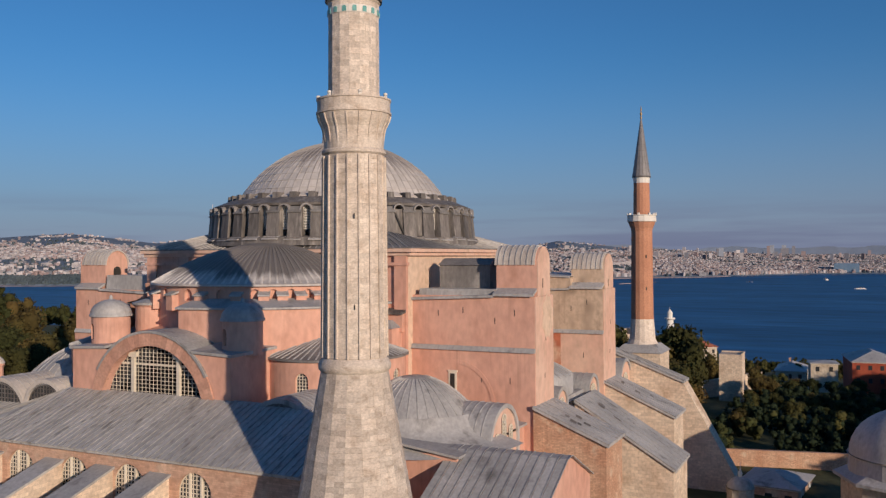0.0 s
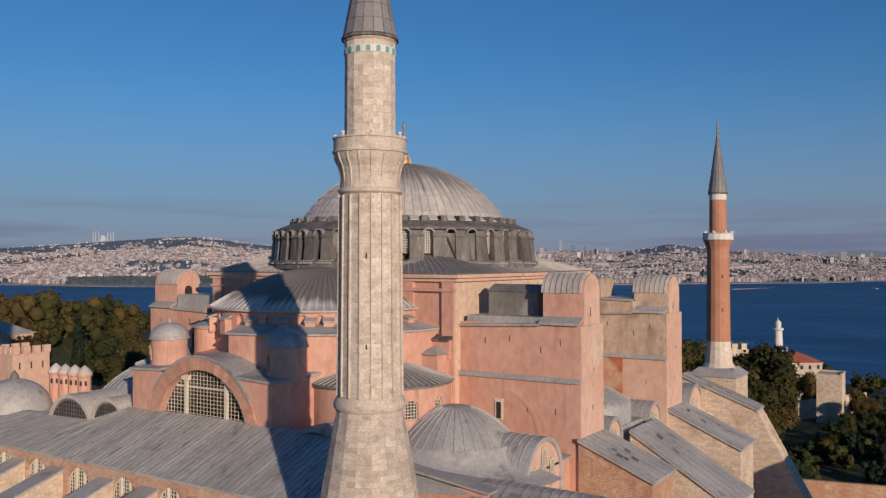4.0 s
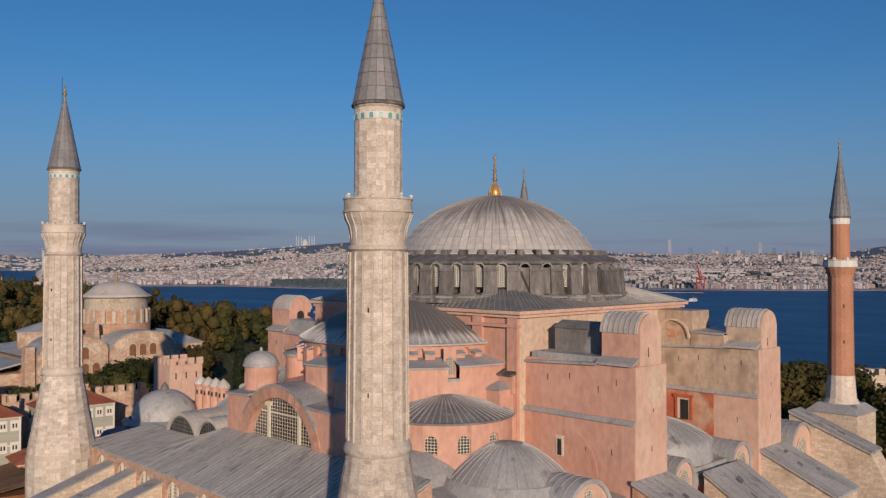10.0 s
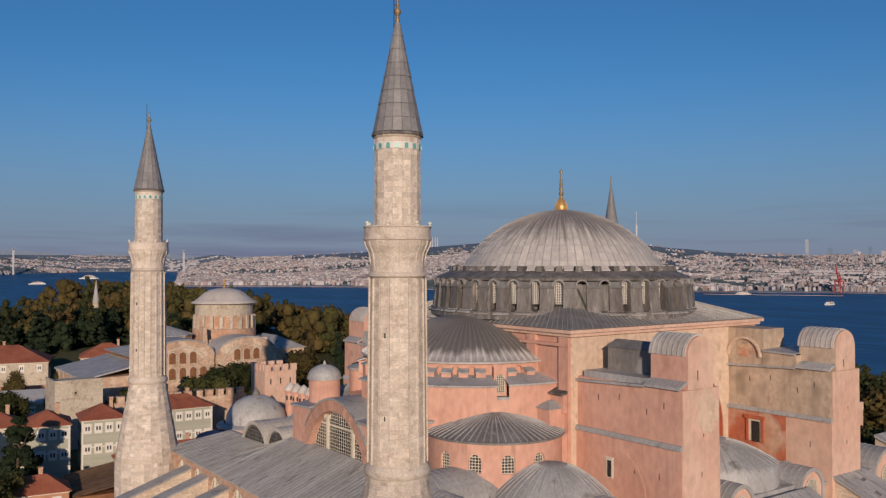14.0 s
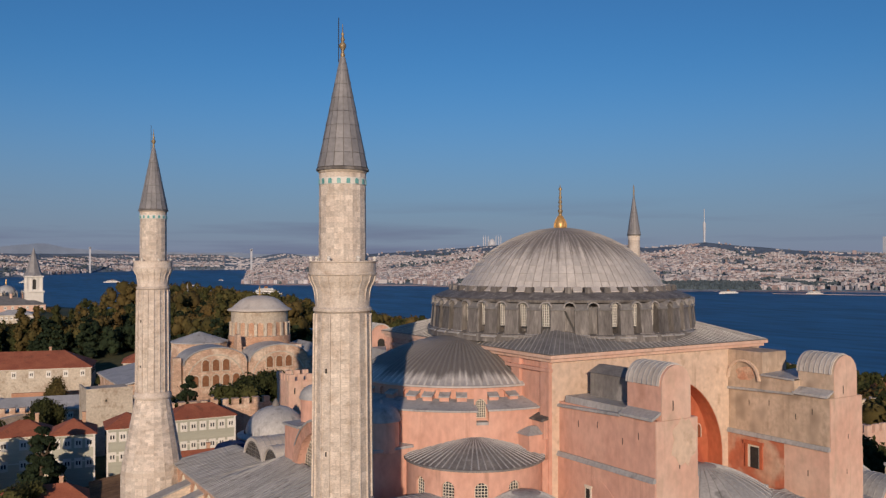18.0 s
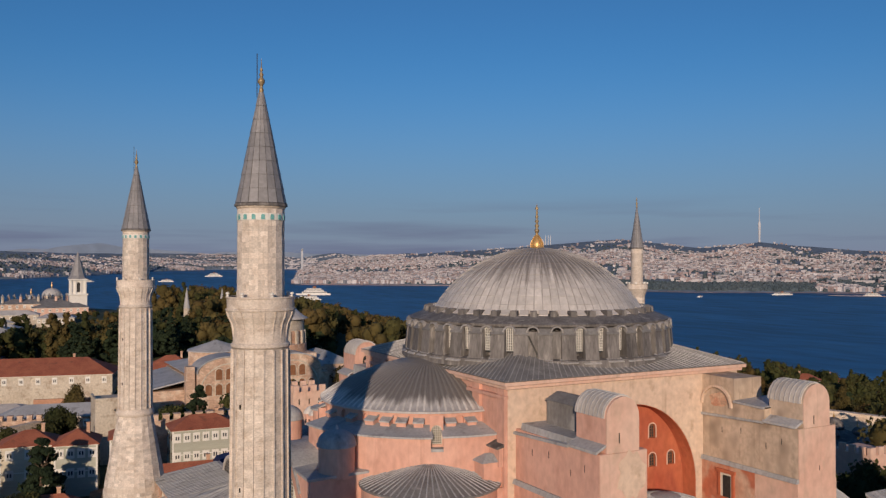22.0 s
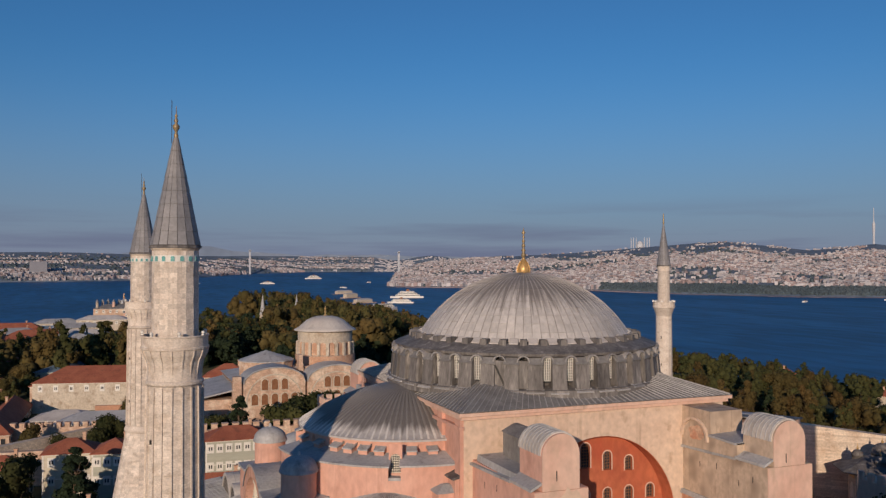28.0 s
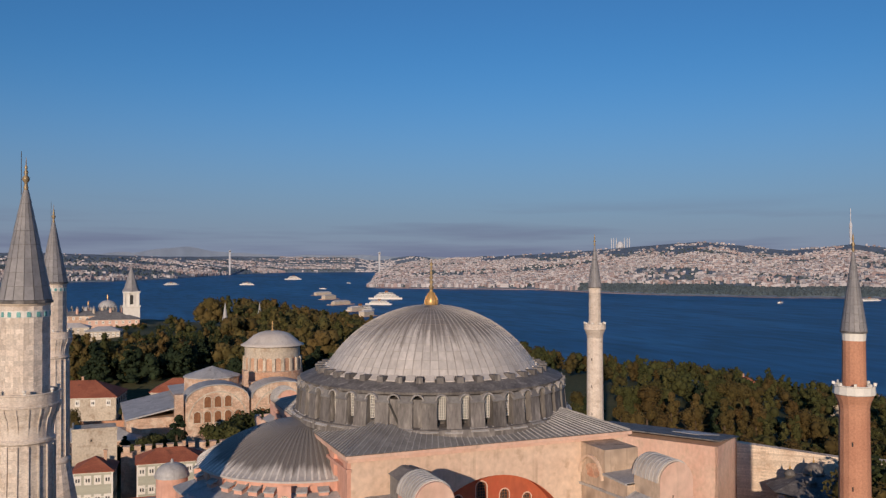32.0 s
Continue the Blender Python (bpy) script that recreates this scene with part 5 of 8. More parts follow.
part("skirt_roof", Shape().lathe([(13.0, 18.2), (11.0, 18.75), (9.4, 19.3), (8.2, 20.1), (7.4, 21.2)], 40, (-26.5, -26.7), radians(150), radians(272)).mesh("skirt_roof", LEAD, True), LEAD, mosque, "lead skirt sweeping down from the dome")
low_dome((1.0, -28.0), 8.5, 21.8, 2.9)
barrel(9.4, 2.6, -37.2, -30.0, 18.3, [(9.4, 1.4, 16.6, 18.4)], PALE)
barrel(-6.0, 2.3, -37.4, -32.0, 18.8, [(-6.0, 1.2, 17.2, 18.8)], PALE)
part("roof_parapet", Shape().box(-3.4, 6.6, -36.8, -31.4, 17.0, 19.3, 0.1, 0.1), LEAD, mosque, "lead-clad parapet block")
seamed_roof(mosque, (-10.6, -36.6, 19.0), (13.6, -36.6, 19.0), (13.6, -31.2, 20.5), (-10.6, -31.2, 20.5), 24, LEAD)
par = part("parapet", Shape().box(-10.8, 10.0, -31.2, -30.8, 19.6, 20.6).box(-10.8, 10.0, -31.3, -30.7, 21.3, 21.55), LEAD, mosque, "lead parapet with a row of small openings")
for k in range(16):
    part("post", Shape().box(-10.6 + k * 1.35, -10.1 + k * 1.35, -31.18, -30.82, 20.6, 21.3), LEAD_PALE, par)
part("backing", Shape().box(-10.7, 9.9, -30.9, -30.82, 20.5, 21.35), DARK, par)
barrel(29.0, 3.6, -37.2, -26.0, 17.4, [(29.0, 1.6, 15.6, 17.4)], PALE)
low_dome((28.0, -28.0), 6.0, 20.2, 3.0)
# north-west vaults behind the porch roof, their grey lunettes facing west
low_dome((-27.5, 23.5), 8.5, 22.0, 4.8)
barrel(16.2, 3.3, -40.9, -30.0, 20.2, [(16.2, 2.9, 19.8, 20.2)], LUNETTE, LEAD_PALE, mosque, True, LEAD_DARK)
barrel(24.2, 4.6, -40.9, -30.0, 18.7, [(24.2, 4.2, 18.3, 18.7)], LUNETTE, LEAD_PALE, mosque, True, LEAD_DARK)
# dark vault beside the south end of the porch
barrel(-18.6, 4.6, -40.9, -31.0, 18.9, [], LEAD_DARK, LEAD, mosque, True)

# lower building at the south-west, with a rounded gable
s = Shape()
prof = [(-46.0, 13.4), (-34.6, 18.9), (-33.2, 19.0), (-26.0, 15.6)]
vest = part("south_vestibule", Shape().prism([(-45.7, 0)] + prof + [(-26.2, 0)], lambda a, q, d: (a, d, q), -47.0, -36.0), PINK, mosque, "rendered vestibule with a rounded gable")
for (a, za), (b, zb) in zip(prof, prof[1:]):
    seamed_roof(vest, (a, -47.4, za + 0.05), (a, -35.0, za + 0.05), (b, -35.0, zb + 0.05), (b, -47.4, zb + 0.05), 13, LEAD)


# stone buttresses to the south
def stone_buttress(x0, x1, y_back, y_front, z_back, z_front, mat=RUBBLE, splay=0.0):
    b = part("stone_buttress", Shape().prism([(y_back, -4), (y_front - splay, -4), (y_front, z_front), (y_back, z_back)], lambda a, q, d: (d, a, q), x0, x1), mat, mosque, "big coursed stone buttress")
    part("coping", slab_roof(Shape(), [(x0 - 0.3, y_front - 0.35, z_front + 0.02), (x1 + 0.3, y_front - 0.35, z_front + 0.02), (x1 + 0.3, y_back, z_back + 0.3), (x0 - 0.3, y_back, z_back + 0.3)], 0.32), LEAD, b, "sloping lead coping")
    seamed_roof(b, (x0 - 0.3, y_front - 0.35, z_front + 0.04), (x1 + 0.3, y_front - 0.35, z_front + 0.04), (x1 + 0.3, y_back, z_back + 0.32), (x0 - 0.3, y_back, z_back + 0.32), 6, LEAD)
    for k in range(5):      # dark repaired strips
        u, v = random.uniform(0.08, 0.75), random.uniform(0.08, 0.85)
        du, dv = random.uniform(0.04, 0.16), random.uniform(0.02, 0.10)
        quad = [(x0 + (x1 - x0) * a, y_front + (y_back - y_front) * c, z_front + 0.19 + (z_back - z_front + 0.28) * c) for a, c in ((u, v), (u + du, v + 0.02), (u + du, v + dv + 0.02), (u, v + dv))]
        part("repair_strip", slab_roof(Shape(), quad, 0.06), LEAD_DARK, b, "dark repaired strip")
    return b


stone_buttress(-18.0, -10.8, -37.9, -46.6, 20.4, 17.0, BRICK)
stone_buttress(-2.0, 7.6, -38.0, -51.0, 18.8, 11.0)
stone_buttress(14.2, 21.6, -37.7, -48.0, 19.2, 14.8)
stone_buttress(32.0, 36.0, -34.0, -46.0, 22.0, 17.6, RUBBLE, 12.0)


# ---- minarets ----
def ashlar(s, prof, n, c, course=0.47, proud=0.03, parent=None, near=()):
    """Courses of single blocks round a many-sided shaft; prof: list of (radius, z)."""
    for (r0, z0), (r1, z1) in zip(prof, prof[1:]):
        m = max(1, round((z1 - z0) / course))
        for j in range(m):
            za, zb = z0 + (z1 - z0) * j / m, z0 + (z1 - z0) * (j + 1) / m - 0.010
            ra, rb = r0 + (r1 - r0) * j / m, r0 + (r1 - r0) * (j + 1) / m
            for i in range(n):
                cuts = [0.0, 1.0]
                if 2 * math.pi * ra / n > 0.75 and random.random() < 0.7:
                    cuts = [0.0, random.uniform(0.25, 0.75), 1.0]
                a0, a1 = math.tau * i / n, math.tau * (i + 1) / n
                p0, p1 = Vector((math.cos(a0), math.sin(a0))), Vector((math.cos(a1), math.sin(a1)))
                for f0, f1 in zip(cuts, cuts[1:]):
                    f0b, f1b = f0 + 0.004, f1 - 0.004
                    e = proud * random.uniform(0.3, 1.0)
                    single = parent is not None and i in near
                    t = Shape() if single else s
                    k = len(t.v)
                    for rr, z in ((ra, za), (rb, zb)):
                        for f in (f0b, f1b):
                            d = p0.lerp(p1, f)
                            t.v.append((c[0] + d.x * (rr + e), c[1] + d.y * (rr + e), z))
                        for f in (f0b, f1b):
                            d = p0.lerp(p1, f)
                            t.v.append((c[0] + d.x * (rr - 0.08), c[1] + d.y * (rr - 0.08), z))
                    t.f += [tuple(k + x for x in q) for q in ((0, 1, 5, 4), (2, 6, 7, 3), (0, 4, 6, 2), (1, 3, 7, 5), (4, 5, 7, 6), (0, 2, 3, 1))]
                    if single:
                        part("block", t.mesh("block", STONE), STONE, parent)


def stone_minaret(x, y, label):
    m = thing("minaret", label, "minaret", "stone minarets at the west front", (x, y, 0))
    core = [(4.9, 0), (4.9, 17.4), (4.75, 18.0), (2.72, 29.4), (2.62, 30.2), (2.45, 46.8), (2.45, 48.4), (2.9, 50.0), (2.9, 50.2)]
    shaft = part("shaft", Shape().lathe([(r - 0.05, z) for r, z in core], 18), STONE_DARK, m, "many-sided limestone shaft")
    s = Shape()
    ashlar(s, [(4.9, 0.5), (4.9, 17.4)], 8 * 2, (0, 0), 0.55)
    ashlar(s, [(4.75, 18.1), (2.74, 29.1)], 18, (0, 0), 0.42)
    ashlar(s, [(2.62, 30.3), (2.47, 46.6)], 18, (0, 0), 0.40, 0.03, shaft, (10, 11, 12, 13))
    tagged(part("stonework", s.mesh("stonework", STONE), STONE, shaft, "pale limestone blocks"), kind="stuff")
    for k in range(18):
        a = math.tau * k / 18
        e = Shape()
        for (r0, z0), (r1, z1) in (((2.66, 30.3), (2.51, 46.5)),):
            e.prism([(-0.06, z0), (0.06, z0), (0.06, z1), (-0.06, z1)], lambda p, q, d: ((r0 + (r1 - r0) * (q - z0) / (z1 - z0)) + d, p, q), -0.1, 0.11)
        o = part("fillet", e, STONE, shaft)
        o.matrix_local = Matrix.Rotation(a, 4, "Z")
    part("moulding", Shape().lathe([(2.65, 29.0), (2.95, 29.3), (2.98, 29.65), (2.85, 29.95), (2.64, 30.25)], 36), STONE, shaft, "rounded stone moulding", True)
    part("moulding", Shape().lathe([(2.45, 46.6), (2.62, 46.75), (2.62, 46.95), (2.45, 47.1)], 36), STONE, shaft)
    bal = part("balcony", Shape().lathe([(2.44, 47.0), (2.44, 48.2), (2.55, 48.8), (2.85, 49.4), (2.98, 49.9), (3.08, 49.95), (3.08, 50.12), (2.98, 50.15), (2.98, 51.0), (3.06, 51.05), (3.06, 51.18), (2.84, 51.18), (2.84, 50.2), (2.0, 50.2)], 36), STONE, m, "stone balcony with a pierced parapet")
    for k in range(18):
        e = Shape().prism([(2.4, 47.15), (2.52, 48.2), (2.64, 48.8), (2.94, 49.4), (3.06, 49.85), (2.9, 49.85), (2.4, 48.3)], lambda p, q, d: (p, d, q), -0.05, 0.05)
        o = part("fillet", e, STONE, bal)
        o.matrix_local = Matrix.Rotation(math.tau * k / 18, 4, "Z")
    up = part("upper_shaft", Shape().lathe([(2.08, 50.2), (2.04, 58.9), (2.2, 59.1), (2.22, 59.35)], 18), STONE_DARK, m, "upper shaft")
    s = Shape()
    ashlar(s, [(2.10, 50.3), (2.06, 57.9)], 16, (0, 0))
    ashlar(s, [(2.08, 58.5), (2.08, 58.95)], 16, (0, 0))
    tagged(part("stonework", s.mesh("stonework", STONE), STONE, up, "pale limestone blocks"), kind="stuff")
    part("band", Shape().lathe([(2.07, 57.9), (2.10, 57.95), (2.10, 58.5), (2.07, 58.55)], 32), WHITE, up, "pale tile band")
    for k in range(16):
        o = part("tile_panel", Shape().prism([(-0.17, 57.98), (0.17, 57.98), (0.17, 58.34), (0.1, 58.44), (-0.1, 58.44), (-0.17, 58.34)], lambda p, q, d: (2.09 + d, p, q), 0, 0.05), TURQ, up, "turquoise tile panel")
        o.matrix_local = Matrix.Rotation(math.tau * (k + 0.5) / 16, 4, "Z")
    sp = part("spire", Shape().lathe([(2.36, 59.2), (2.36, 59.4), (2.2, 59.5), (0.16, 69.5)], 16), LEAD_DARK, m, "conical lead spire")
    s = Shape()
    for j in range(8):
        f0, f1 = j / 8, (j + 1) / 8
        ra, rb = 2.22 + (0.2 - 2.22) * f0, 2.22 + (0.2 - 2.22) * f1
        za, zb = 59.5 + 10 * f0, 59.5 + 10 * f1
        for i in range(16):
            a0, a1 = math.tau * (i + 0.03) / 16, math.tau * (i + 0.97) / 16
            l = 0.03 + 0.02 * random.random()
            s.quad((math.cos(a0) * (ra + l + 0.02), math.sin(a0) * (ra + l + 0.02), za), (math.cos(a1) * (ra + l + 0.02), math.sin(a1) * (ra + l + 0.02), za),
                   (math.cos(a1) * (rb + l), math.sin(a1) * (rb + l), zb - 0.03), (math.cos(a0) * (rb + l), math.sin(a0) * (rb + l), zb - 0.03))
    tagged(part("lead_covering", s.mesh("lead_covering", SPIRE_LEAD), SPIRE_LEAD, sp, "grey lead sheets"), kind="stuff")
    part("finial", Shape().lathe([(0.16, 69.4), (0.22, 69.7), (0.14, 69.9), (0.14, 70.1), (0.32, 70.4), (0.32, 70.6), (0.12, 70.85), (0.2, 71.1), (0.08, 71.35), (0.15, 71.55), (0.05, 71.75), (0.02, 72.5)], 16), BRONZE, m, "tarnished gilded finial", True)
    part("lightning_rod", Shape().box(-0.42, -0.36, -0.03, 0.03, 69.0, 73.0), DARK, m, "thin lightning rod")
    for k in range(7):
        a = math.tau * (k + 0.3) / 7
        o = part("floodlight", Shape().box(2.80, 3.0, -0.12, 0.12, 51.18, 51.3).lathe([(0.06, 51.3), (0.16, 51.38), (0.17, 51.52), (0.05, 51.58)], 10, (2.9, 0)), WHITE, bal, "white floodlight on the parapet")
        o.matrix_local = Matrix.Rotation(a, 4, "Z")
    for k, z in enumerate((34.2, 41.4)):
        o = part("slit", Shape().box(2.4, 2.68, -0.035, 0.035, z, z + 0.4), DARK, shaft)
        o.matrix_local = Matrix.Rotation(radians(212), 4, "Z")
    return m


stone_minaret(-53.5, -35.3, "pale limestone minaret with grey lead spire beside the south porch")
stone_minaret(-53.4, 36.8, "pale limestone minaret with grey lead spire beside the north porch")


def slim_minaret(x, y, tip, balc, cap, base, r, mats, label, n=16):
    """A slender minaret on a square base."""
    body, trim = mats
    m = thing("minaret", label, "minaret", "", (x, y, 0))
    part("pedestal", Shape().box(-r * 2.1, r * 2.1, -r * 2.1, r * 2.1, 0, base - 1.0), RUBBLE, m, "square stone pedestal")
    part("pedestal_roof", Shape().box(-r * 2.25, r * 2.25, -r * 2.25, r * 2.25, base - 1.0, base + 0.4, r * 0.8, r * 0.8), LEAD, m)
    part("plinth", Shape().lathe([(r * 1.6, base), (r * 1.25, base + 1.2), (r * 1.1, base + 5.0)], n), STONE, m, "pale stone plinth")
    s = part("shaft", Shape().lathe([(r * 1.08, base + 5.0), (r * 1.0, balc - 3.0)], n), body, m, "faceted shaft")
    part("balcony", Shape().lathe([(r, balc - 3.0), (r * 1.06, balc - 2.4), (r * 1.3, balc - 1.3), (r * 1.34, balc - 1.2)], n), body, m)
    b = part("parapet", Shape().lathe([(r * 1.34, balc - 1.2), (r * 1.40, balc - 1.1), (r * 1.36, balc - 0.1), (r * 1.42, balc), (r * 1.42, balc + 0.1), (r * 1.2, balc + 0.1), (r * 1.2, balc - 0.9), (r * 0.7, balc - 0.9)], n), trim, m, "white stone parapet")
    part("upper_shaft", Shape().lathe([(r * 0.8, balc - 1), (r * 0.76, cap - 1.0)], n), body, m)
    part("collar", Shape().lathe([(r * 0.78, cap - 1.1), (r * 0.80, cap - 0.1), (r * 0.86, cap)], n), trim, m, "white stone collar")
    top = tip - 2.6
    part("spire", Shape().lathe([(r * 0.9, cap - 0.05), (r * 0.86, cap + 0.2), (0.1, top)], n), LEAD_DARK, m, "slender lead spire")
    cover = Shape()
    for j in range(9):
        f0, f1 = j / 9, (j + 0.97) / 9
        ra, rb = r * 0.86 * (1 - f0) + 0.1 * f0 + 0.05, r * 0.86 * (1 - f1) + 0.1 * f1 + 0.03
        za, zb = cap + 0.2 + (top - cap - 0.2) * f0, cap + 0.2 + (top - cap - 0.2) * f1
        for i in range(n):
            a0, a1, e = math.tau * (i + 0.04) / n, math.tau * (i + 0.96) / n, 0.02 * random.random()
            cover.quad(*[((q + e) * math.cos(a), (q + e) * math.sin(a), z) for q, a, z in ((ra, a0, za), (ra, a1, za), (rb, a1, zb), (rb, a0, zb))])
    tagged(part("lead_covering", cover.mesh("lead_covering", SPIRE_LEAD), SPIRE_LEAD, m, "grey lead sheets in rings"), kind="stuff")
    part("finial", Shape().lathe([(0.1, top - 0.1), (0.24, top + 0.3), (0.1, top + 0.6), (0.26, top + 1.0), (0.08, top + 1.4), (0.16, top + 1.7), (0.02, tip)], 12), BRONZE, m, "tarnished gilded finial", True)
    for k in range(8):
        o = part("floodlight", Shape().box(r * 1.22, r * 1.42, -0.18, 0.18, balc + 0.1, balc + 0.45), WHITE, b, "white floodlight")
        o.matrix_local = Matrix.Rotation(math.tau * k / 8, 4, "Z")
    for z in (balc - 8, balc - 14, balc - 20):
        o = part("slit", Shape().box(r * 0.95, r * 1.06, -0.09, 0.09, z, z + 0.6), DARK, s)
        o.matrix_local = Matrix.Rotation(radians(215), 4, "Z")
    return m


slim_minaret(48.3, -35.8, 66.8, 46.0, 53.2, 21.6, 1.95, (MIN_BRICK, WHITE), "slender red brick minaret with white balcony and lead spire")
slim_minaret(56.3, 41.0, 68.9, 48.9, 57.0, 22.0, 1.75, (STONE, STONE), "slender pale stone minaret behind the dome")


def at_far(az, d, z=SEA_Z):
    p = Vector(away(az, d, z))
    return p, (p.xy - EYE.xy).length / d


# ---- trees ----
def leaf_card(v, f, p, size, rnd):
    """One clump of leaves: a bent pair of facets."""
    n = Vector((rnd.gauss(0, 1), rnd.gauss(0, 1), rnd.gauss(0.4, 1))).normalized()
    t = n.orthogonal().normalized()
    b = n.cross(t)
    a = rnd.uniform(0, 6.28)
    u, w = t * math.cos(a) + b * math.sin(a), b * math.cos(a) - t * math.sin(a)
    s = size * rnd.uniform(0.6, 1.3)
    k = len(v)
    v += [tuple(p + u * s), tuple(p + w * s * 0.8 + n * s * 0.3), tuple(p - u * s), tuple(p - w * s * 0.8 + n * s * 0.25)]
    f.append((k, k + 1, k + 2, k + 3))


TALL = {"round": 15.0, "tall": 19.5, "cypress": 17.0, "cedar": 16.0}
CORE_V = np.array([(r * math.cos(math.tau * i / 6), r * math.sin(math.tau * i / 6), z) for z, r in ((-0.75, 0.45), (0.0, 0.78), (0.72, 0.42)) for i in range(6)])
CORE_F = np.array([(6 * j + i, 6 * j + (i + 1) % 6, 6 * j + 6 + (i + 1) % 6, 6 * j + 6 + i) for j in range(2) for i in range(6)] + [(12, 13, 14, 15), (12, 15, 16, 17)])


def crown(kind, rnd, rng, cards, size):
    """Corner points and facets of a crown: lobes covered with small leaf clumps that face outwards; kinds: round, tall, cedar, cypress."""
    lobes = []
    if kind == "round":
        for i in range(12):
            a, q = rnd.uniform(0, 6.28), rnd.uniform(0.6, 4.3)
            lobes.append((math.cos(a) * q, math.sin(a) * q, rnd.uniform(4.8, 12.8) - 0.22 * q * q * rnd.random(), rnd.uniform(1.7, 3.2), 0.85))
    elif kind == "tall":
        for i in range(9):
            a = rnd.uniform(0, 6.28)
            lobes.append((math.cos(a) * rnd.uniform(0, 2.2), math.sin(a) * rnd.uniform(0, 2.2), 4.5 + 1.6 * i, rnd.uniform(1.7, 2.7) * (1 - 0.06 * i), 1.1))
    elif kind == "cypress":
        for i in range(9):
            lobes.append((rnd.uniform(-.2, .2), rnd.uniform(-.2, .2), 1.8 + 1.7 * i, 1.5 * (1 - i / 10.5) + 0.15, 1.3))
    else:
        for i in range(8):
            for j in range(4):
                a = rnd.uniform(0, 6.28)
                r = (4.6 * (1 - i / 8.5)) * rnd.uniform(0.4, 0.9)
                lobes.append((math.cos(a) * r, math.sin(a) * r, 3.0 + 1.6 * i + rnd.uniform(-0.5, 0.5), 2.1 * (1 - i / 11), 0.5))
    lobes = np.array(lobes)
    m, per = len(lobes), max(5, cards // len(lobes))
    c, r, flat = lobes[:, :3], lobes[:, 3], lobes[:, 4]
    core = CORE_V[None] * rng.uniform(0.85, 1.08, (m, 18, 1)) * r[:, None, None]
    core[:, :, 2] *= flat[:, None]
    core = (core + c[:, None]).reshape(-1, 3)
    faces = (CORE_F[None] + 18 * np.arange(m)[:, None, None]).reshape(-1, 4)
    d = rng.normal(size=(m, per, 3)) + (0, 0, 0.25)
    d /= np.linalg.norm(d, axis=2, keepdims=True)
    at = d * (r[:, None] * rng.uniform(0.78, 1.12, (m, per)))[:, :, None]
    at[:, :, 2] *= flat[:, None]
    at = (at + c[:, None]).reshape(-1, 3)
    nrm = d.reshape(-1, 3) + rng.normal(size=(m * per, 3)) * 0.55
    nrm /= np.linalg.norm(nrm, axis=1, keepdims=True)
    u = np.cross(nrm, rng.normal(size=(m * per, 3)))
    u /= np.linalg.norm(u, axis=1, keepdims=True)
    w = np.cross(nrm, u)
    s = (size * rng.uniform(0.55, 1.35, (m * per, 1)))
    quad = np.stack([at + u * s, at + w * s * 0.75 - nrm * s * 0.22, at - u * s, at - w * s * 0.75 - nrm * s * 0.22], 1).reshape(-1, 3)
    fq = np.arange(4 * m * per).reshape(-1, 4) + len(core)
    return np.concatenate([core, quad]), np.concatenate([faces, fq])


def quad_mesh(name, v, f, material):
    me = bpy.data.meshes.new(name)
    me.vertices.add(len(v))
    me.vertices.foreach_set("co", np.ascontiguousarray(v, dtype=np.float32).ravel())
    me.loops.add(4 * len(f))
    me.loops.foreach_set("vertex_index", np.ascontiguousarray(f, dtype=np.int32).ravel())
    me.polygons.add(len(f))
    me.polygons.foreach_set("loop_start", np.arange(0, 4 * len(f), 4, dtype=np.int32))
    me.materials.append(material)
    me.update(calc_edges=True)
    return me


DROP = [(20, 0.125), (41, 0.109), (45, 0.096), (52, 0.090), (59, 0.079), (65.5, 0.068), (70.6, 0.045), (75, 0.034), (80, 0.021), (86, 0.022), (100, 0.028)]


def tree_room(x, y, z):
    """Height that a tree may reach so that the strait shows over the tops, as it does."""
    dx, dy = x + 75.5, y + 110.9
    return 54.4 - math.hypot(dx, dy) * along(DROP, math.degrees(math.atan2(dy, dx))) - z


def trunk_shape(rnd, h=8.0, r=0.4):
    s = Shape()
    pts = [Vector((0, 0, -1.0)), Vector((rnd.uniform(-.2, .2), rnd.uniform(-.2, .2), h * 0.5)), Vector((rnd.uniform(-.4, .4), rnd.uniform(-.4, .4), h))]

    def limb(pts, r0, r1):
        k, m = len(s.v), 7
        for j, p in enumerate(pts):
            rr = r0 + (r1 - r0) * j / (len(pts) - 1)
            s.v.extend((p.x + rr * math.cos(math.tau * i / m), p.y + rr * math.sin(math.tau * i / m), p.z) for i in range(m))
        for j in range(len(pts) - 1):
            s.f.extend((k + j * m + i, k + j * m + (i + 1) % m, k + (j + 1) * m + (i + 1) % m, k + (j + 1) * m + i) for i in range(m))

    limb(pts, r, r * 0.45)
    for i in range(5):
        a = math.tau * i / 5 + rnd.uniform(-.4, .4)
        b = pts[1].lerp(pts[2], rnd.uniform(0, 0.7))
        limb([b, b + Vector((math.cos(a) * 1.5, math.sin(a) * 1.5, 1.4)), b + Vector((math.cos(a) * 2.8, math.sin(a) * 2.8, 3.2))], r * 0.4, r * 0.1)
    return s


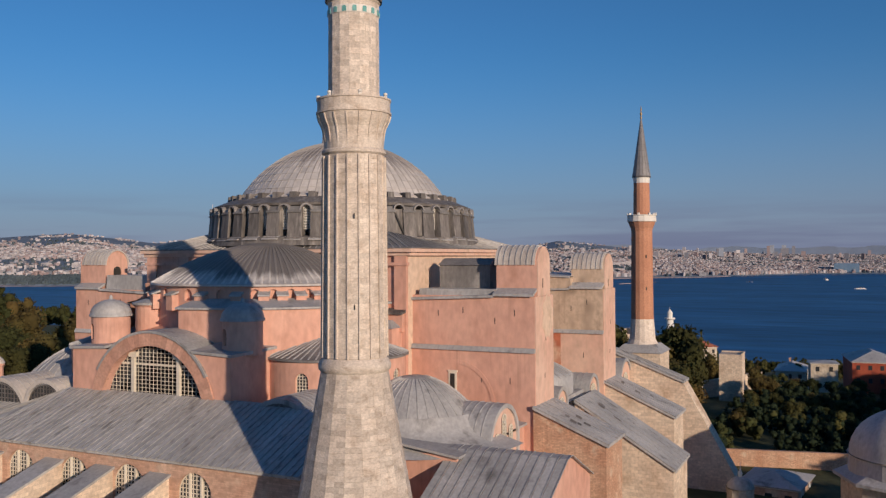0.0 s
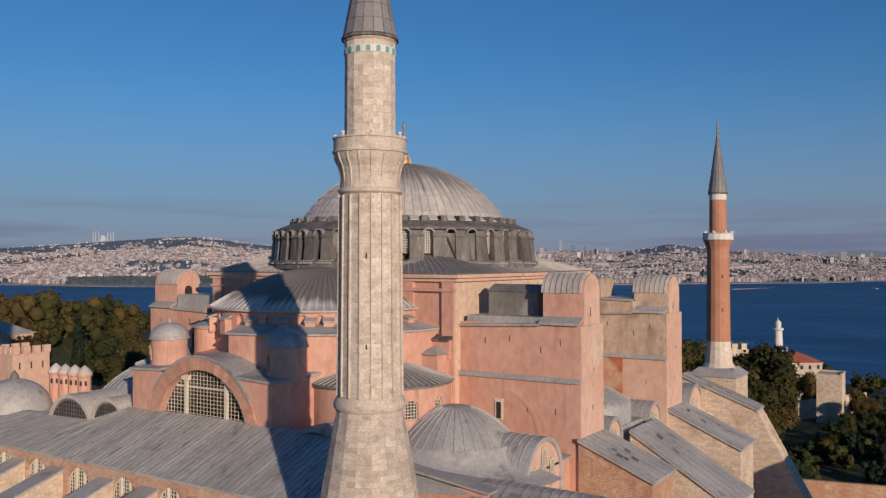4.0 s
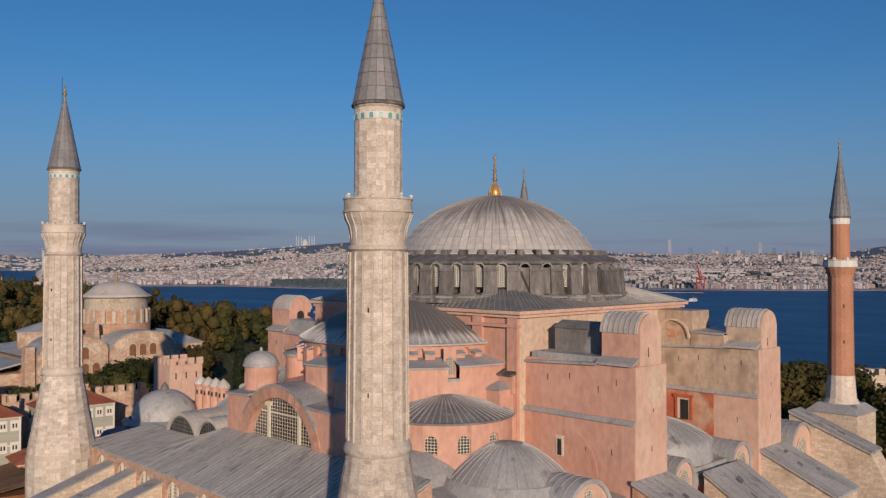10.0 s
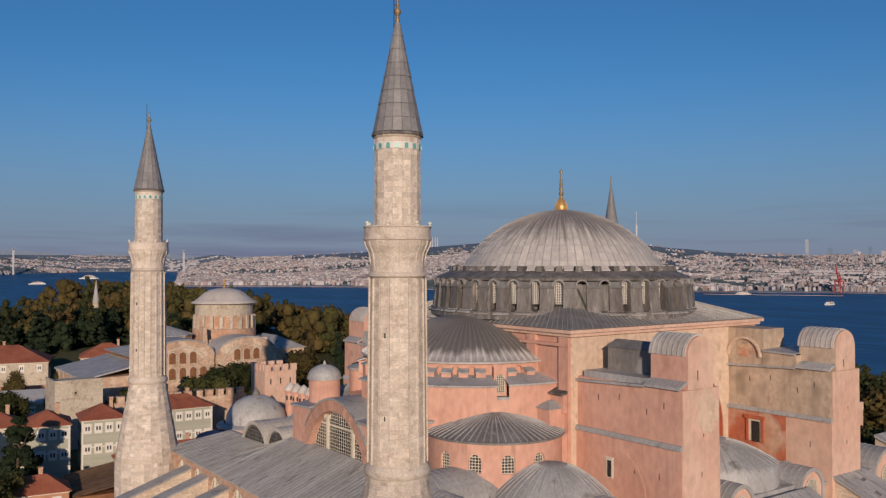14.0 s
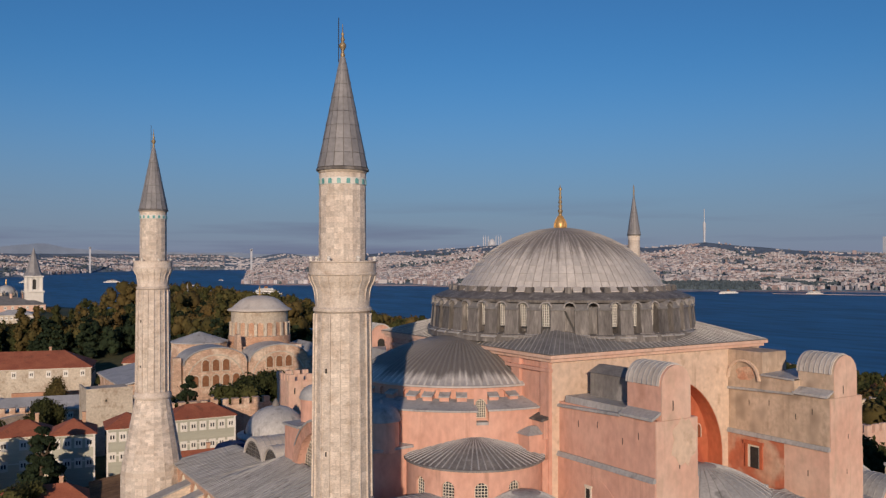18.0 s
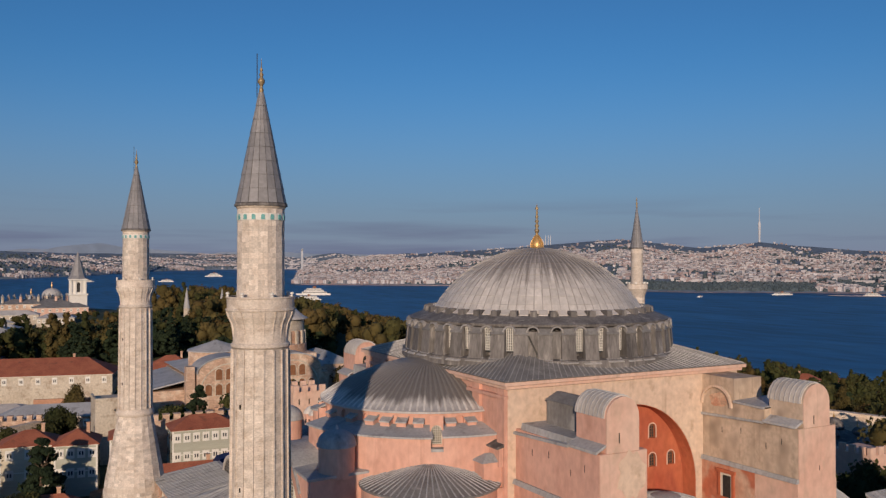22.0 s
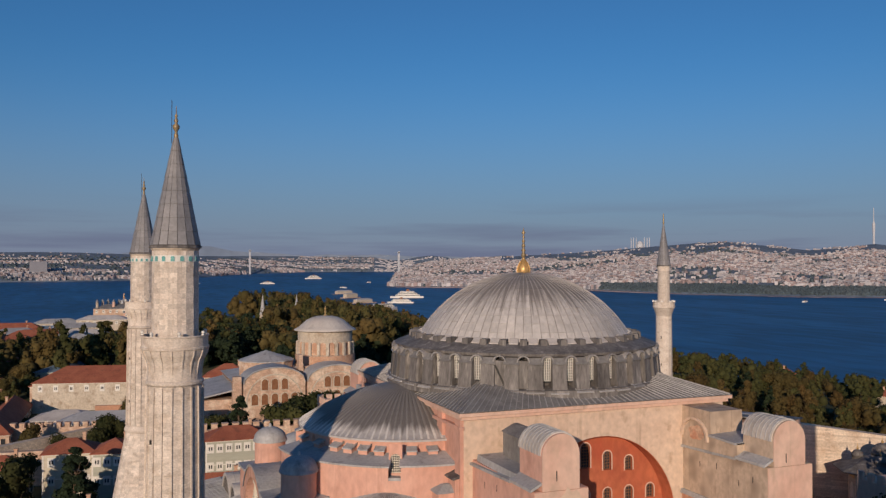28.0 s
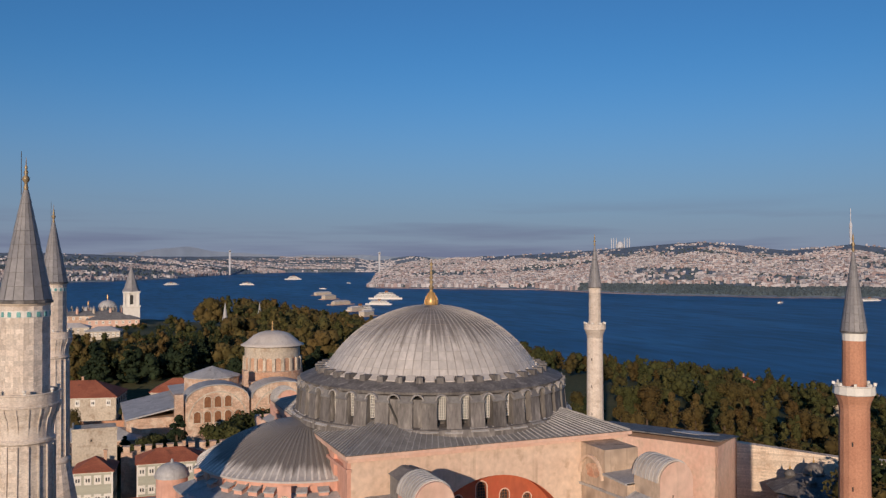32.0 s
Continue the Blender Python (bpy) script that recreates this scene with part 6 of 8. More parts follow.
def master_tree(kind, leaf, label, seed, cards=2400):
    rnd = random.Random(seed)
    t = thing("tree", label, "tree", "trees on the hill", (0, 0, -300))
    part("trunk", trunk_shape(rnd, {"round": 8, "tall": 13, "cypress": 12, "cedar": 12}[kind]), BARK, t, "brown trunk with limbs")
    v, f = crown(kind, rnd, np.random.default_rng(seed), cards, 0.36)
    part("crown", quad_mesh("crown", v, f, leaf), leaf, t)
    t["tall"] = TALL[kind]
    return t


MASTERS = {
    "green": [master_tree("round", LEAF_GREEN, "broad green tree with a dense uneven crown", k) for k in (1, 2)],
    "rust": [master_tree("round", LEAF_RUST, "broad autumn tree with rust-brown leaves", k) for k in (3, 4)],
    "tall": [master_tree("tall", LEAF_RUST, "tall slender tree with yellow-brown leaves", 5)],
    "dark": [master_tree("cedar", LEAF_DARK, "dark green cedar with layered branches", k, 5200) for k in (6, 7)],
    "cypress": [master_tree("cypress", LEAF_DARK, "narrow dark green cypress", 8)],
}
TREES = random.Random(21)


def plant(kind, x, y, k=1.0, z=None):
    src = TREES.choice(MASTERS[kind])
    z = ground_height(x, y) - 0.3 if z is None else z
    if x > 20:
        k = min(k, max(0.3, tree_room(x, y, z) / src["tall"]))
    o = copy_thing(src, Matrix.LocRotScale((x, y, z), Euler((0, 0, TREES.uniform(0, 6.28))), None))
    o.scale = (k * TREES.uniform(0.9, 1.1),) * 2 + (k * TREES.uniform(0.88, 1.12),)
    return o


# near trees, one by one: in front of the old houses, round the old church, behind the north tower, in the park
for kind, x, y, k in (("dark", -65, 76, 1.2), ("green", -76, 78, 1.0), ("dark", -82, 70, 1.1), ("green", -86, 84, 0.9), ("green", -70, 64, 0.8),
                      ("green", -34, 113, 0.92), ("dark", -25, 120, 1.0), ("green", -14, 116, 1.15), ("green", -9, 122, 1.15), ("green", -3, 126, 1.1),
                      ("green", -40, 118, 0.7), ("green", -30, 126, 0.7), ("dark", -38, 132, 0.6), ("green", 2, 131, 1.05), ("green", -62, 122, 0.8), ("green", -58, 128, 0.85), ("green", -70, 116, 0.7),
                      ("green", 34, 116, 1.2), ("rust", 44, 124, 1.3), ("green", 52, 112, 1.3), ("rust", 60, 130, 1.35), ("cypress", 38, 140, 1.3),
                      ("rust", 66, 116, 1.25), ("green", 72, 132, 1.35), ("rust", 80, 120, 1.2), ("green", 46, 138, 1.3), ("rust", 58, 146, 1.4), ("green", 86, 140, 1.3),
                      ("rust", 34, 156, 1.2), ("green", 94, 112, 1.2), ("rust", 28, 148, 1.2), ("green", 62, 100, 1.1), ("rust", 74, 98, 1.1), ("green", 86, 100, 1.1)):
    plant(kind, x, y, k)
for i in range(36):     # behind the palace wall
    plant(TREES.choice(("rust", "rust", "green", "dark", "tall")), TREES.uniform(112, 200), TREES.uniform(58, 170), TREES.uniform(0.75, 1.1))
for i in range(30):
    x = TREES.uniform(128, 230)
    plant(TREES.choice(("rust", "rust", "green", "green", "dark")), x, TREES.uniform(8, 60), TREES.uniform(0.8, 1.2))
for i in range(60):     # the shady park in the south-east
    plant(TREES.choice(("green", "dark", "green", "green", "rust")), TREES.uniform(70, 186), TREES.uniform(-118, -46), TREES.uniform(0.26, 0.44))
for i in range(64):     # unseen tall trees, added south of the tombs to shade the garden
    plant("green" if i % 4 else "dark", -28 + i * 3.2 + TREES.uniform(-1.5, 1.5), -136 + TREES.uniform(-6, 6), TREES.uniform(1.5, 1.8))
for i in range(18):
    plant("rust" if i % 3 else "green", TREES.uniform(92, 126), TREES.uniform(-14, 4), TREES.uniform(1.3, 1.6))
for i in range(14):
    plant("green" if i % 3 else "rust", TREES.uniform(90, 116), TREES.uniform(-34, -16), TREES.uniform(1.1, 1.4))
for i in range(24):
    plant("rust" if i % 3 else "green", TREES.uniform(60, 92), TREES.uniform(-33, -10), TREES.uniform(0.95, 1.2))


def woods(name, label, n, leaf, region, kinds, cards, k0, k1, seed, size=1.15):
    rnd, rng = random.Random(seed), np.random.default_rng(seed)
    vs, fs, base = [], [], 0
    made = 0
    for attempt in range(n * 40):
        if made == n:
            break
        x, y = region(rnd)
        if x is None:
            continue
        z = ground_height(x, y)
        if z < SEA_Z + 4:
            continue
        k = rnd.uniform(k0, k1)
        if x < 2 + (450 - y) * 0.10 and y > 225:      # lower garden trees below the palace
            k = min(k, max(0.3, (33.0 - (y - 240) * (0.085 if x < -26 else 0.055) - z) / 16.0))
        if x > 140 and y < 0:
            k = min(k, 0.5)
        kind = rnd.choice(kinds)
        room = tree_room(x, y, z - 1.0) / TALL[kind]
        if x > -5:
            k = min(k, room * rnd.uniform(0.92, 1.12))
        if k < 0.24:
            continue
        v, f = crown(kind, rnd, rng, cards, size / max(0.7, k) ** 0.5)
        a = rnd.uniform(0, 6.28)
        turn = np.array([(math.cos(a), math.sin(a), 0), (-math.sin(a), math.cos(a), 0), (0, 0, 1)])
        vs.append(v @ turn * k + (x, y, z - 1.0))
        fs.append(f + base)
        base += len(v)
        made += 1
    tagged(new(name, quad_mesh(name, np.concatenate(vs), np.concatenate(fs), leaf)), label, "trees", "", "stuff")


def park(rnd):
    """The palace park, north of the old church."""
    az, d = radians(rnd.uniform(58, 101)), rnd.uniform(345, 660)
    x, y = EYE.x + d * math.cos(az), EYE.y + d * math.sin(az)
    if (x < -5 and y < 235) or (-140 < x < 30 and 330 < y < 620):
        return None, None
    return x, y


def front(rnd):
    az, d = radians(rnd.uniform(68, 101)), rnd.uniform(330, 430)
    x, y = EYE.x + d * math.cos(az), EYE.y + d * math.sin(az)
    return (x, y) if not (x < -5 and y < 228) and not (x < 30 and y > 335) and x > -48 else (None, None)


def slope(rnd):
    """The wooded slope to the sea, in the east."""
    x, y = rnd.uniform(150, 520), rnd.uniform(-140, 360)
    return (x, y) if not (230 < x < 300 and -40 < y < 20) and not (x < 215 and -100 < y < -25) else (None, None)


def lawn(rnd):
    """Lower trees in front of the palace."""
    x, y = rnd.uniform(-140, 30), rnd.uniform(330, 480)
    for cx_, cy_, rr in ((-104, 400, 22), (-38, 424, 24), (-112, 320, 30), (-94, 352, 17), (-86, 288, 17), (-76, 258, 20), (-100, 470, 20), (-76, 204, 9), (-70, 162, 12)):
        if math.hypot(x - cx_, y - cy_) < rr:
            return None, None
    return x, y


woods("woods", "dark green trees below the palace", 60, LEAF_GREEN, lawn, ("round", "round"), 357, 0.5, 0.8, 39, 0.54)
woods("woods", "dark conifers below the palace", 40, LEAF_DARK, lawn, ("cedar", "round"), 392, 0.5, 0.8, 40, 0.54)
woods("woods", "rust-brown trees below the palace", 26, LEAF_RUST, lawn, ("round",), 357, 0.6, 0.9, 41, 0.54)


def hollow(rnd):
    """Gardens west of the park, between the old halls."""
    x, y = rnd.uniform(-190, -20), rnd.uniform(128, 430)
    for cx_, cy_, rr in ((-58, 196, 27), (-18, 196, 14), (-72, 300, 20), (-112, 320, 30), (-94, 352, 17), (-86, 288, 17), (-76, 258, 20), (-100, 470, 20), (-76, 204, 9), (-70, 162, 12), (-104, 400, 22), (-52, 152, 25), (-100, 150, 17), (-112, 122, 20), (-130, 210, 20), (-38, 424, 24), (-150, 260, 24)):
        if math.hypot(x - cx_, y - cy_) < rr:
            return None, None
    return (x, y) if y > 215 or x < -80 else (None, None)


woods("woods", "green garden trees between the old halls", 90, LEAF_GREEN, hollow, ("round", "round", "tall"), 392, 0.34, 0.55, 36, 0.54)
woods("woods", "dark conifers between the old halls", 50, LEAF_DARK, hollow, ("cedar", "round"), 428, 0.34, 0.55, 37, 0.54)
woods("woods", "rust-brown trees between the old halls", 80, LEAF_RUST, hollow, ("round",), 392, 0.34, 0.55, 38, 0.54)
woods("woods", "autumn woods of the palace park", 430, LEAF_RUST, park, ("round", "round", "round", "tall"), 357, 1.0, 1.75, 31, 0.54)
woods("woods", "green trees of the palace park", 190, LEAF_GREEN, park, ("round", "round", "tall"), 357, 0.95, 1.6, 32, 0.54)
woods("woods", "dark conifers of the palace park", 150, LEAF_DARK, front, ("cedar", "cedar", "round"), 428, 0.8, 1.2, 33, 0.54)
woods("woods", "rust-brown woods on the slope", 230, LEAF_RUST, slope, ("round", "round", "round"), 321, 0.55, 0.95, 34, 0.54)
def shade(rnd):
    """The dense evergreen garden in the south-east."""
    x, y = rnd.uniform(58, 196), rnd.uniform(-132, -44)
    if math.hypot(x - 150, y + 39) < 9 or (x < 57.5 and y > -76) or math.hypot(x - 190, y + 66) < 16:
        return None, None
    return x, y


# dark leaf colour for the whole canopy also carries the garden's shade
woods("woods", "dense dark evergreens of the garden, darkened for its shade", 330, LEAF_DARK, shade, ("round", "round", "cedar"), 273, 0.30, 0.48, 43, 0.48)
woods("woods", "low green trees of the garden", 60, LEAF_GREEN, shade, ("round",), 273, 0.30, 0.45, 44, 0.48)
woods("woods", "green woods on the slope", 500, LEAF_GREEN, slope, ("round", "round", "tall"), 321, 0.5, 1.0, 35, 0.54)


# ---- houses and old buildings round about ----
def hip_roof(s, x0, x1, y0, y1, z, h, over=0.5):
    x0, x1, y0, y1 = x0 - over, x1 + over, y0 - over, y1 + over
    w, d = x1 - x0, y1 - y0
    k = min(w, d) / 2
    a, b = ((x0 + k, (y0 + y1) / 2, z + h), (x1 - k, (y0 + y1) / 2, z + h)) if w >= d else (((x0 + x1) / 2, y0 + k, z + h), ((x0 + x1) / 2, y1 - k, z + h))
    p = [(x0, y0, z), (x1, y0, z), (x1, y1, z), (x0, y1, z)]
    if w >= d:
        s.quad(p[0], p[1], b, a).quad(p[1], p[2], b).quad(p[2], p[3], a, b).quad(p[3], p[0], a)
    else:
        s.quad(p[0], p[1], a).quad(p[1], p[2], b, a).quad(p[2], p[3], b).quad(p[3], p[0], a, b)
    s.quad(*[(q[0], q[1], z - 0.15) for q in p])
    for q, r in zip(p, p[1:] + p[:1]):
        s.quad(q, r, (r[0], r[1], z - 0.15), (q[0], q[1], z - 0.15))
    return s


def house(name, label, at, turn, w, d, h, wall, roof=None, rh=2.6, rows=2, cols=4, group="", win=(0.55, 0.75), kind="shutter", chim=True):
    """A house with hipped tile roof; its front faces -y before the turn."""
    o = thing(name, label, "house", group, at)
    o.rotation_euler = (0, 0, radians(turn))
    part("wall", Shape().box(-w / 2, w / 2, -d / 2, d / 2, -3.0, h), wall, o)
    part("roof", hip_roof(Shape(), -w / 2, w / 2, -d / 2, d / 2, h, rh), roof or TILE, o, "hipped red tile roof" if roof is None else "")
    part("cornice", Shape().box(-w / 2 - 0.2, w / 2 + 0.2, -d / 2 - 0.2, d / 2 + 0.2, h - 0.35, h - 0.02), WHITE, o, "white eaves board")
    if group:
        for sx in (-1, 1):
            part("corner_board", Shape().box(sx * (w / 2 - 0.1) - 0.18, sx * (w / 2 - 0.1) + 0.18, -d / 2 - 0.07, -d / 2 + 0.1, -1, h - 0.35), WHITE, o)
        part("string_board", Shape().box(-w / 2, w / 2, -d / 2 - 0.06, -d / 2 + 0.1, h * 0.42, h * 0.42 + 0.25), WHITE, o)
    for j in range(rows):
        z = h - 1.9 - j * (h - 1.2) / max(1, rows) * 0.95
        for i in range(cols):
            x = -w / 2 + w * (i + 0.5) / cols
            f = part("window", Shape().box(x - win[0] - 0.24, x + win[0] + 0.24, -d / 2 - 0.1, -d / 2 + 0.02, z - win[1] - 0.3, z + win[1] + 0.3), WHITE, o, "white-framed window")
            for sx in (-1, 1):
                part("pane", Shape().box(x + sx * win[0] / 2 - win[0] * 0.28, x + sx * win[0] / 2 + win[0] * 0.28, -d / 2 - 0.14, -d / 2, z - win[1] * 0.55, z + win[1] * 0.55), GLASS, f)
        for i in range(max(2, int(d / 3))):
            y = -d / 2 + d * (i + 0.5) / max(2, int(d / 3))
            for sx in (-1, 1):
                part("window", Shape().box(sx * w / 2 - 0.08, sx * w / 2 + 0.08, y - win[0], y + win[0], z - win[1], z + win[1]), GLASS, o)
    if chim:
        part("chimney", Shape().box(w * 0.2, w * 0.2 + 0.7, 0.6, 1.3, h + 0.5, h + rh + 0.9).box(w * 0.2 - 0.1, w * 0.2 + 0.8, 0.5, 1.4, h + rh + 0.9, h + rh + 1.1), BRICK, o)
    return o


OCHRE = surface("cream_clapboard", (0.60, 0.54, 0.43), (0.54, 0.48, 0.38), 0.3, 3.0, 0.8, 0.2, (0.2, 0.2, 6.0), fine=0.12)
SAGE = surface("grey_green_clapboard", (0.42, 0.42, 0.35), (0.38, 0.38, 0.32), 0.3, 3.0, 0.8, 0.2, (0.2, 0.2, 6.0), fine=0.12)
CREAM = surface("cream_plaster", (0.56, 0.49, 0.40), (0.47, 0.40, 0.32), 0.2, 2.0, 0.9, 0.2, fine=0.18, stain=(0.6, (0.34, 0.265, 0.20), 0.52, 0.70))
OLDSTONE = surface("old_church_masonry", (0.60, 0.42, 0.31), (0.51, 0.34, 0.25), 0.15, 2.5, 0.9, 0.3, fine=0.16, blocks=(1.2, 0.5, 0.03, 0.8),
                   stain=(0.35, (0.70, 0.57, 0.45), 0.5, 0.66), streak=(1.2, (0.34, 0.22, 0.16), 0.54, 0.72))
FAR_BLUE_ROOF = surface("blue_grey_roof", (0.13, 0.19, 0.25), (0.16, 0.22, 0.28), 0.2, 2.0, 0.6, 0.1, fine=0.12)
TARP = surface("blue_tarpaulin_sheet", (0.015, 0.035, 0.12), (0.02, 0.05, 0.16), 0.5, 3.0, 0.5, 0.2, fine=0.15)
PLANK = surface("weathered_planks", (0.13, 0.075, 0.045), (0.20, 0.12, 0.07), 0.8, 6.0, 0.85, 0.2, vary=0.25, fine=0.2)
RUSTRED = surface("rust_red_wall", (0.28, 0.06, 0.035), (0.34, 0.08, 0.045), 0.2, 2.0, 0.85, 0.1, fine=0.12)
ORANGE = surface("faded_orange_wall", (0.50, 0.27, 0.17), (0.44, 0.24, 0.155), 0.2, 2.0, 0.9, 0.15, fine=0.12)

ROW = "timber houses in a row"
house("timber_house", "cream timber house with white window frames", (-66.3, 96, 5), -6, 11.0, 9, 10, OCHRE, cols=3, group=ROW)
house("timber_house", "grey-green timber house with white window frames", (-57.0, 92.5, 5), -10, 8.5, 9, 10, SAGE, cols=4, group=ROW)
house("timber_house", "cream and sage timber house with white window frames", (-46.0, 93.0, 5), -8, 8.5, 9, 10.2, SAGE, cols=4, group=ROW)
house("timber_house", "long pale sage timber house with white window frames", (-29.2, 96.5, 5), -3, 15.0, 9, 10.2, SAGE, cols=7, group=ROW)
house("timber_house", "cream timber house half hidden by trees", (-80, 92, 4), -12, 10.0, 9, 9.0, OCHRE, cols=4, group=ROW)
house("low_house", "low red-roofed annex beside the timber houses", (-66, 70, 3), -8, 16.0, 7, 4.0, ORANGE, cols=4, rows=1)
house("low_house", "low red-roofed annex below the porch", (-36, 80, 3), -6, 20.0, 8, 5.0, ORANGE, cols=5, rows=1)

# square cream-stone tower
tw = thing("stone_tower", "square pale stone tower with a flat top", "tower", "", (-46.0, 117.5, 6))
part("wall", Shape().box(-5.3, 5.3, -5, 5, -3, 14), CREAM, tw)
part("parapet", Shape().box(-5.4, 5.4, -5.1, -4.6, 14, 14.7).box(-5.4, -4.9, -4.6, 5, 14, 14.7), CREAM, tw)
part("opening", Shape().box(2.4, 3.3, -5.06, -4.9, 4.0, 4.9), DARK, tw)
part("opening", Shape().box(-1.0, -0.6, -5.06, -4.9, 11.4, 11.9), DARK, tw)


def walling(name, label, a, b, z0, z1, thick, mat, merlon=0.0, za=None):
    """A straight wall from a to b, with merlons if asked."""
    a, b = Vector((*a, 0)), Vector((*b, 0))
    n = (b - a).length
    o = thing(name, label, "wall", "", (a.x, a.y, z0))
    o.rotation_euler = (0, 0, math.atan2(b.y - a.y, b.x - a.x))
    top = z1 - z0
    end = (za if za is not None else z1) - z0
    part("wall", Shape().prism([(0, -4), (n, -4), (n, top), (0, end)], lambda p, q, d: (p, d, q), -thick / 2, thick / 2), mat, o)
    if merlon:
        m = int(n / (merlon * 1.7))
        for i in range(m):
            x = (i + 0.2) * n / m
            part("merlon", Shape().box(x, x + merlon, -thick / 2 - 0.05, thick / 2 + 0.05, top, top + merlon * 0.9).box(x - 0.1, x + merlon + 0.1, -thick / 2 - 0.15, thick / 2 + 0.15, top + merlon * 0.9, top + merlon * 0.9 + 0.2), mat, o)
    return o


walling("city_wall", "old rubble wall behind the timber houses", (-100, 112), (-52, 108), 4, 12.5, 1.8, OLDSTONE)
walling("city_wall", "crenellated stone wall behind the timber houses", (-40, 105), (-9, 103), 4, 15.5, 1.6, OLDSTONE, 1.5)
gt = thing("wall_tower", "crenellated rose stone wall tower", "tower", "", (-3.2, 99, 4))
part("wall", Shape().box(-4.2, 4.2, -4, 4, -3, 17.4), PALE, gt)
for i in range(4):
    for side in (-1, 1):
        part("merlon", Shape().box(-4.2 + i * 2.3, -4.2 + i * 2.3 + 1.5, side * 4 - 0.4, side * 4 + 0.4, 17.4, 19.0), PALE, gt)
    part("merlon", Shape().box(-4.4, -3.7, -3.4 + i * 2, -2.2 + i * 2, 17.4, 19.0), PALE, gt)
for x in (-2.6, 0, 2.6):
    part("slit", Shape().box(x - 0.15, x + 0.15, -4.06, -3.9, 14.2, 15.6), DARK, gt)
for k in range(4):
    o = thing("rose_turret", "slim rose-rendered turret with a small lead cap", "turret", "row of rose turrets", (-9.6 + 0.25 * k, 76.2 - 2.7 * k, 6))
    part("shaft", Shape().lathe([(1.25, -6), (1.2, 13.0), (1.4, 13.1), (1.4, 13.5)], 10), PINK, o)
    part("cap", Shape().lathe([(1.5, 13.5), (1.3, 14.0), (0.7, 14.7), (0.05, 15.2)], 12), LEAD_PALE, o, "small lead cap")
    for a in (200, 245):
        s = part("opening", Shape().box(1.1, 1.24, -0.2, 0.2, 11.4, 12.3), DARK, o)
        s.matrix_local = Matrix.Rotation(radians(a), 4, "Z")
o = thing("tarpaulin", "blue tarpaulin over a low roof", "tarpaulin", "", (-28.2, 74.0, 11))
part("sheet", Shape().prism([(-3.4, 0.2), (-2.6, 1.2), (0, 1.6), (2.6, 1.4), (3.6, 0.2), (0, 0)], lambda a, q, d: (a, d, q), -2, 2), TARP, o)
part("post", Shape().box(-3.6, -3.4, -2.5, -2.3, -7.5, 0.9), WOOD, o)
part("post", Shape().box(3.4, 3.6, -2.5, -2.3, -7.5, 0.9), WOOD, o)
o = thing("plank_shed", "low shed with a dark plank roof", "shed", "", (-51.5, 74.0, 3))
o.rotation_euler = (0, 0, radians(-8))
part("wall", Shape().box(-4.6, 4.6, -9.0, 9.0, -3, 2.4), WOOD, o)
for k in range(24):
    part("plank", slab_roof(Shape(), [(-5.2, -9.6 + 0.8 * k, 2.6), (-5.2, -8.95 + 0.8 * k, 2.6), (5.2, -8.95 + 0.8 * k, 4.4), (5.2, -9.6 + 0.8 * k, 4.4)], 0.12), PLANK, o)

# domed annex near the porch
dm = thing("domed_annex", "low annex with a round lead dome", "building", "", (-17.5, 77, 3))
part("wall", Shape().lathe([(8.2, -3), (8.2, 9.6), (7.7, 10.0)], 12), PINK, dm)
part("roof", Shape().lathe([(8.5, 9.6), (8.5, 9.9), (7.0, 10.4)], 24), LEAD, dm)
part("dome", Shape().lathe([(6.6 * math.cos(radians(7.5 * i)), 10.2 + 5.8 * math.sin(radians(7.5 * i))) for i in range(13)], 32), LEAD, dm, "round lead dome", True)
part("knob", Shape().lathe([(0.9, 15.9), (0.7, 16.7), (0.05, 17.6)], 12), LEAD_DARK, dm)

# long red-roofed hall and its lead-roofed neighbours
house("long_hall", "long pale stone hall with a red tile roof", (-58, 196, 9), -14, 44, 17, 9, CREAM, rh=4.6, rows=1, cols=9, win=(0.5, 0.8))
house("long_hall", "red-roofed stone wing behind the church porch", (-18, 196, 9), -14, 16, 13, 8.5, CREAM, rh=4.0, rows=1, cols=3, win=(0.5, 0.8))
walling("garden_wall", "faded orange wall before the long hall", (-62, 172), (-24, 164), 8, 12.8, 1.0, ORANGE)
house("lead_roofed_hall", "low stone hall with a grey lead roof", (-52, 152, 6), -12, 40, 14, 5.5, OLDSTONE, LEAD, 2.6, 1, 6, chim=False)
house("red_roofed_house", "long red-roofed house by the street", (-112, 122, 5), 62, 30, 11, 8, ORANGE, rh=3.8, rows=1, cols=6)
house("red_roofed_house", "red-roofed hall beyond the street", (-130, 210, 8), 10, 34, 13, 8, CREAM, rh=3.6, rows=1, cols=8)
house("red_roofed_house", "long red-roofed hall with white eaves", (-150, 260, 10), 4, 44, 14, 8, CREAM, rh=3.6, rows=1, cols=10)
house("museum_wing", "grey lead-roofed wing with dormers", (-72, 300, 13), -10, 24, 22, 10, CREAM, LEAD, 4.0, 2, 5)
house("museum_wing", "long low wing with red roof and white eaves", (-112, 320, 12), -4, 50, 14, 9, CREAM, rh=3.4, rows=1, cols=12)
house("museum_wing", "pale block behind the trees", (-104, 400, 11), 6, 26, 16, 8, CREAM, LEAD, 3.0, 2, 7)
house("palace_lodge", "pale palace lodge with a grey roof", (-37.5, 436, 13), -10, 20, 13, 8, CREAM, LEAD, 2.6, 1, 8, chim=False)


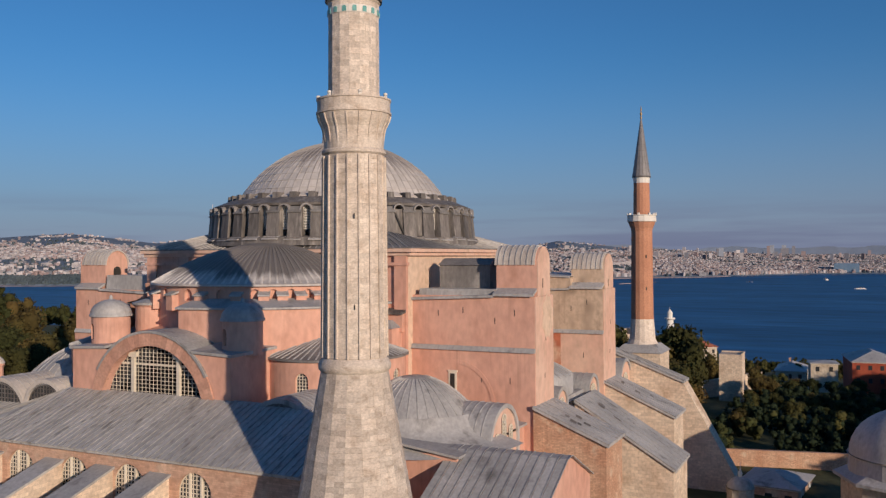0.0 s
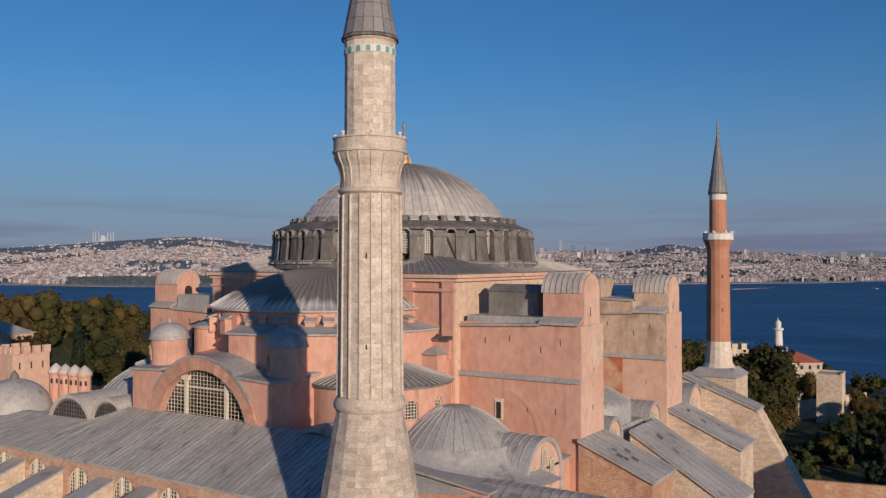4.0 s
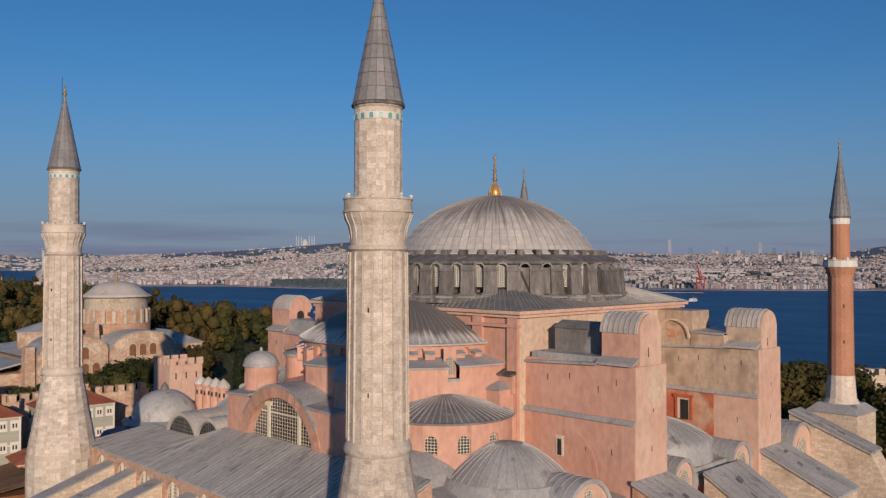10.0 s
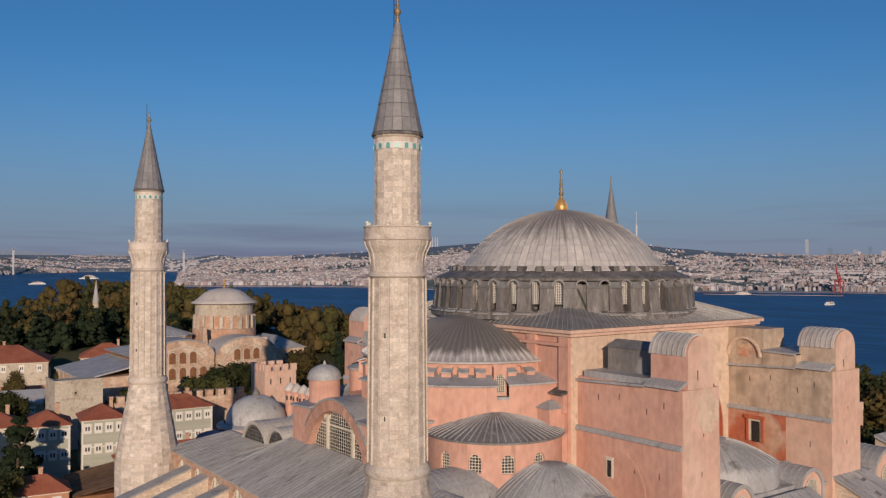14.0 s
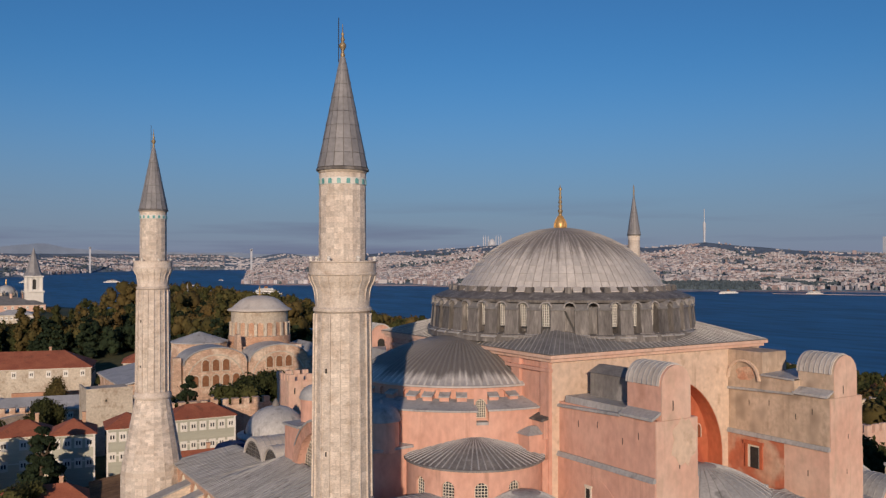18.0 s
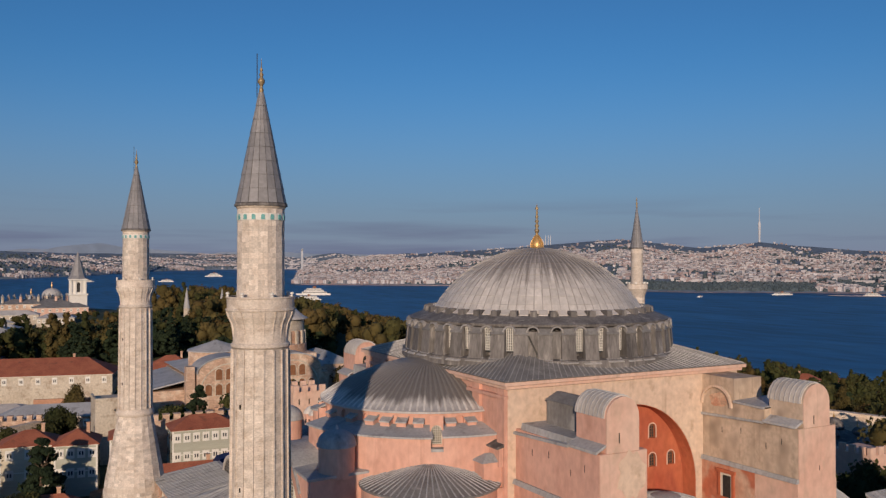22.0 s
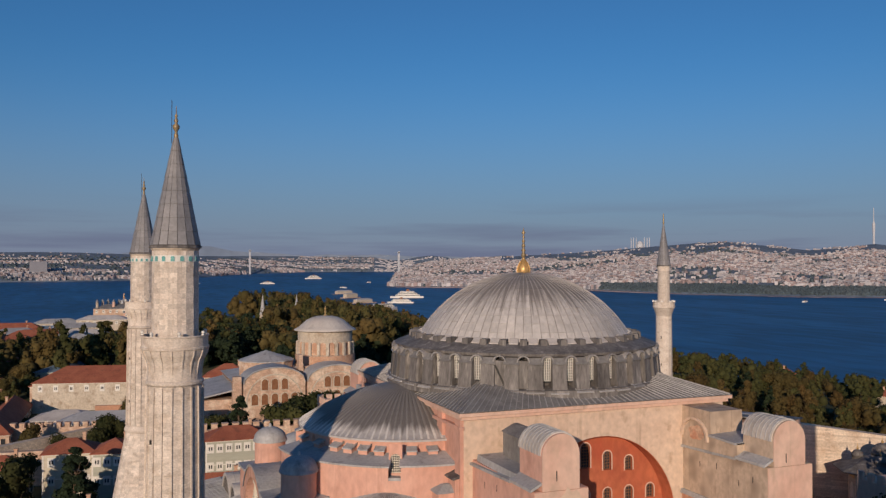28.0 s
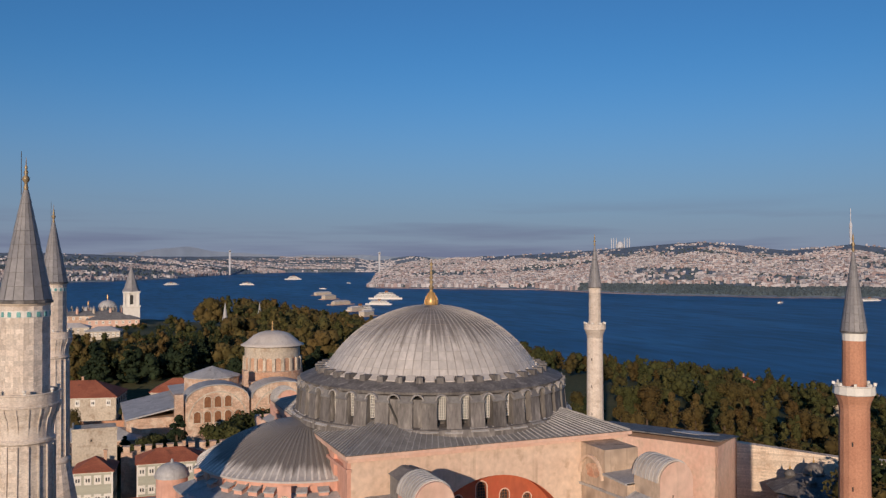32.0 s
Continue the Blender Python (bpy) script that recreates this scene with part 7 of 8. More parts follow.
house("red_roofed_house", "long hall with a rust-red roof and white eaves", (-94, 352, 12), -6, 26, 16, 8, CREAM, rh=4.0, rows=1, cols=8)
house("lead_roofed_hall", "narrow hall with a long grey lead roof", (-74, 256, 9), 76, 34, 12, 7, CREAM, FAR_BLUE_ROOF, 2.2, 1, 6, chim=False)
house("blue_roofed_hall", "pale hall with a blue-grey roof", (-92, 470, 9), -4, 20, 12, 7, CREAM, FAR_BLUE_ROOF, 2.0, 1, 8, chim=False)
house("low_house", "old weathered house with an orange tile roof", (-76, 204, 9), -10, 12, 9, 7, OLDSTONE, rh=2.6, rows=2, cols=3)
house("lead_roofed_hall", "low vaulted hall with a striped lead roof", (-70, 162, 6), -14, 18, 12, 5.5, OLDSTONE, LEAD_PALE, 2.2, 1, 3, chim=False)
for x_, y_, k_ in ((-52, 160, 0.75), (-46, 138, 0.6), (-56, 134, 0.55), (-78, 138, 0.7), (-36, 178, 0.4)):
    plant("rust" if k_ > 0.58 else "green", x_, y_, k_)
walling("city_wall", "ruined brick-topped wall before the lead halls", (-84, 148), (-56, 142), 5, 11.6, 1.6, OLDSTONE, 1.3)

house("red_roofed_house", "long low house with a steep red tile roof", (-87, 168, 5), 88, 52, 9, 6, OLDSTONE, rh=4.0, rows=1, cols=7)
house("red_roofed_house", "long low house with a worn red tile roof", (-99, 170, 5), 88, 46, 10, 6.5, ORANGE, rh=3.6, rows=1, cols=7)
house("red_roofed_house", "red-roofed hall with white eaves below the museum", (-96, 300, 11), -36, 30, 13, 7, CREAM, rh=3.6, rows=1, cols=8)
walling("city_wall", "long weathered rubble wall above the timber houses", (-98, 112), (-62, 142), 4, 11.5, 2.0, RUBBLE)
for x_, y_, k_ in ((-96, 226, 0.8), (-88, 232, 0.85), (-102, 236, 0.8), (-84, 222, 0.6), (-108, 214, 0.7), (-76, 150, 0.45)):
    plant("rust" if k_ > 0.7 else "green", x_, y_, k_)

for x_, y_, t_, w_, d_, h_, roof_, lab_ in (
        (-104, 262, 8, 30, 11, 7, None, "long hall with a red tile roof and white eaves"), (-100, 236, -82, 30, 10, 6, None, "narrow house with a worn red tile roof"),
        (-84, 322, -8, 22, 13, 7, LEAD, "stone hall with a ridged lead roof"), (-66, 276, 78, 24, 11, 7, FAR_BLUE_ROOF, "narrow hall with a blue-grey metal roof"),
        (-92, 384, 4, 26, 12, 8, None, "pale hall with a red tile roof"), (-70, 372, -10, 24, 13, 8, LEAD_PALE, "pale museum wing with a lead roof"),
        (-74, 428, 6, 26, 12, 8, LEAD, "low palace wing with a lead roof"), (-108, 436, -4, 30, 12, 8, None, "long red-roofed hall in the gardens"),
        (-60, 470, -6, 30, 13, 8, LEAD_PALE, "palace wing with a pale lead roof"), (-88, 500, 4, 28, 12, 7, LEAD, "grey-roofed palace outbuilding with pale walls"),
        (-112, 186, 84, 34, 10, 6, None, "long low house with a red tile roof"), (-120, 300, 86, 34, 11, 7, None, "red-roofed hall along the garden")):
    house("garden_hall", lab_, (x_, y_, ground_height(x_, y_)), t_, w_, d_, h_, CREAM if h_ > 6 else ORANGE, roof_, 3.4 if roof_ is None else 2.6, 1, max(4, int(w_ / 4)), chim=roof_ is None)
for x_, y_, k_ in ((-96, 276, 0.6), (-80, 300, 0.55), (-110, 248, 0.7), (-90, 212, 0.75), (-60, 300, 0.5), (-78, 404, 0.7), (-58, 440, 0.65), (-98, 410, 0.6), (-84, 344, 0.5)):
    plant("rust" if k_ > 0.57 else "dark", x_, y_, k_)

# ---- old domed church ----
def church():
    o = thing("church", "old brick and stone church with a lead dome", "church", "", (9.0, 162, 6))
    z = -6.0

    def P(x, y, zz):
        return (x - 9.0, y - 162, zz + z)

    part("body", Shape().box(-31, 11, -19, 20, -4, 13.6), OLDSTONE, o, "old masonry body")
    for gx, gw in ((-20.5, 9.3), (-1.2, 9.3)):
        # broad gable with two rows of arched windows
        top = 19.8
        out = [(gx - gw, 0), (gx + gw, 0), (gx + gw, 15.2)] + [(gx + gw * math.cos(radians(t)), 15.2 + (top - 15.2) * math.sin(radians(t))) for t in range(20, 180, 16)] + [(gx - gw, 15.2)]
        g = part("gable", Shape().prism(out, lambda a, q, d: (a, d, q), -20.6, -12), OLDSTONE, o, "arched gable wall")
        part("gable_roof", Shape().prism([(a, q + 0.4) for a, q in out[2:]] + [(a, q + 0.02) for a, q in out[2:]][::-1], lambda a, q, d: (a, d, q), -21.0, -11), LEAD, g, "curved lead roof edge")
        for x, zz, hh in [(gx + d, 15.0, 1.7) for d in (-3.0, 0, 3.0)] + [(gx + d, 10.6, 1.7) for d in (-6.0, -3.0, 0, 3.0, 6.0)]:
            w = 0.95
            lp = [(x - w, zz - hh), (x + w, zz - hh), (x + w, zz + 0.6)] + [(x + a, zz + 0.6 + c) for a, c in arc(w, 8)][1:-1] + [(x - w, zz + 0.6)]
            big = [(x + (a - x) * 1.3, zz - 0.2 + (q - zz + 0.2) * 1.14) for a, q in lp]
            f = part("window", Shape().prism(big, lambda a, q, d: (a, d, q), -20.72, -20.5), CREAM, g, "arched window in a pale surround")
            part("pane", Shape().prism(lp, lambda a, q, d: (a, d, q), -20.78, -20.6), WOOD, f, "dark lattice panes")
        s = Shape()
        s.v = [(gx + a * f, y, 9.4 + c * f) for y in (-20.75, -20.5) for f in (1.0, 1.05) for a, c in arc(8.3, 14)]
        for i in range(14):
            s.f += [(i, i + 1, 16 + i, 15 + i), (30 + i, 31 + i, 46 + i, 45 + i), (i, i + 1, 31 + i, 30 + i), (15 + i, 16 + i, 46 + i, 45 + i)]
        part("blind_arch", s, CREAM, g, "pale arch moulding")
    part("roof", hip_roof(Shape(), -31, 11, -14, 20, 14.8, 4.0), LEAD, o, "grey lead roof")
    part("drum_base", Shape().box(-10.2, 10.2, -10.2, 10.2, 13, 18.6), OLDSTONE, o)
    dr = part("drum", Shape().lathe([(9.7, 18.2), (9.7, 21.4), (9.0, 21.5), (9.0, 28.9), (9.5, 29.1), (9.9, 29.5)], 40), CREAM, o, "round drum with arched windows")
    part("drum_skirt", Shape().lathe([(9.8, 18.3), (9.85, 21.3), (9.0, 21.6)], 40), BRICK, dr, "brick skirt of the drum")
    wn_ = Shape().prism([(-0.85, 21.7), (0.85, 21.7), (0.85, 24.9)] + [(a, 24.9 + c) for a, c in arc(0.85, 8)][1:-1] + [(-0.85, 24.9)], lambda p, q, d: (8.96 + d, p, q), 0, 0.1)
    pil = Shape().box(8.8, 9.7, -0.45, 0.45, 21.5, 25.6, 0.1, 0.0)
    wm, pm = fixed(wn_.mesh("window", BRICK)), fixed(pil.mesh("pier", CREAM))
    for k in range(20):
        part("window", wm, None, dr).matrix_local = Matrix.Rotation(math.tau * k / 20, 4, "Z")
        part("pier", pm, None, dr).matrix_local = Matrix.Rotation(math.tau * (k + 0.5) / 20, 4, "Z")
    part("dome", Shape().lathe([(10.3, 29.3), (10.3, 29.5), (8.9, 30.2), (7.6, 31.3), (6.2, 32.5), (4.6, 33.3), (2.6, 33.8), (0.05, 34.0)], 40), LEAD_PALE, o, "pale lead dome", True)
    part("finial", Shape().lathe([(0.7, 33.9), (0.3, 34.4), (0.15, 34.8), (0.4, 35.2), (0.12, 35.7), (0.3, 36.2), (0.02, 37.2)], 12), GOLD, o, "gilded finial")
    # oval bay roof in the west, ruined buttress, porch
    part("west_drum", Shape().lathe([(8.6, 13), (8.6, 20.0), (8.2, 20.2)], 12, (-19.5, 0)), OLDSTONE, o)
    part("west_roof", Shape().lathe([(9.0, 20.0), (9.0, 20.25), (0.1, 23.2)], 12, (-19.5, 0)), LEAD, o, "low polygonal lead roof")
    part("porch", Shape().box(-46, -31, -16, 18, -4, 10.4), OLDSTONE, o, "masonry porch")
    part("porch_roof", slab_roof(Shape(), [(-46.5, -16.5, 10.4), (-30.5, -16.5, 13.6), (-30.5, 18, 13.6), (-46.5, 18, 10.4)], 0.4), LEAD, o, "sloping lead porch roof")
    part("stair_tower", Shape().box(-33.0, -30.2, -20.5, -17.5, -4, 17.5, 0.2, 0.2), OLDSTONE, o)
    part("buttress", Shape().box(-11.6, -9.6, -12, -8, 14, 22.5, 0.5, 0.6), OLDSTONE, o, "ruined buttress")
    part("side_chapel", Shape().box(9, 22, -12, 12, -4, 15.0), OLDSTONE, o)
    part("chapel_roof", hip_roof(Shape(), 9, 22, -12, 12, 15.0, 3.6), LEAD, o)
    return o


church()


# ---- palace on the point ----
def palace_tower():
    o = thing("palace_tower", "white palace tower with a pointed lead spire", "tower", "", (-17.4, 535.7, 8))
    part("shaft", Shape().box(-5.6, 5.6, -5.6, 5.6, -4, 22), WHITE, o, "plain white shaft")
    part("ledge", Shape().box(-6.3, 6.3, -6.3, 6.3, 22, 23), WHITE, o)
    for k in range(4):
        for x in (-4.6, -1.6, 1.6, 4.6):
            c = part("column", Shape().box(x - 0.45, x + 0.45, -5.3, -4.4, 23, 32), WHITE, o)
            c.matrix_local = Matrix.Rotation(math.pi / 2 * k, 4, "Z")
        w = part("opening", Shape().prism([(-1.3, 24), (1.3, 24), (1.3, 29.6)] + [(a, 29.6 + c) for a, c in arc(1.3, 8)][1:-1] + [(-1.3, 29.6)], lambda p, q, d: (p, d, q), -4.75, -4.6), DARK, o, "dark arched opening")
        w.matrix_local = Matrix.Rotation(math.pi / 2 * k, 4, "Z")
    part("belfry", Shape().box(-4.6, 4.6, -4.6, 4.6, 23, 32.4), WHITE, o, "open lantern storey")
    part("eaves", Shape().box(-5.8, 5.8, -5.8, 5.8, 32.2, 33.2), WHITE, o)
    part("spire", Shape().lathe([(6.6, 33.2), (5.0, 35.5), (0.2, 52.0)], 8), SPIRE_LEAD, o, "pointed lead spire")


palace_tower()
house("palace_hall", "long pale palace hall with a lead roof", (-30, 512, 15), -4, 34, 12, 8, PALE, LEAD_MID, 2.6, 1, 8, chim=False)
house("palace_hall", "rose palace kitchen with a lead roof", (-44, 532, 16), -4, 44, 16, 9, OLDSTONE, LEAD_MID, 3.0, 1, 10, chim=False)
for i, (x, y, r, zt) in enumerate(((-33, 548, 6.5, 28.5), (-46, 552, 4.0, 26))):
    o = thing("palace_dome", "grey lead dome over the palace", "dome", "palace domes", (x, y, 17))
    part("drum", Shape().lathe([(r, -2), (r, zt - 16), (r + 0.3, zt - 16)], 20), CREAM, o)
    part("dome", Shape().lathe([(r * math.cos(radians(9 * k)), zt - 16 + r * 0.8 * math.sin(radians(9 * k))) for k in range(11)], 24), LEAD, o, "", True)
    part("finial", Shape().lathe([(0.3, zt - 16 + r * 0.78), (0.5, zt - 14.6 + r * 0.8), (0.05, zt - 11.5 + r * 0.8)], 8), GOLD, o)
for i in range(12):
    o = thing("kitchen_chimney", "tall pale kitchen chimney with a pointed cap", "chimney", "palace kitchen chimneys", (-64 + i * 3.6, 528 + (i % 3) * 5, 23))
    part("stack", Shape().lathe([(1.1, -3), (0.9, 6.5), (1.1, 6.7)], 10), PALE if i % 2 else CREAM, o)
    part("cap", Shape().lathe([(1.2, 6.6), (0.05, 8.6)], 10), SPIRE_LEAD, o)
for x, y, zt in ((28.1, 395, 44.5), (48.4, 395, 44)):       # gate spires above the woods
    o = thing("gate_turret", "slim gate turret with a conical lead cap", "turret", "gate turrets in the park", (x, y, 12))
    part("shaft", Shape().lathe([(1.8, -4), (1.8, zt - 30)], 12), CREAM, o)
    part("cap", Shape().lathe([(1.9, zt - 30), (0.1, zt - 18)], 12), LEAD, o, "grey conical cap")

for x_, y_, w_, h_, a_ in ((560, 2200, 90, 14, 20), (514, 1963, 70, 16, 30), (470, 1700, 80, 12, 25), (430, 1455, 60, 12, 28), (402, 1300, 50, 14, 35)):
    p_ = Vector((x_, y_, 0)) - EYE
    q_, k_ = at_far(math.degrees(math.atan2(p_.y, p_.x)), p_.xy.length, -33)
    o = thing("quay_shed", "pale waterfront shed on the quay of the point", "building", "quay sheds", q_)
    o.rotation_euler, o.scale = (0, 0, radians(a_)), (k_,) * 3
    part("quay", Shape().box(-w_ * 0.4, w_ * 0.4, -9, 9, -4, 1.5), OLDSTONE, o)
    part("wall", Shape().box(-w_ * 0.28, w_ * 0.28, -6, 6, 1.5, h_ * 0.6), CREAM, o)
    part("roof", hip_roof(Shape(), -w_ * 0.28, w_ * 0.28, -6, 6, h_ * 0.6, 3), LEAD_PALE, o)

# ---- palace gate, wall and fountain in the east ----
ga = thing("palace_gate", "massive pale stone palace gate with a dark flat roof", "gate", "", (104, 50, 0.9))
ga.rotation_euler = (0, 0, math.atan2(29, -18))
part("wall", pierced(0, 34, -6, 17.6, [(19.5, 2.2, 9.5, 12.6)], lambda u, z, d: (u, d, z), 1.0), PALE, ga, "pale rose ashlar front")
part("niche_back", Shape().box(16, 23, 0.9, 1.2, 8, 16), BEIGE, ga)
part("side_wall", Shape().box(0.02, 33.98, 0.3 + 1.0, 15, -6, 17.5), PALE, ga)
for u in (0, 33.4):
    part("end_wall", Shape().box(u, u + 0.6, 0.02, 15, -6, 17.55), PALE, ga)
part("roof", slab_roof(Shape(), [(-0.5, -0.5, 17.7), (34.5, -0.5, 17.7), (34.5, 15.5, 19.2), (-0.5, 15.5, 19.2)], 0.3), LEAD_DARK, ga, "dark weathered lead roof")
part("roof_patch", slab_roof(Shape(), [(3, 4, 18.25), (11, 2, 18.07), (14, 8, 18.62), (7, 9, 18.72)], 0.08), LEAD_PALE, ga, "pale repaired patch")
for u, z in ((8.0, 7.2), (12.0, 11.8), (25.5, 11.4)):
    part("slit", Shape().box(u, u + 0.45, -0.06, 0.2, z, z + 1.1), DARK, ga)
part("plaque", Shape().box(13.6, 15.6, -0.06, 0.1, 9.6, 10.3), DARK, ga, "dark inscribed plaque of unreadable script")
walling("palace_wall", "high pale stone palace wall", (104, 50), (127, 28), -4, 14.6, 2.4, RUBBLE, 0, 17.2)
walling("palace_wall", "pale stone palace wall with merlons", (127, 28), (168, -12), -6, 13.4, 2.4, RUBBLE, 1.8)
wt = thing("wall_tower", "square crenellated tower of the palace wall", "tower", "", (76, -2, 0))
part("wall", Shape().box(-4.5, 4.5, -4.5, 4.5, -4, 17.5), PALE, wt)
for i in range(4):
    part("merlon", Shape().box(-4.5 + i * 2.5, -3.0 + i * 2.5, -4.6, -3.9, 17.5, 19.0), PALE, wt)
    part("merlon", Shape().box(-4.6, -3.9, -3.4 + i * 2.2, -2.2 + i * 2.2, 17.5, 19.0), PALE, wt)

fo = thing("fountain_house", "ornate cream fountain house with wide lead eaves and small domes", "fountain", "", (108.5, 29.5, 2.6))
fo.rotation_euler = (0, 0, radians(-52))
part("wall", Shape().lathe([(7.2, -3), (7.2, 7.2)], 8), CREAM, fo, "cream marble walls")
for k in range(8):
    a = part("gilt_panel", Shape().box(6.66, 6.78, -1.6, 1.6, 5.2, 6.4), GOLD, fo, "gilded inscription panel of plain bars")
    a.matrix_local = Matrix.Rotation(math.tau * (k + 0.5) / 8, 4, "Z")
    a = part("niche", Shape().prism([(-1.1, 0.5), (1.1, 0.5), (1.1, 3.0)] + [(x, 3.0 + c) for x, c in arc(1.1, 8)][1:-1] + [(-1.1, 3.0)], lambda p, q, d: (6.62 + d, p, q), 0, 0.12), LATTICE, fo, "arched marble niche")
    a.matrix_local = Matrix.Rotation(math.tau * (k + 0.5) / 8, 4, "Z")
FOUNT_LEAD = LEAD_DARK
part("roof", Shape().lathe([(10.6, 7.0), (10.7, 7.25), (6.0, 9.2), (3.0, 10.4), (0.1, 10.8)], 8), FOUNT_LEAD, fo, "wide hipped lead roof")
for x, y, r, zz in ((0, 0, 2.3, 10.4), (5.2, 0, 1.25, 9.4), (-5.2, 0, 1.25, 9.4), (0, 5.2, 1.25, 9.4), (0, -5.2, 1.25, 9.4)):
    d = part("small_dome", Shape().lathe([(r, zz - 1.2), (r, zz + 0.5), (r * 1.1, zz + 0.55)] + [(r * math.cos(radians(10 * k)), zz + 0.6 + r * math.sin(radians(10 * k))) for k in range(10)], 16, (x, y)), FOUNT_LEAD, fo, "small lead dome", True)
    part("finial", Shape().lathe([(0.16, zz + r + 0.5), (0.28, zz + r + 0.9), (0.08, zz + r + 1.3), (0.02, zz + r + 2.2)], 8, (x, y)), GOLD, d)
setting("pavement", Shape().quad((60, -14, 0.25), (118, -14, -0.5), (124, 22, 0.2), (96, 52, 0.6), (78, 78, 1.0), (52, 60, 0.6)), PAVING, "grey stone paved square", "pavement")
hd_ = thing("hedge", "clipped green hedge in a pale kerb", "hedge", "", (91, 50, 0.5))
part("kerb", Shape().box(-6.5, 6.5, -2.2, 2.2, -0.5, 0.9), CREAM, hd_)
hs = Shape()
hr = random.Random(77)
for i in range(700):
    leaf_card(hs.v, hs.f, Vector((hr.uniform(-6, 6), hr.uniform(-1.8, 1.8), hr.uniform(0.7, 2.2))), 0.35, hr)
hs.box(-5.8, 5.8, -1.6, 1.6, 0.6, 2.0)
part("leaves", hs.mesh("leaves", LEAF_GREEN), LEAF_GREEN, hd_)
hd_.rotation_euler = (0, 0, radians(-58))

# ---- tombs, walls and roofs in the south-east ----
to = thing("tomb", "domed tomb with lead dome and skirt roof", "tomb", "", (17, -79, 0))
part("wall", Shape().lathe([(9.0, -5), (9.0, 8.5)], 8), CREAM, to)
part("skirt", Shape().lathe([(10.0, 8.3), (10.0, 8.7), (8.2, 9.5)], 8), LEAD, to, "lead skirt roof")
part("drum", Shape().lathe([(8.2, 9.0), (8.0, 11.4), (8.3, 11.5)], 24), LEAD, to)
part("dome", Shape().lathe([(8.0 * math.cos(radians(9 * k)), 11.5 + 6.4 * math.sin(radians(9 * k))) for k in range(11)], 32), LEAD, to, "round lead dome", True)
part("finial", Shape().lathe([(0.4, 17.8), (0.6, 18.4), (0.2, 19.0), (0.02, 20.4)], 10), GOLD, to)
walling("garden_wall", "faded orange garden wall", (50, -46), (56, -72), -2, 3.0, 0.8, BRICK)
house("lead_roofed_shed", "low building with a flat lead roof", (38, -60, -1), -8, 11, 9, 2.6, OLDSTONE, LEAD, 1.4, 1, 2, chim=False)
for x, y in ((24, -56),):
    o = thing("small_dome", "little lead dome with a finial beside the tombs", "dome", "", (x, y, 0))
    part("drum", Shape().lathe([(2.0, -3), (2.0, 3.0), (2.2, 3.1)], 12), CREAM, o)
    part("dome", Shape().lathe([(2.0 * math.cos(radians(10 * k)), 3.1 + 1.6 * math.sin(radians(10 * k))) for k in range(10)], 16), LEAD, o, "", True)
    part("finial", Shape().lathe([(0.2, 4.6), (0.35, 5.2), (0.1, 5.8), (0.02, 7.0)], 8), WHITE, o)
st = thing("stone_tower", "square ruined pale stone tower among trees", "tower", "", (150, -39, 0.2))
part("wall", Shape().box(-3.3, 3.3, -3.3, 3.3, -8, 9.6, 0.1, 0.1), RUBBLE, st)
part("parapet", Shape().box(-3.3, 3.3, -3.3, -2.9, 9.6, 10.0).box(2.9, 3.3, -2.9, 3.3, 9.6, 10.0), RUBBLE, st)
for x_, y_, k_ in ((133, -23, 1.3), (126, -27, 1.2), (139, -17, 1.25), (121, -19, 1.15), (160, -20, 0.9), (172, -30, 0.8), (184, -22, 0.85), (141, -47, 0.55), (148, -49, 0.5), (156, -48, 0.55), (163, -44, 0.6)):
    plant("green" if k_ > 1.17 else "rust", x_, y_, k_)
walling("garden_wall", "low pale stone wall", (150, -30), (180, -44), -6, 1.0, 1.0, RUBBLE)
house("red_roofed_house", "white pavilion with a red tile roof", (212, -14, -7.0), 20, 20, 12, 5.5, WHITE, rh=3.2, rows=1, cols=7)
house("red_roofed_house", "red-roofed house above the shore", (262, -8, -7.5), 40, 18, 14, 8.0, CREAM, rh=3.8, rows=1, cols=4)
house("red_house", "dark red house with a grey-green roof", (206, -76, -6), 8, 22, 14, 10, RUSTRED, LEAD, 3.0, 2, 6, chim=False)
house("stone_block", "plain pale stone block beside the red house", (190, -62, -5), 8, 8, 8, 9, CREAM, LEAD, 0.6, 1, 1, chim=False)
house("low_pavilion", "low grey-roofed pavilion in the trees", (232, -50, -8.5), 0, 20, 10, 5, CREAM, LEAD, 2.2, 1, 5)
for i, (x, y) in enumerate(((300, 130), (330, 200), (270, 230), (350, 60), (285, 180))):
    house("red_roofed_house", "small red-roofed house among the trees", (x, y, ground_height(x, y)), 30 * i, 12, 9, 7, CREAM, rh=3.0, rows=1, cols=3)


def lighthouse():
    o = thing("lighthouse", "white lighthouse with a black band", "lighthouse", "", (495, 46, -33))
    part("tower", Shape().lathe([(3.4, -2), (3.0, 12), (2.6, 27)], 16), WHITE, o)
    part("band", Shape().lathe([(2.96, 14.0), (2.86, 17.2)], 16), DARK, o, "black band")
    part("gallery", Shape().lathe([(2.6, 27), (3.6, 27.6), (3.6, 28.6), (2.2, 28.6)], 16), WHITE, o)
    part("lantern", Shape().lathe([(1.9, 28.4), (1.9, 31.4), (2.2, 31.5), (1.4, 33.2), (0.2, 34.4), (0.05, 36)], 12), WHITE, o)


lighthouse()


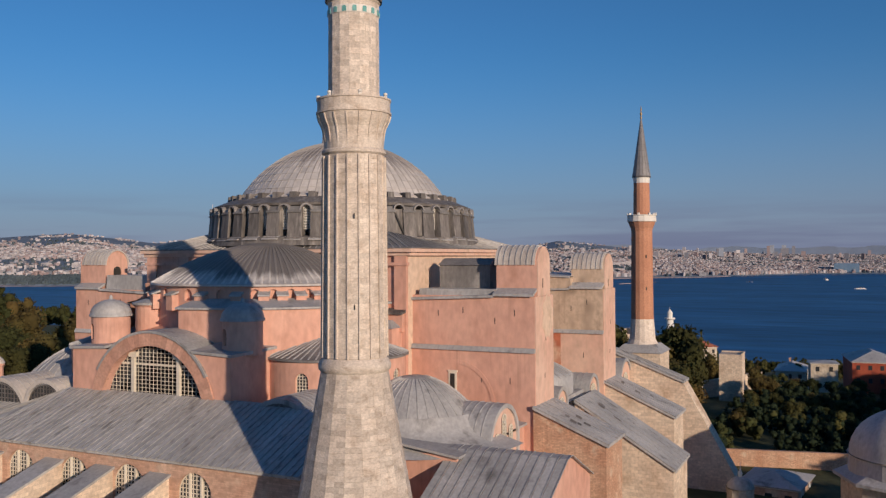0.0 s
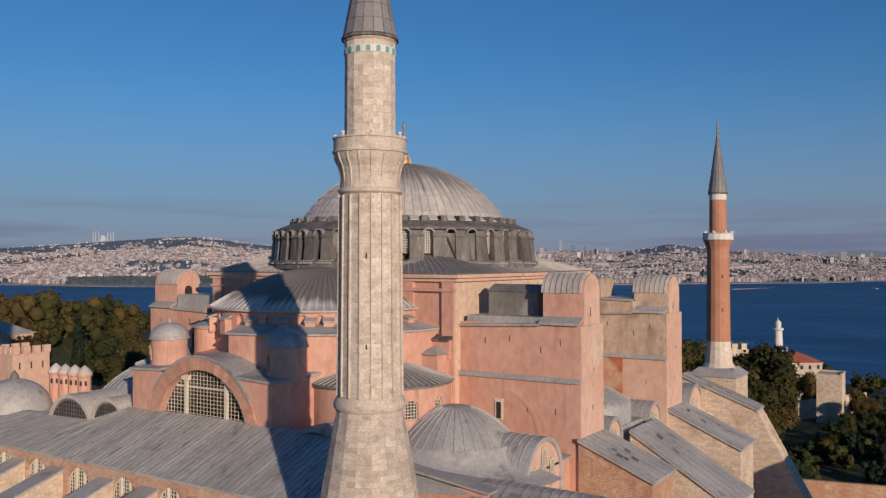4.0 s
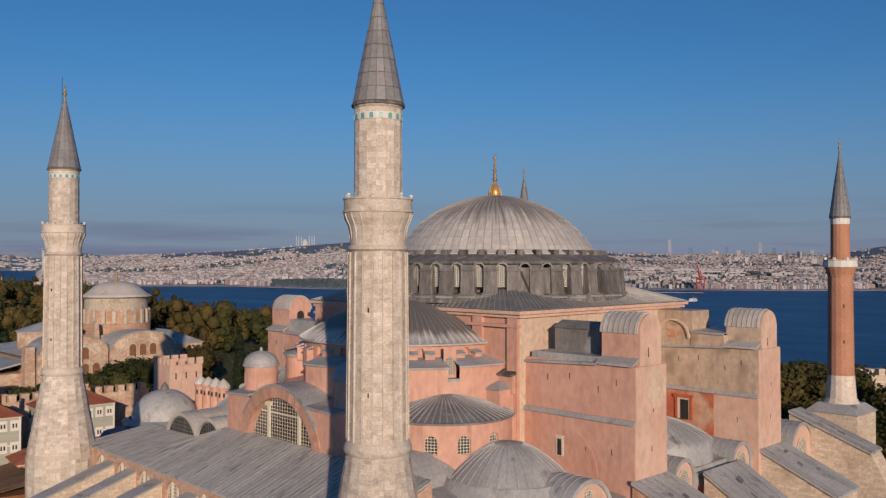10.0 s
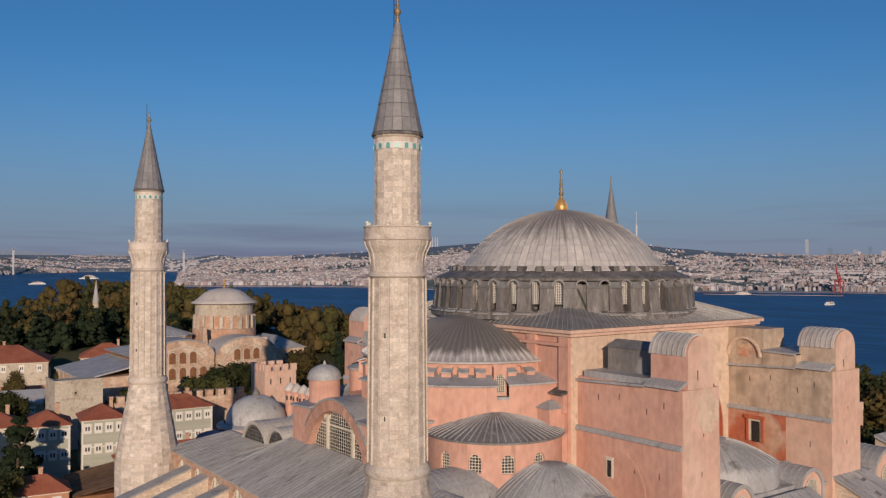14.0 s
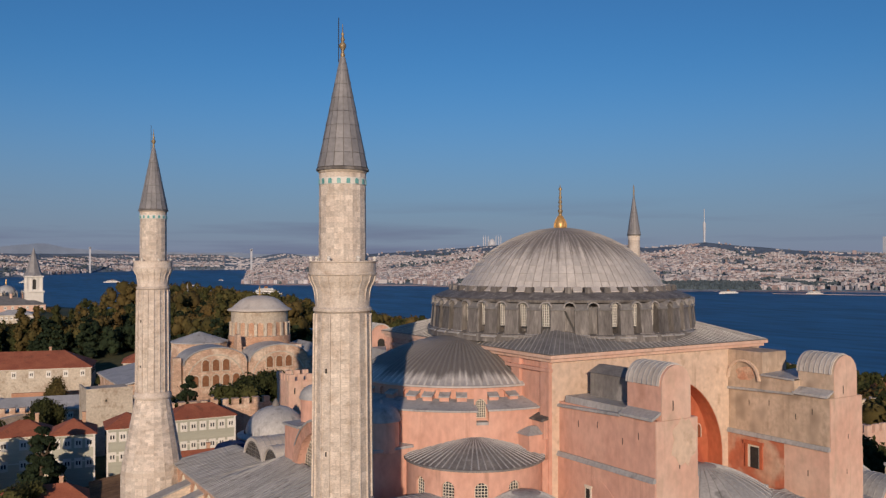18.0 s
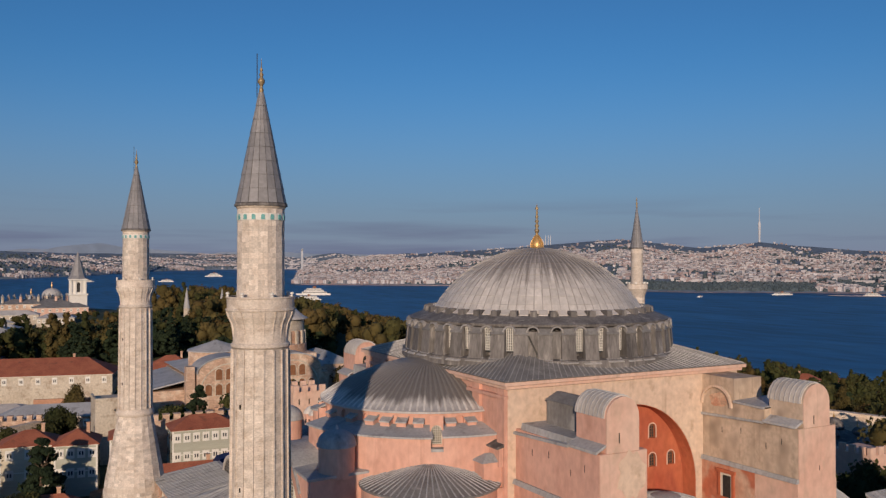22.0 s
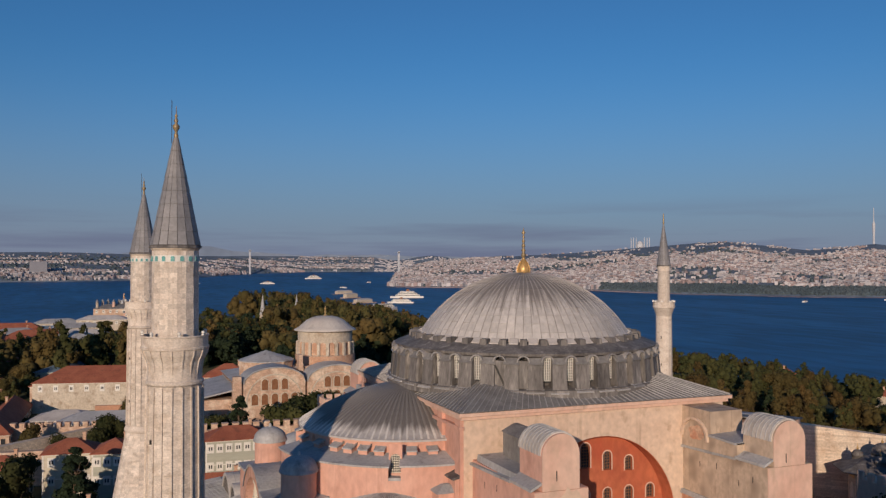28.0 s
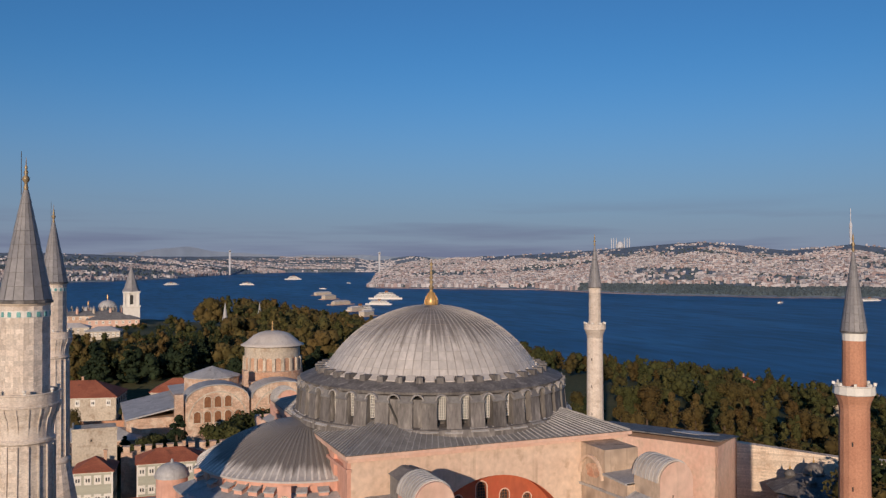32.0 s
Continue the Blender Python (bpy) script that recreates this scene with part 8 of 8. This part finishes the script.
# ---- ships, bridge, far landmarks ----
def ship(az, d, length, turn, label, decks=2, name="ferry"):
    p, k = at_far(az, d)
    o = thing(name, label, "ship", "boats on the strait", p)
    o.rotation_euler, o.scale = (0, 0, radians(turn)), (k,) * 3
    l, w = length, length * 0.2
    hull = Shape()
    pts = [(-l / 2, -w / 2), (l * 0.3, -w / 2), (l / 2, 0), (l * 0.3, w / 2), (-l / 2, w / 2)]
    hull.prism(pts, lambda a, b, d_: (a, b, d_), -1, l * 0.05)
    part("hull", hull, WHITE, o, "white hull")
    for i in range(decks):
        f = 0.78 - 0.16 * i
        z0 = l * 0.05 + i * l * 0.05
        part("deck", Shape().box(-l * f / 2, l * f / 2 * 0.85, -w * 0.42, w * 0.42, z0, z0 + l * 0.05), WHITE, o)
        part("window_band", Shape().box(-l * f / 2 * 0.96, l * f / 2 * 0.8, -w * 0.43, w * 0.43, z0 + l * 0.018, z0 + l * 0.034), GLASS, o)
    part("funnel", Shape().box(-l * 0.08, l * 0.02, -w * 0.12, w * 0.12, l * 0.05 * (decks + 1), l * 0.05 * (decks + 1) + l * 0.06), WOOD, o)


ship(70.1, 2150, 84, 160, "white car ferry lying off the point", 3)
ship(71.4, 1653, 66, 20, "white ferry at its berth off the point", 2)
ship(70.4, 1880, 60, 150, "white passenger ferry under way", 2)
ship(79.5, 3600, 60, 170, "small white ferry in the strait", 2)
ship(76.6, 4700, 90, 175, "large pale cruise ship far up the strait", 3, "cruise_ship")
ship(84.2, 3700, 60, 10, "small white ferry in the strait", 2)
ship(74.5, 3000, 34, 120, "small white boat in the strait", 1, "boat")
ship(72.9, 3800, 34, 100, "small white boat in the strait", 1, "boat")
ship(30.0, 1800, 40, 10, "small white ferry on open water", 2)
ship(35.0, 2300, 50, 170, "white ferry near the breakwater", 2)
ship(44.8, 2100, 30, 30, "small white boat on open water", 1, "boat")
ship(2.5, 2700, 40, 15, "white boat off the far shore", 1, "boat")
ship(7.0, 2400, 26, 60, "small white boat off the far shore", 1, "boat")
ship(0.8, 2000, 24, 100, "small white boat off the far shore", 1, "boat")
ship(40.0, 2280, 60, 175, "red-hulled ship by the quay", 1, "boat")
# far steel and glass, the haze before them painted into the colour
FAR_STEEL = surface("hazed_pale_steel", (0.52, 0.53, 0.56), (0.47, 0.48, 0.52), 0.1, 1.0, 0.7, 0.0, fine=0.05)
FAR_TOWER = surface("hazy_tower_glass", (0.28, 0.31, 0.37), (0.33, 0.36, 0.42), 0.05, 0.5, 0.7, 0.0, fine=0.08)
FAR_BLUE = surface("hazy_blue_glass", (0.12, 0.20, 0.30), (0.15, 0.23, 0.33), 0.05, 0.5, 0.5, 0.0, fine=0.1)


def far_box(name, label, az, d, z0, z1, w, mat, cat="tower", group="", dep=None):
    p, k = at_far(az, d, z0)
    o = thing(name, label, cat, group, p)
    o.rotation_euler, o.scale = (0, 0, radians(az)), (k,) * 3
    dep = dep or w
    part("body", Shape().box(-dep / 2, dep / 2, -w / 2, w / 2, -8, (z1 - z0) * 0.97).box(-dep / 2 + 1, dep / 2 - 1, -w / 2 + 1, w / 2 - 1, (z1 - z0) * 0.97, z1 - z0), mat, o)
    return o


br = thing("suspension_bridge", "slender pale suspension bridge over the strait", "bridge")
ends = [Vector(away(80.75, 6600, 152)), Vector(away(70.97, 5630, 128))]
for e in ends:
    b = Vector((e.x, e.y, e.z - 105))
    part("pylon", Shape().box(e.x - 3, e.x + 3, e.y - 5, e.y - 2.4, b.z - 20, e.z).box(e.x - 3, e.x + 3, e.y + 2.4, e.y + 5, b.z - 20, e.z).box(e.x - 4, e.x + 4, e.y - 5, e.y + 5, e.z - 8, e.z - 3), FAR_STEEL, br, "pale steel pylon")
deck = [Vector(away(80.75 + 2.6, 6900, 34)), Vector(away(80.75, 6600, 34)), Vector(away(70.97, 5630, 34)), Vector(away(69.6, 5500, 34))]
for a, b in zip(deck, deck[1:]):
    up2 = Vector((0, 0, 1.2))
    part("deck", Shape().prism([(0, 0), (1, 0), (1, 1), (0, 1)], lambda p, q, d: tuple(a.lerp(b, p) + up2 * q + Vector((d, 0, 0))), -4, 4), FAR_TOWER, br)
cb = Shape()
for i in range(24):
    def cable(t):
        p = ends[0].lerp(ends[1], t)
        p.z -= 70 * (1 - (2 * t - 1) ** 2)
        return p
    a, b = cable(i / 24), cable((i + 1) / 24)
    cb.prism([(0, 0), (1, 0), (1, 1), (0, 1)], lambda p, q, d: tuple(a.lerp(b, p) + Vector((d, 0, q * 0.4))), -0.2, 0.2)
part("cable", cb, FAR_TOWER, br)

tv = at_far(41.4, 8630, 200)
o = thing("television_tower", "slim pale broadcasting tower on a hill", "tower", "", tv[0])
o.scale = (tv[1],) * 3
part("shaft", Shape().lathe([(14, -30), (9, 60), (12, 150), (14, 200), (8, 220), (4, 230), (3, 350), (0.5, 352)], 12), FAR_STEEL, o)
hm = at_far(55.1, 7000, 182)
o = thing("hill_mosque", "far white mosque with six minarets on a hill", "mosque", "", hm[0])
o.scale = (hm[1],) * 3
part("dome", Shape().lathe([(28, -10), (28, 22)] + [(22 * math.cos(radians(15 * k)), 24 + 22 * math.sin(radians(15 * k))) for k in range(7)], 16), FAR_STEEL, o)
for i, x in enumerate((-70, -52, -30, 34, 56, 74)):
    part("minaret", Shape().lathe([(4, -10), (3.2, 60), (0.3, 78)], 8, (x * 0.5, -x)), FAR_STEEL, o)
for az, d, z0, z1, w, mat in ((5.25, 9100, 5, 135, 55, FAR_TOWER), (4.55, 9100, 5, 133, 55, FAR_TOWER), (31.1, 9100, 60, 275, 42, FAR_TOWER), (29.8, 9000, 60, 190, 60, FAR_BLUE), (28.4, 9000, 50, 170, 45, FAR_TOWER),
                              (27.6, 9000, 50, 200, 40, FAR_BLUE), (25.6, 9000, 50, 240, 40, FAR_TOWER), (24.8, 9000, 50, 185, 55, FAR_BLUE), (22.6, 9000, 40, 160, 50, FAR_TOWER), (21.0, 8800, 30, 130, 70, FAR_TOWER), (18.0, 8800, 30, 120, 60, FAR_BLUE), (26.6, 9000, 50, 160, 50, FAR_BLUE)):
    far_box("high_rise", "far hazy high-rise block on the skyline", az, d, z0, z1, w * 0.75, mat, "tower", "far high-rise blocks")
sky_rnd = random.Random(61)
for i in range(46):
    d_ = sky_rnd.uniform(5200, 8800)
    z_ = far_height(sky_rnd.uniform(15, 33), d_)
    far_box("high_rise", "slim pale high-rise block of the far city", sky_rnd.uniform(14.5, 32) if i < 38 else sky_rnd.uniform(2, 12), d_, min(40, z_), 50 + sky_rnd.uniform(10, 75) * d_ / 8000, sky_rnd.uniform(18, 34), sky_rnd.choice((FAR_TOWER, FAR_GREY, FAR_TOWER, FAR_PINK)), "tower", "far high-rise blocks")
far_box("blue_block", "far blue-glass block on the shore", 1.2, 3700, -30, 6, 90, FAR_BLUE, "building")
far_box("slab_block", "pale slab hotel block on the far slope", 93.3, 4700, 10, 62, 80, FAR_GREY, "building", "", 30)
for az, d, ln, tn in ((33.3, 2280, 330, 122), (12.9, 2380, 330, -20)):
    p, k = at_far(az, d)
    o = thing("breakwater", "long low stone breakwater off the far shore", "breakwater", "", p)
    o.rotation_euler = (0, 0, radians(tn))
    part("mound", Shape().box(-ln / 2, ln / 2, -4, 4, -3, 1.4, 3, 3), OLDSTONE, o)
p, k = at_far(29.4, 2500)
o = thing("harbour_crane", "red steel harbour crane on the far quay", "crane", "", p)
CRANE = surface("crane_red", (0.42, 0.06, 0.05), (0.36, 0.05, 0.05), 0.3, 2.0, 0.6, 0.0)
for x in (-9, 9):
    for y in (-7, 7):
        part("leg", Shape().box(x - 1, x + 1, y - 1, y + 1, 0, 30), CRANE, o)
part("portal", Shape().box(-10, 10, -8, 8, 29, 33), CRANE, o)
part("boom", Shape().prism([(0, 33), (4, 33), (10, 70), (8, 70)], lambda a, q, d: (d, a, q), -1.5, 1.5), CRANE, o)
part("apex", Shape().prism([(-6, 33), (-3, 33), (2, 55), (0, 55)], lambda a, q, d: (d, a, q), -1.2, 1.2), CRANE, o)
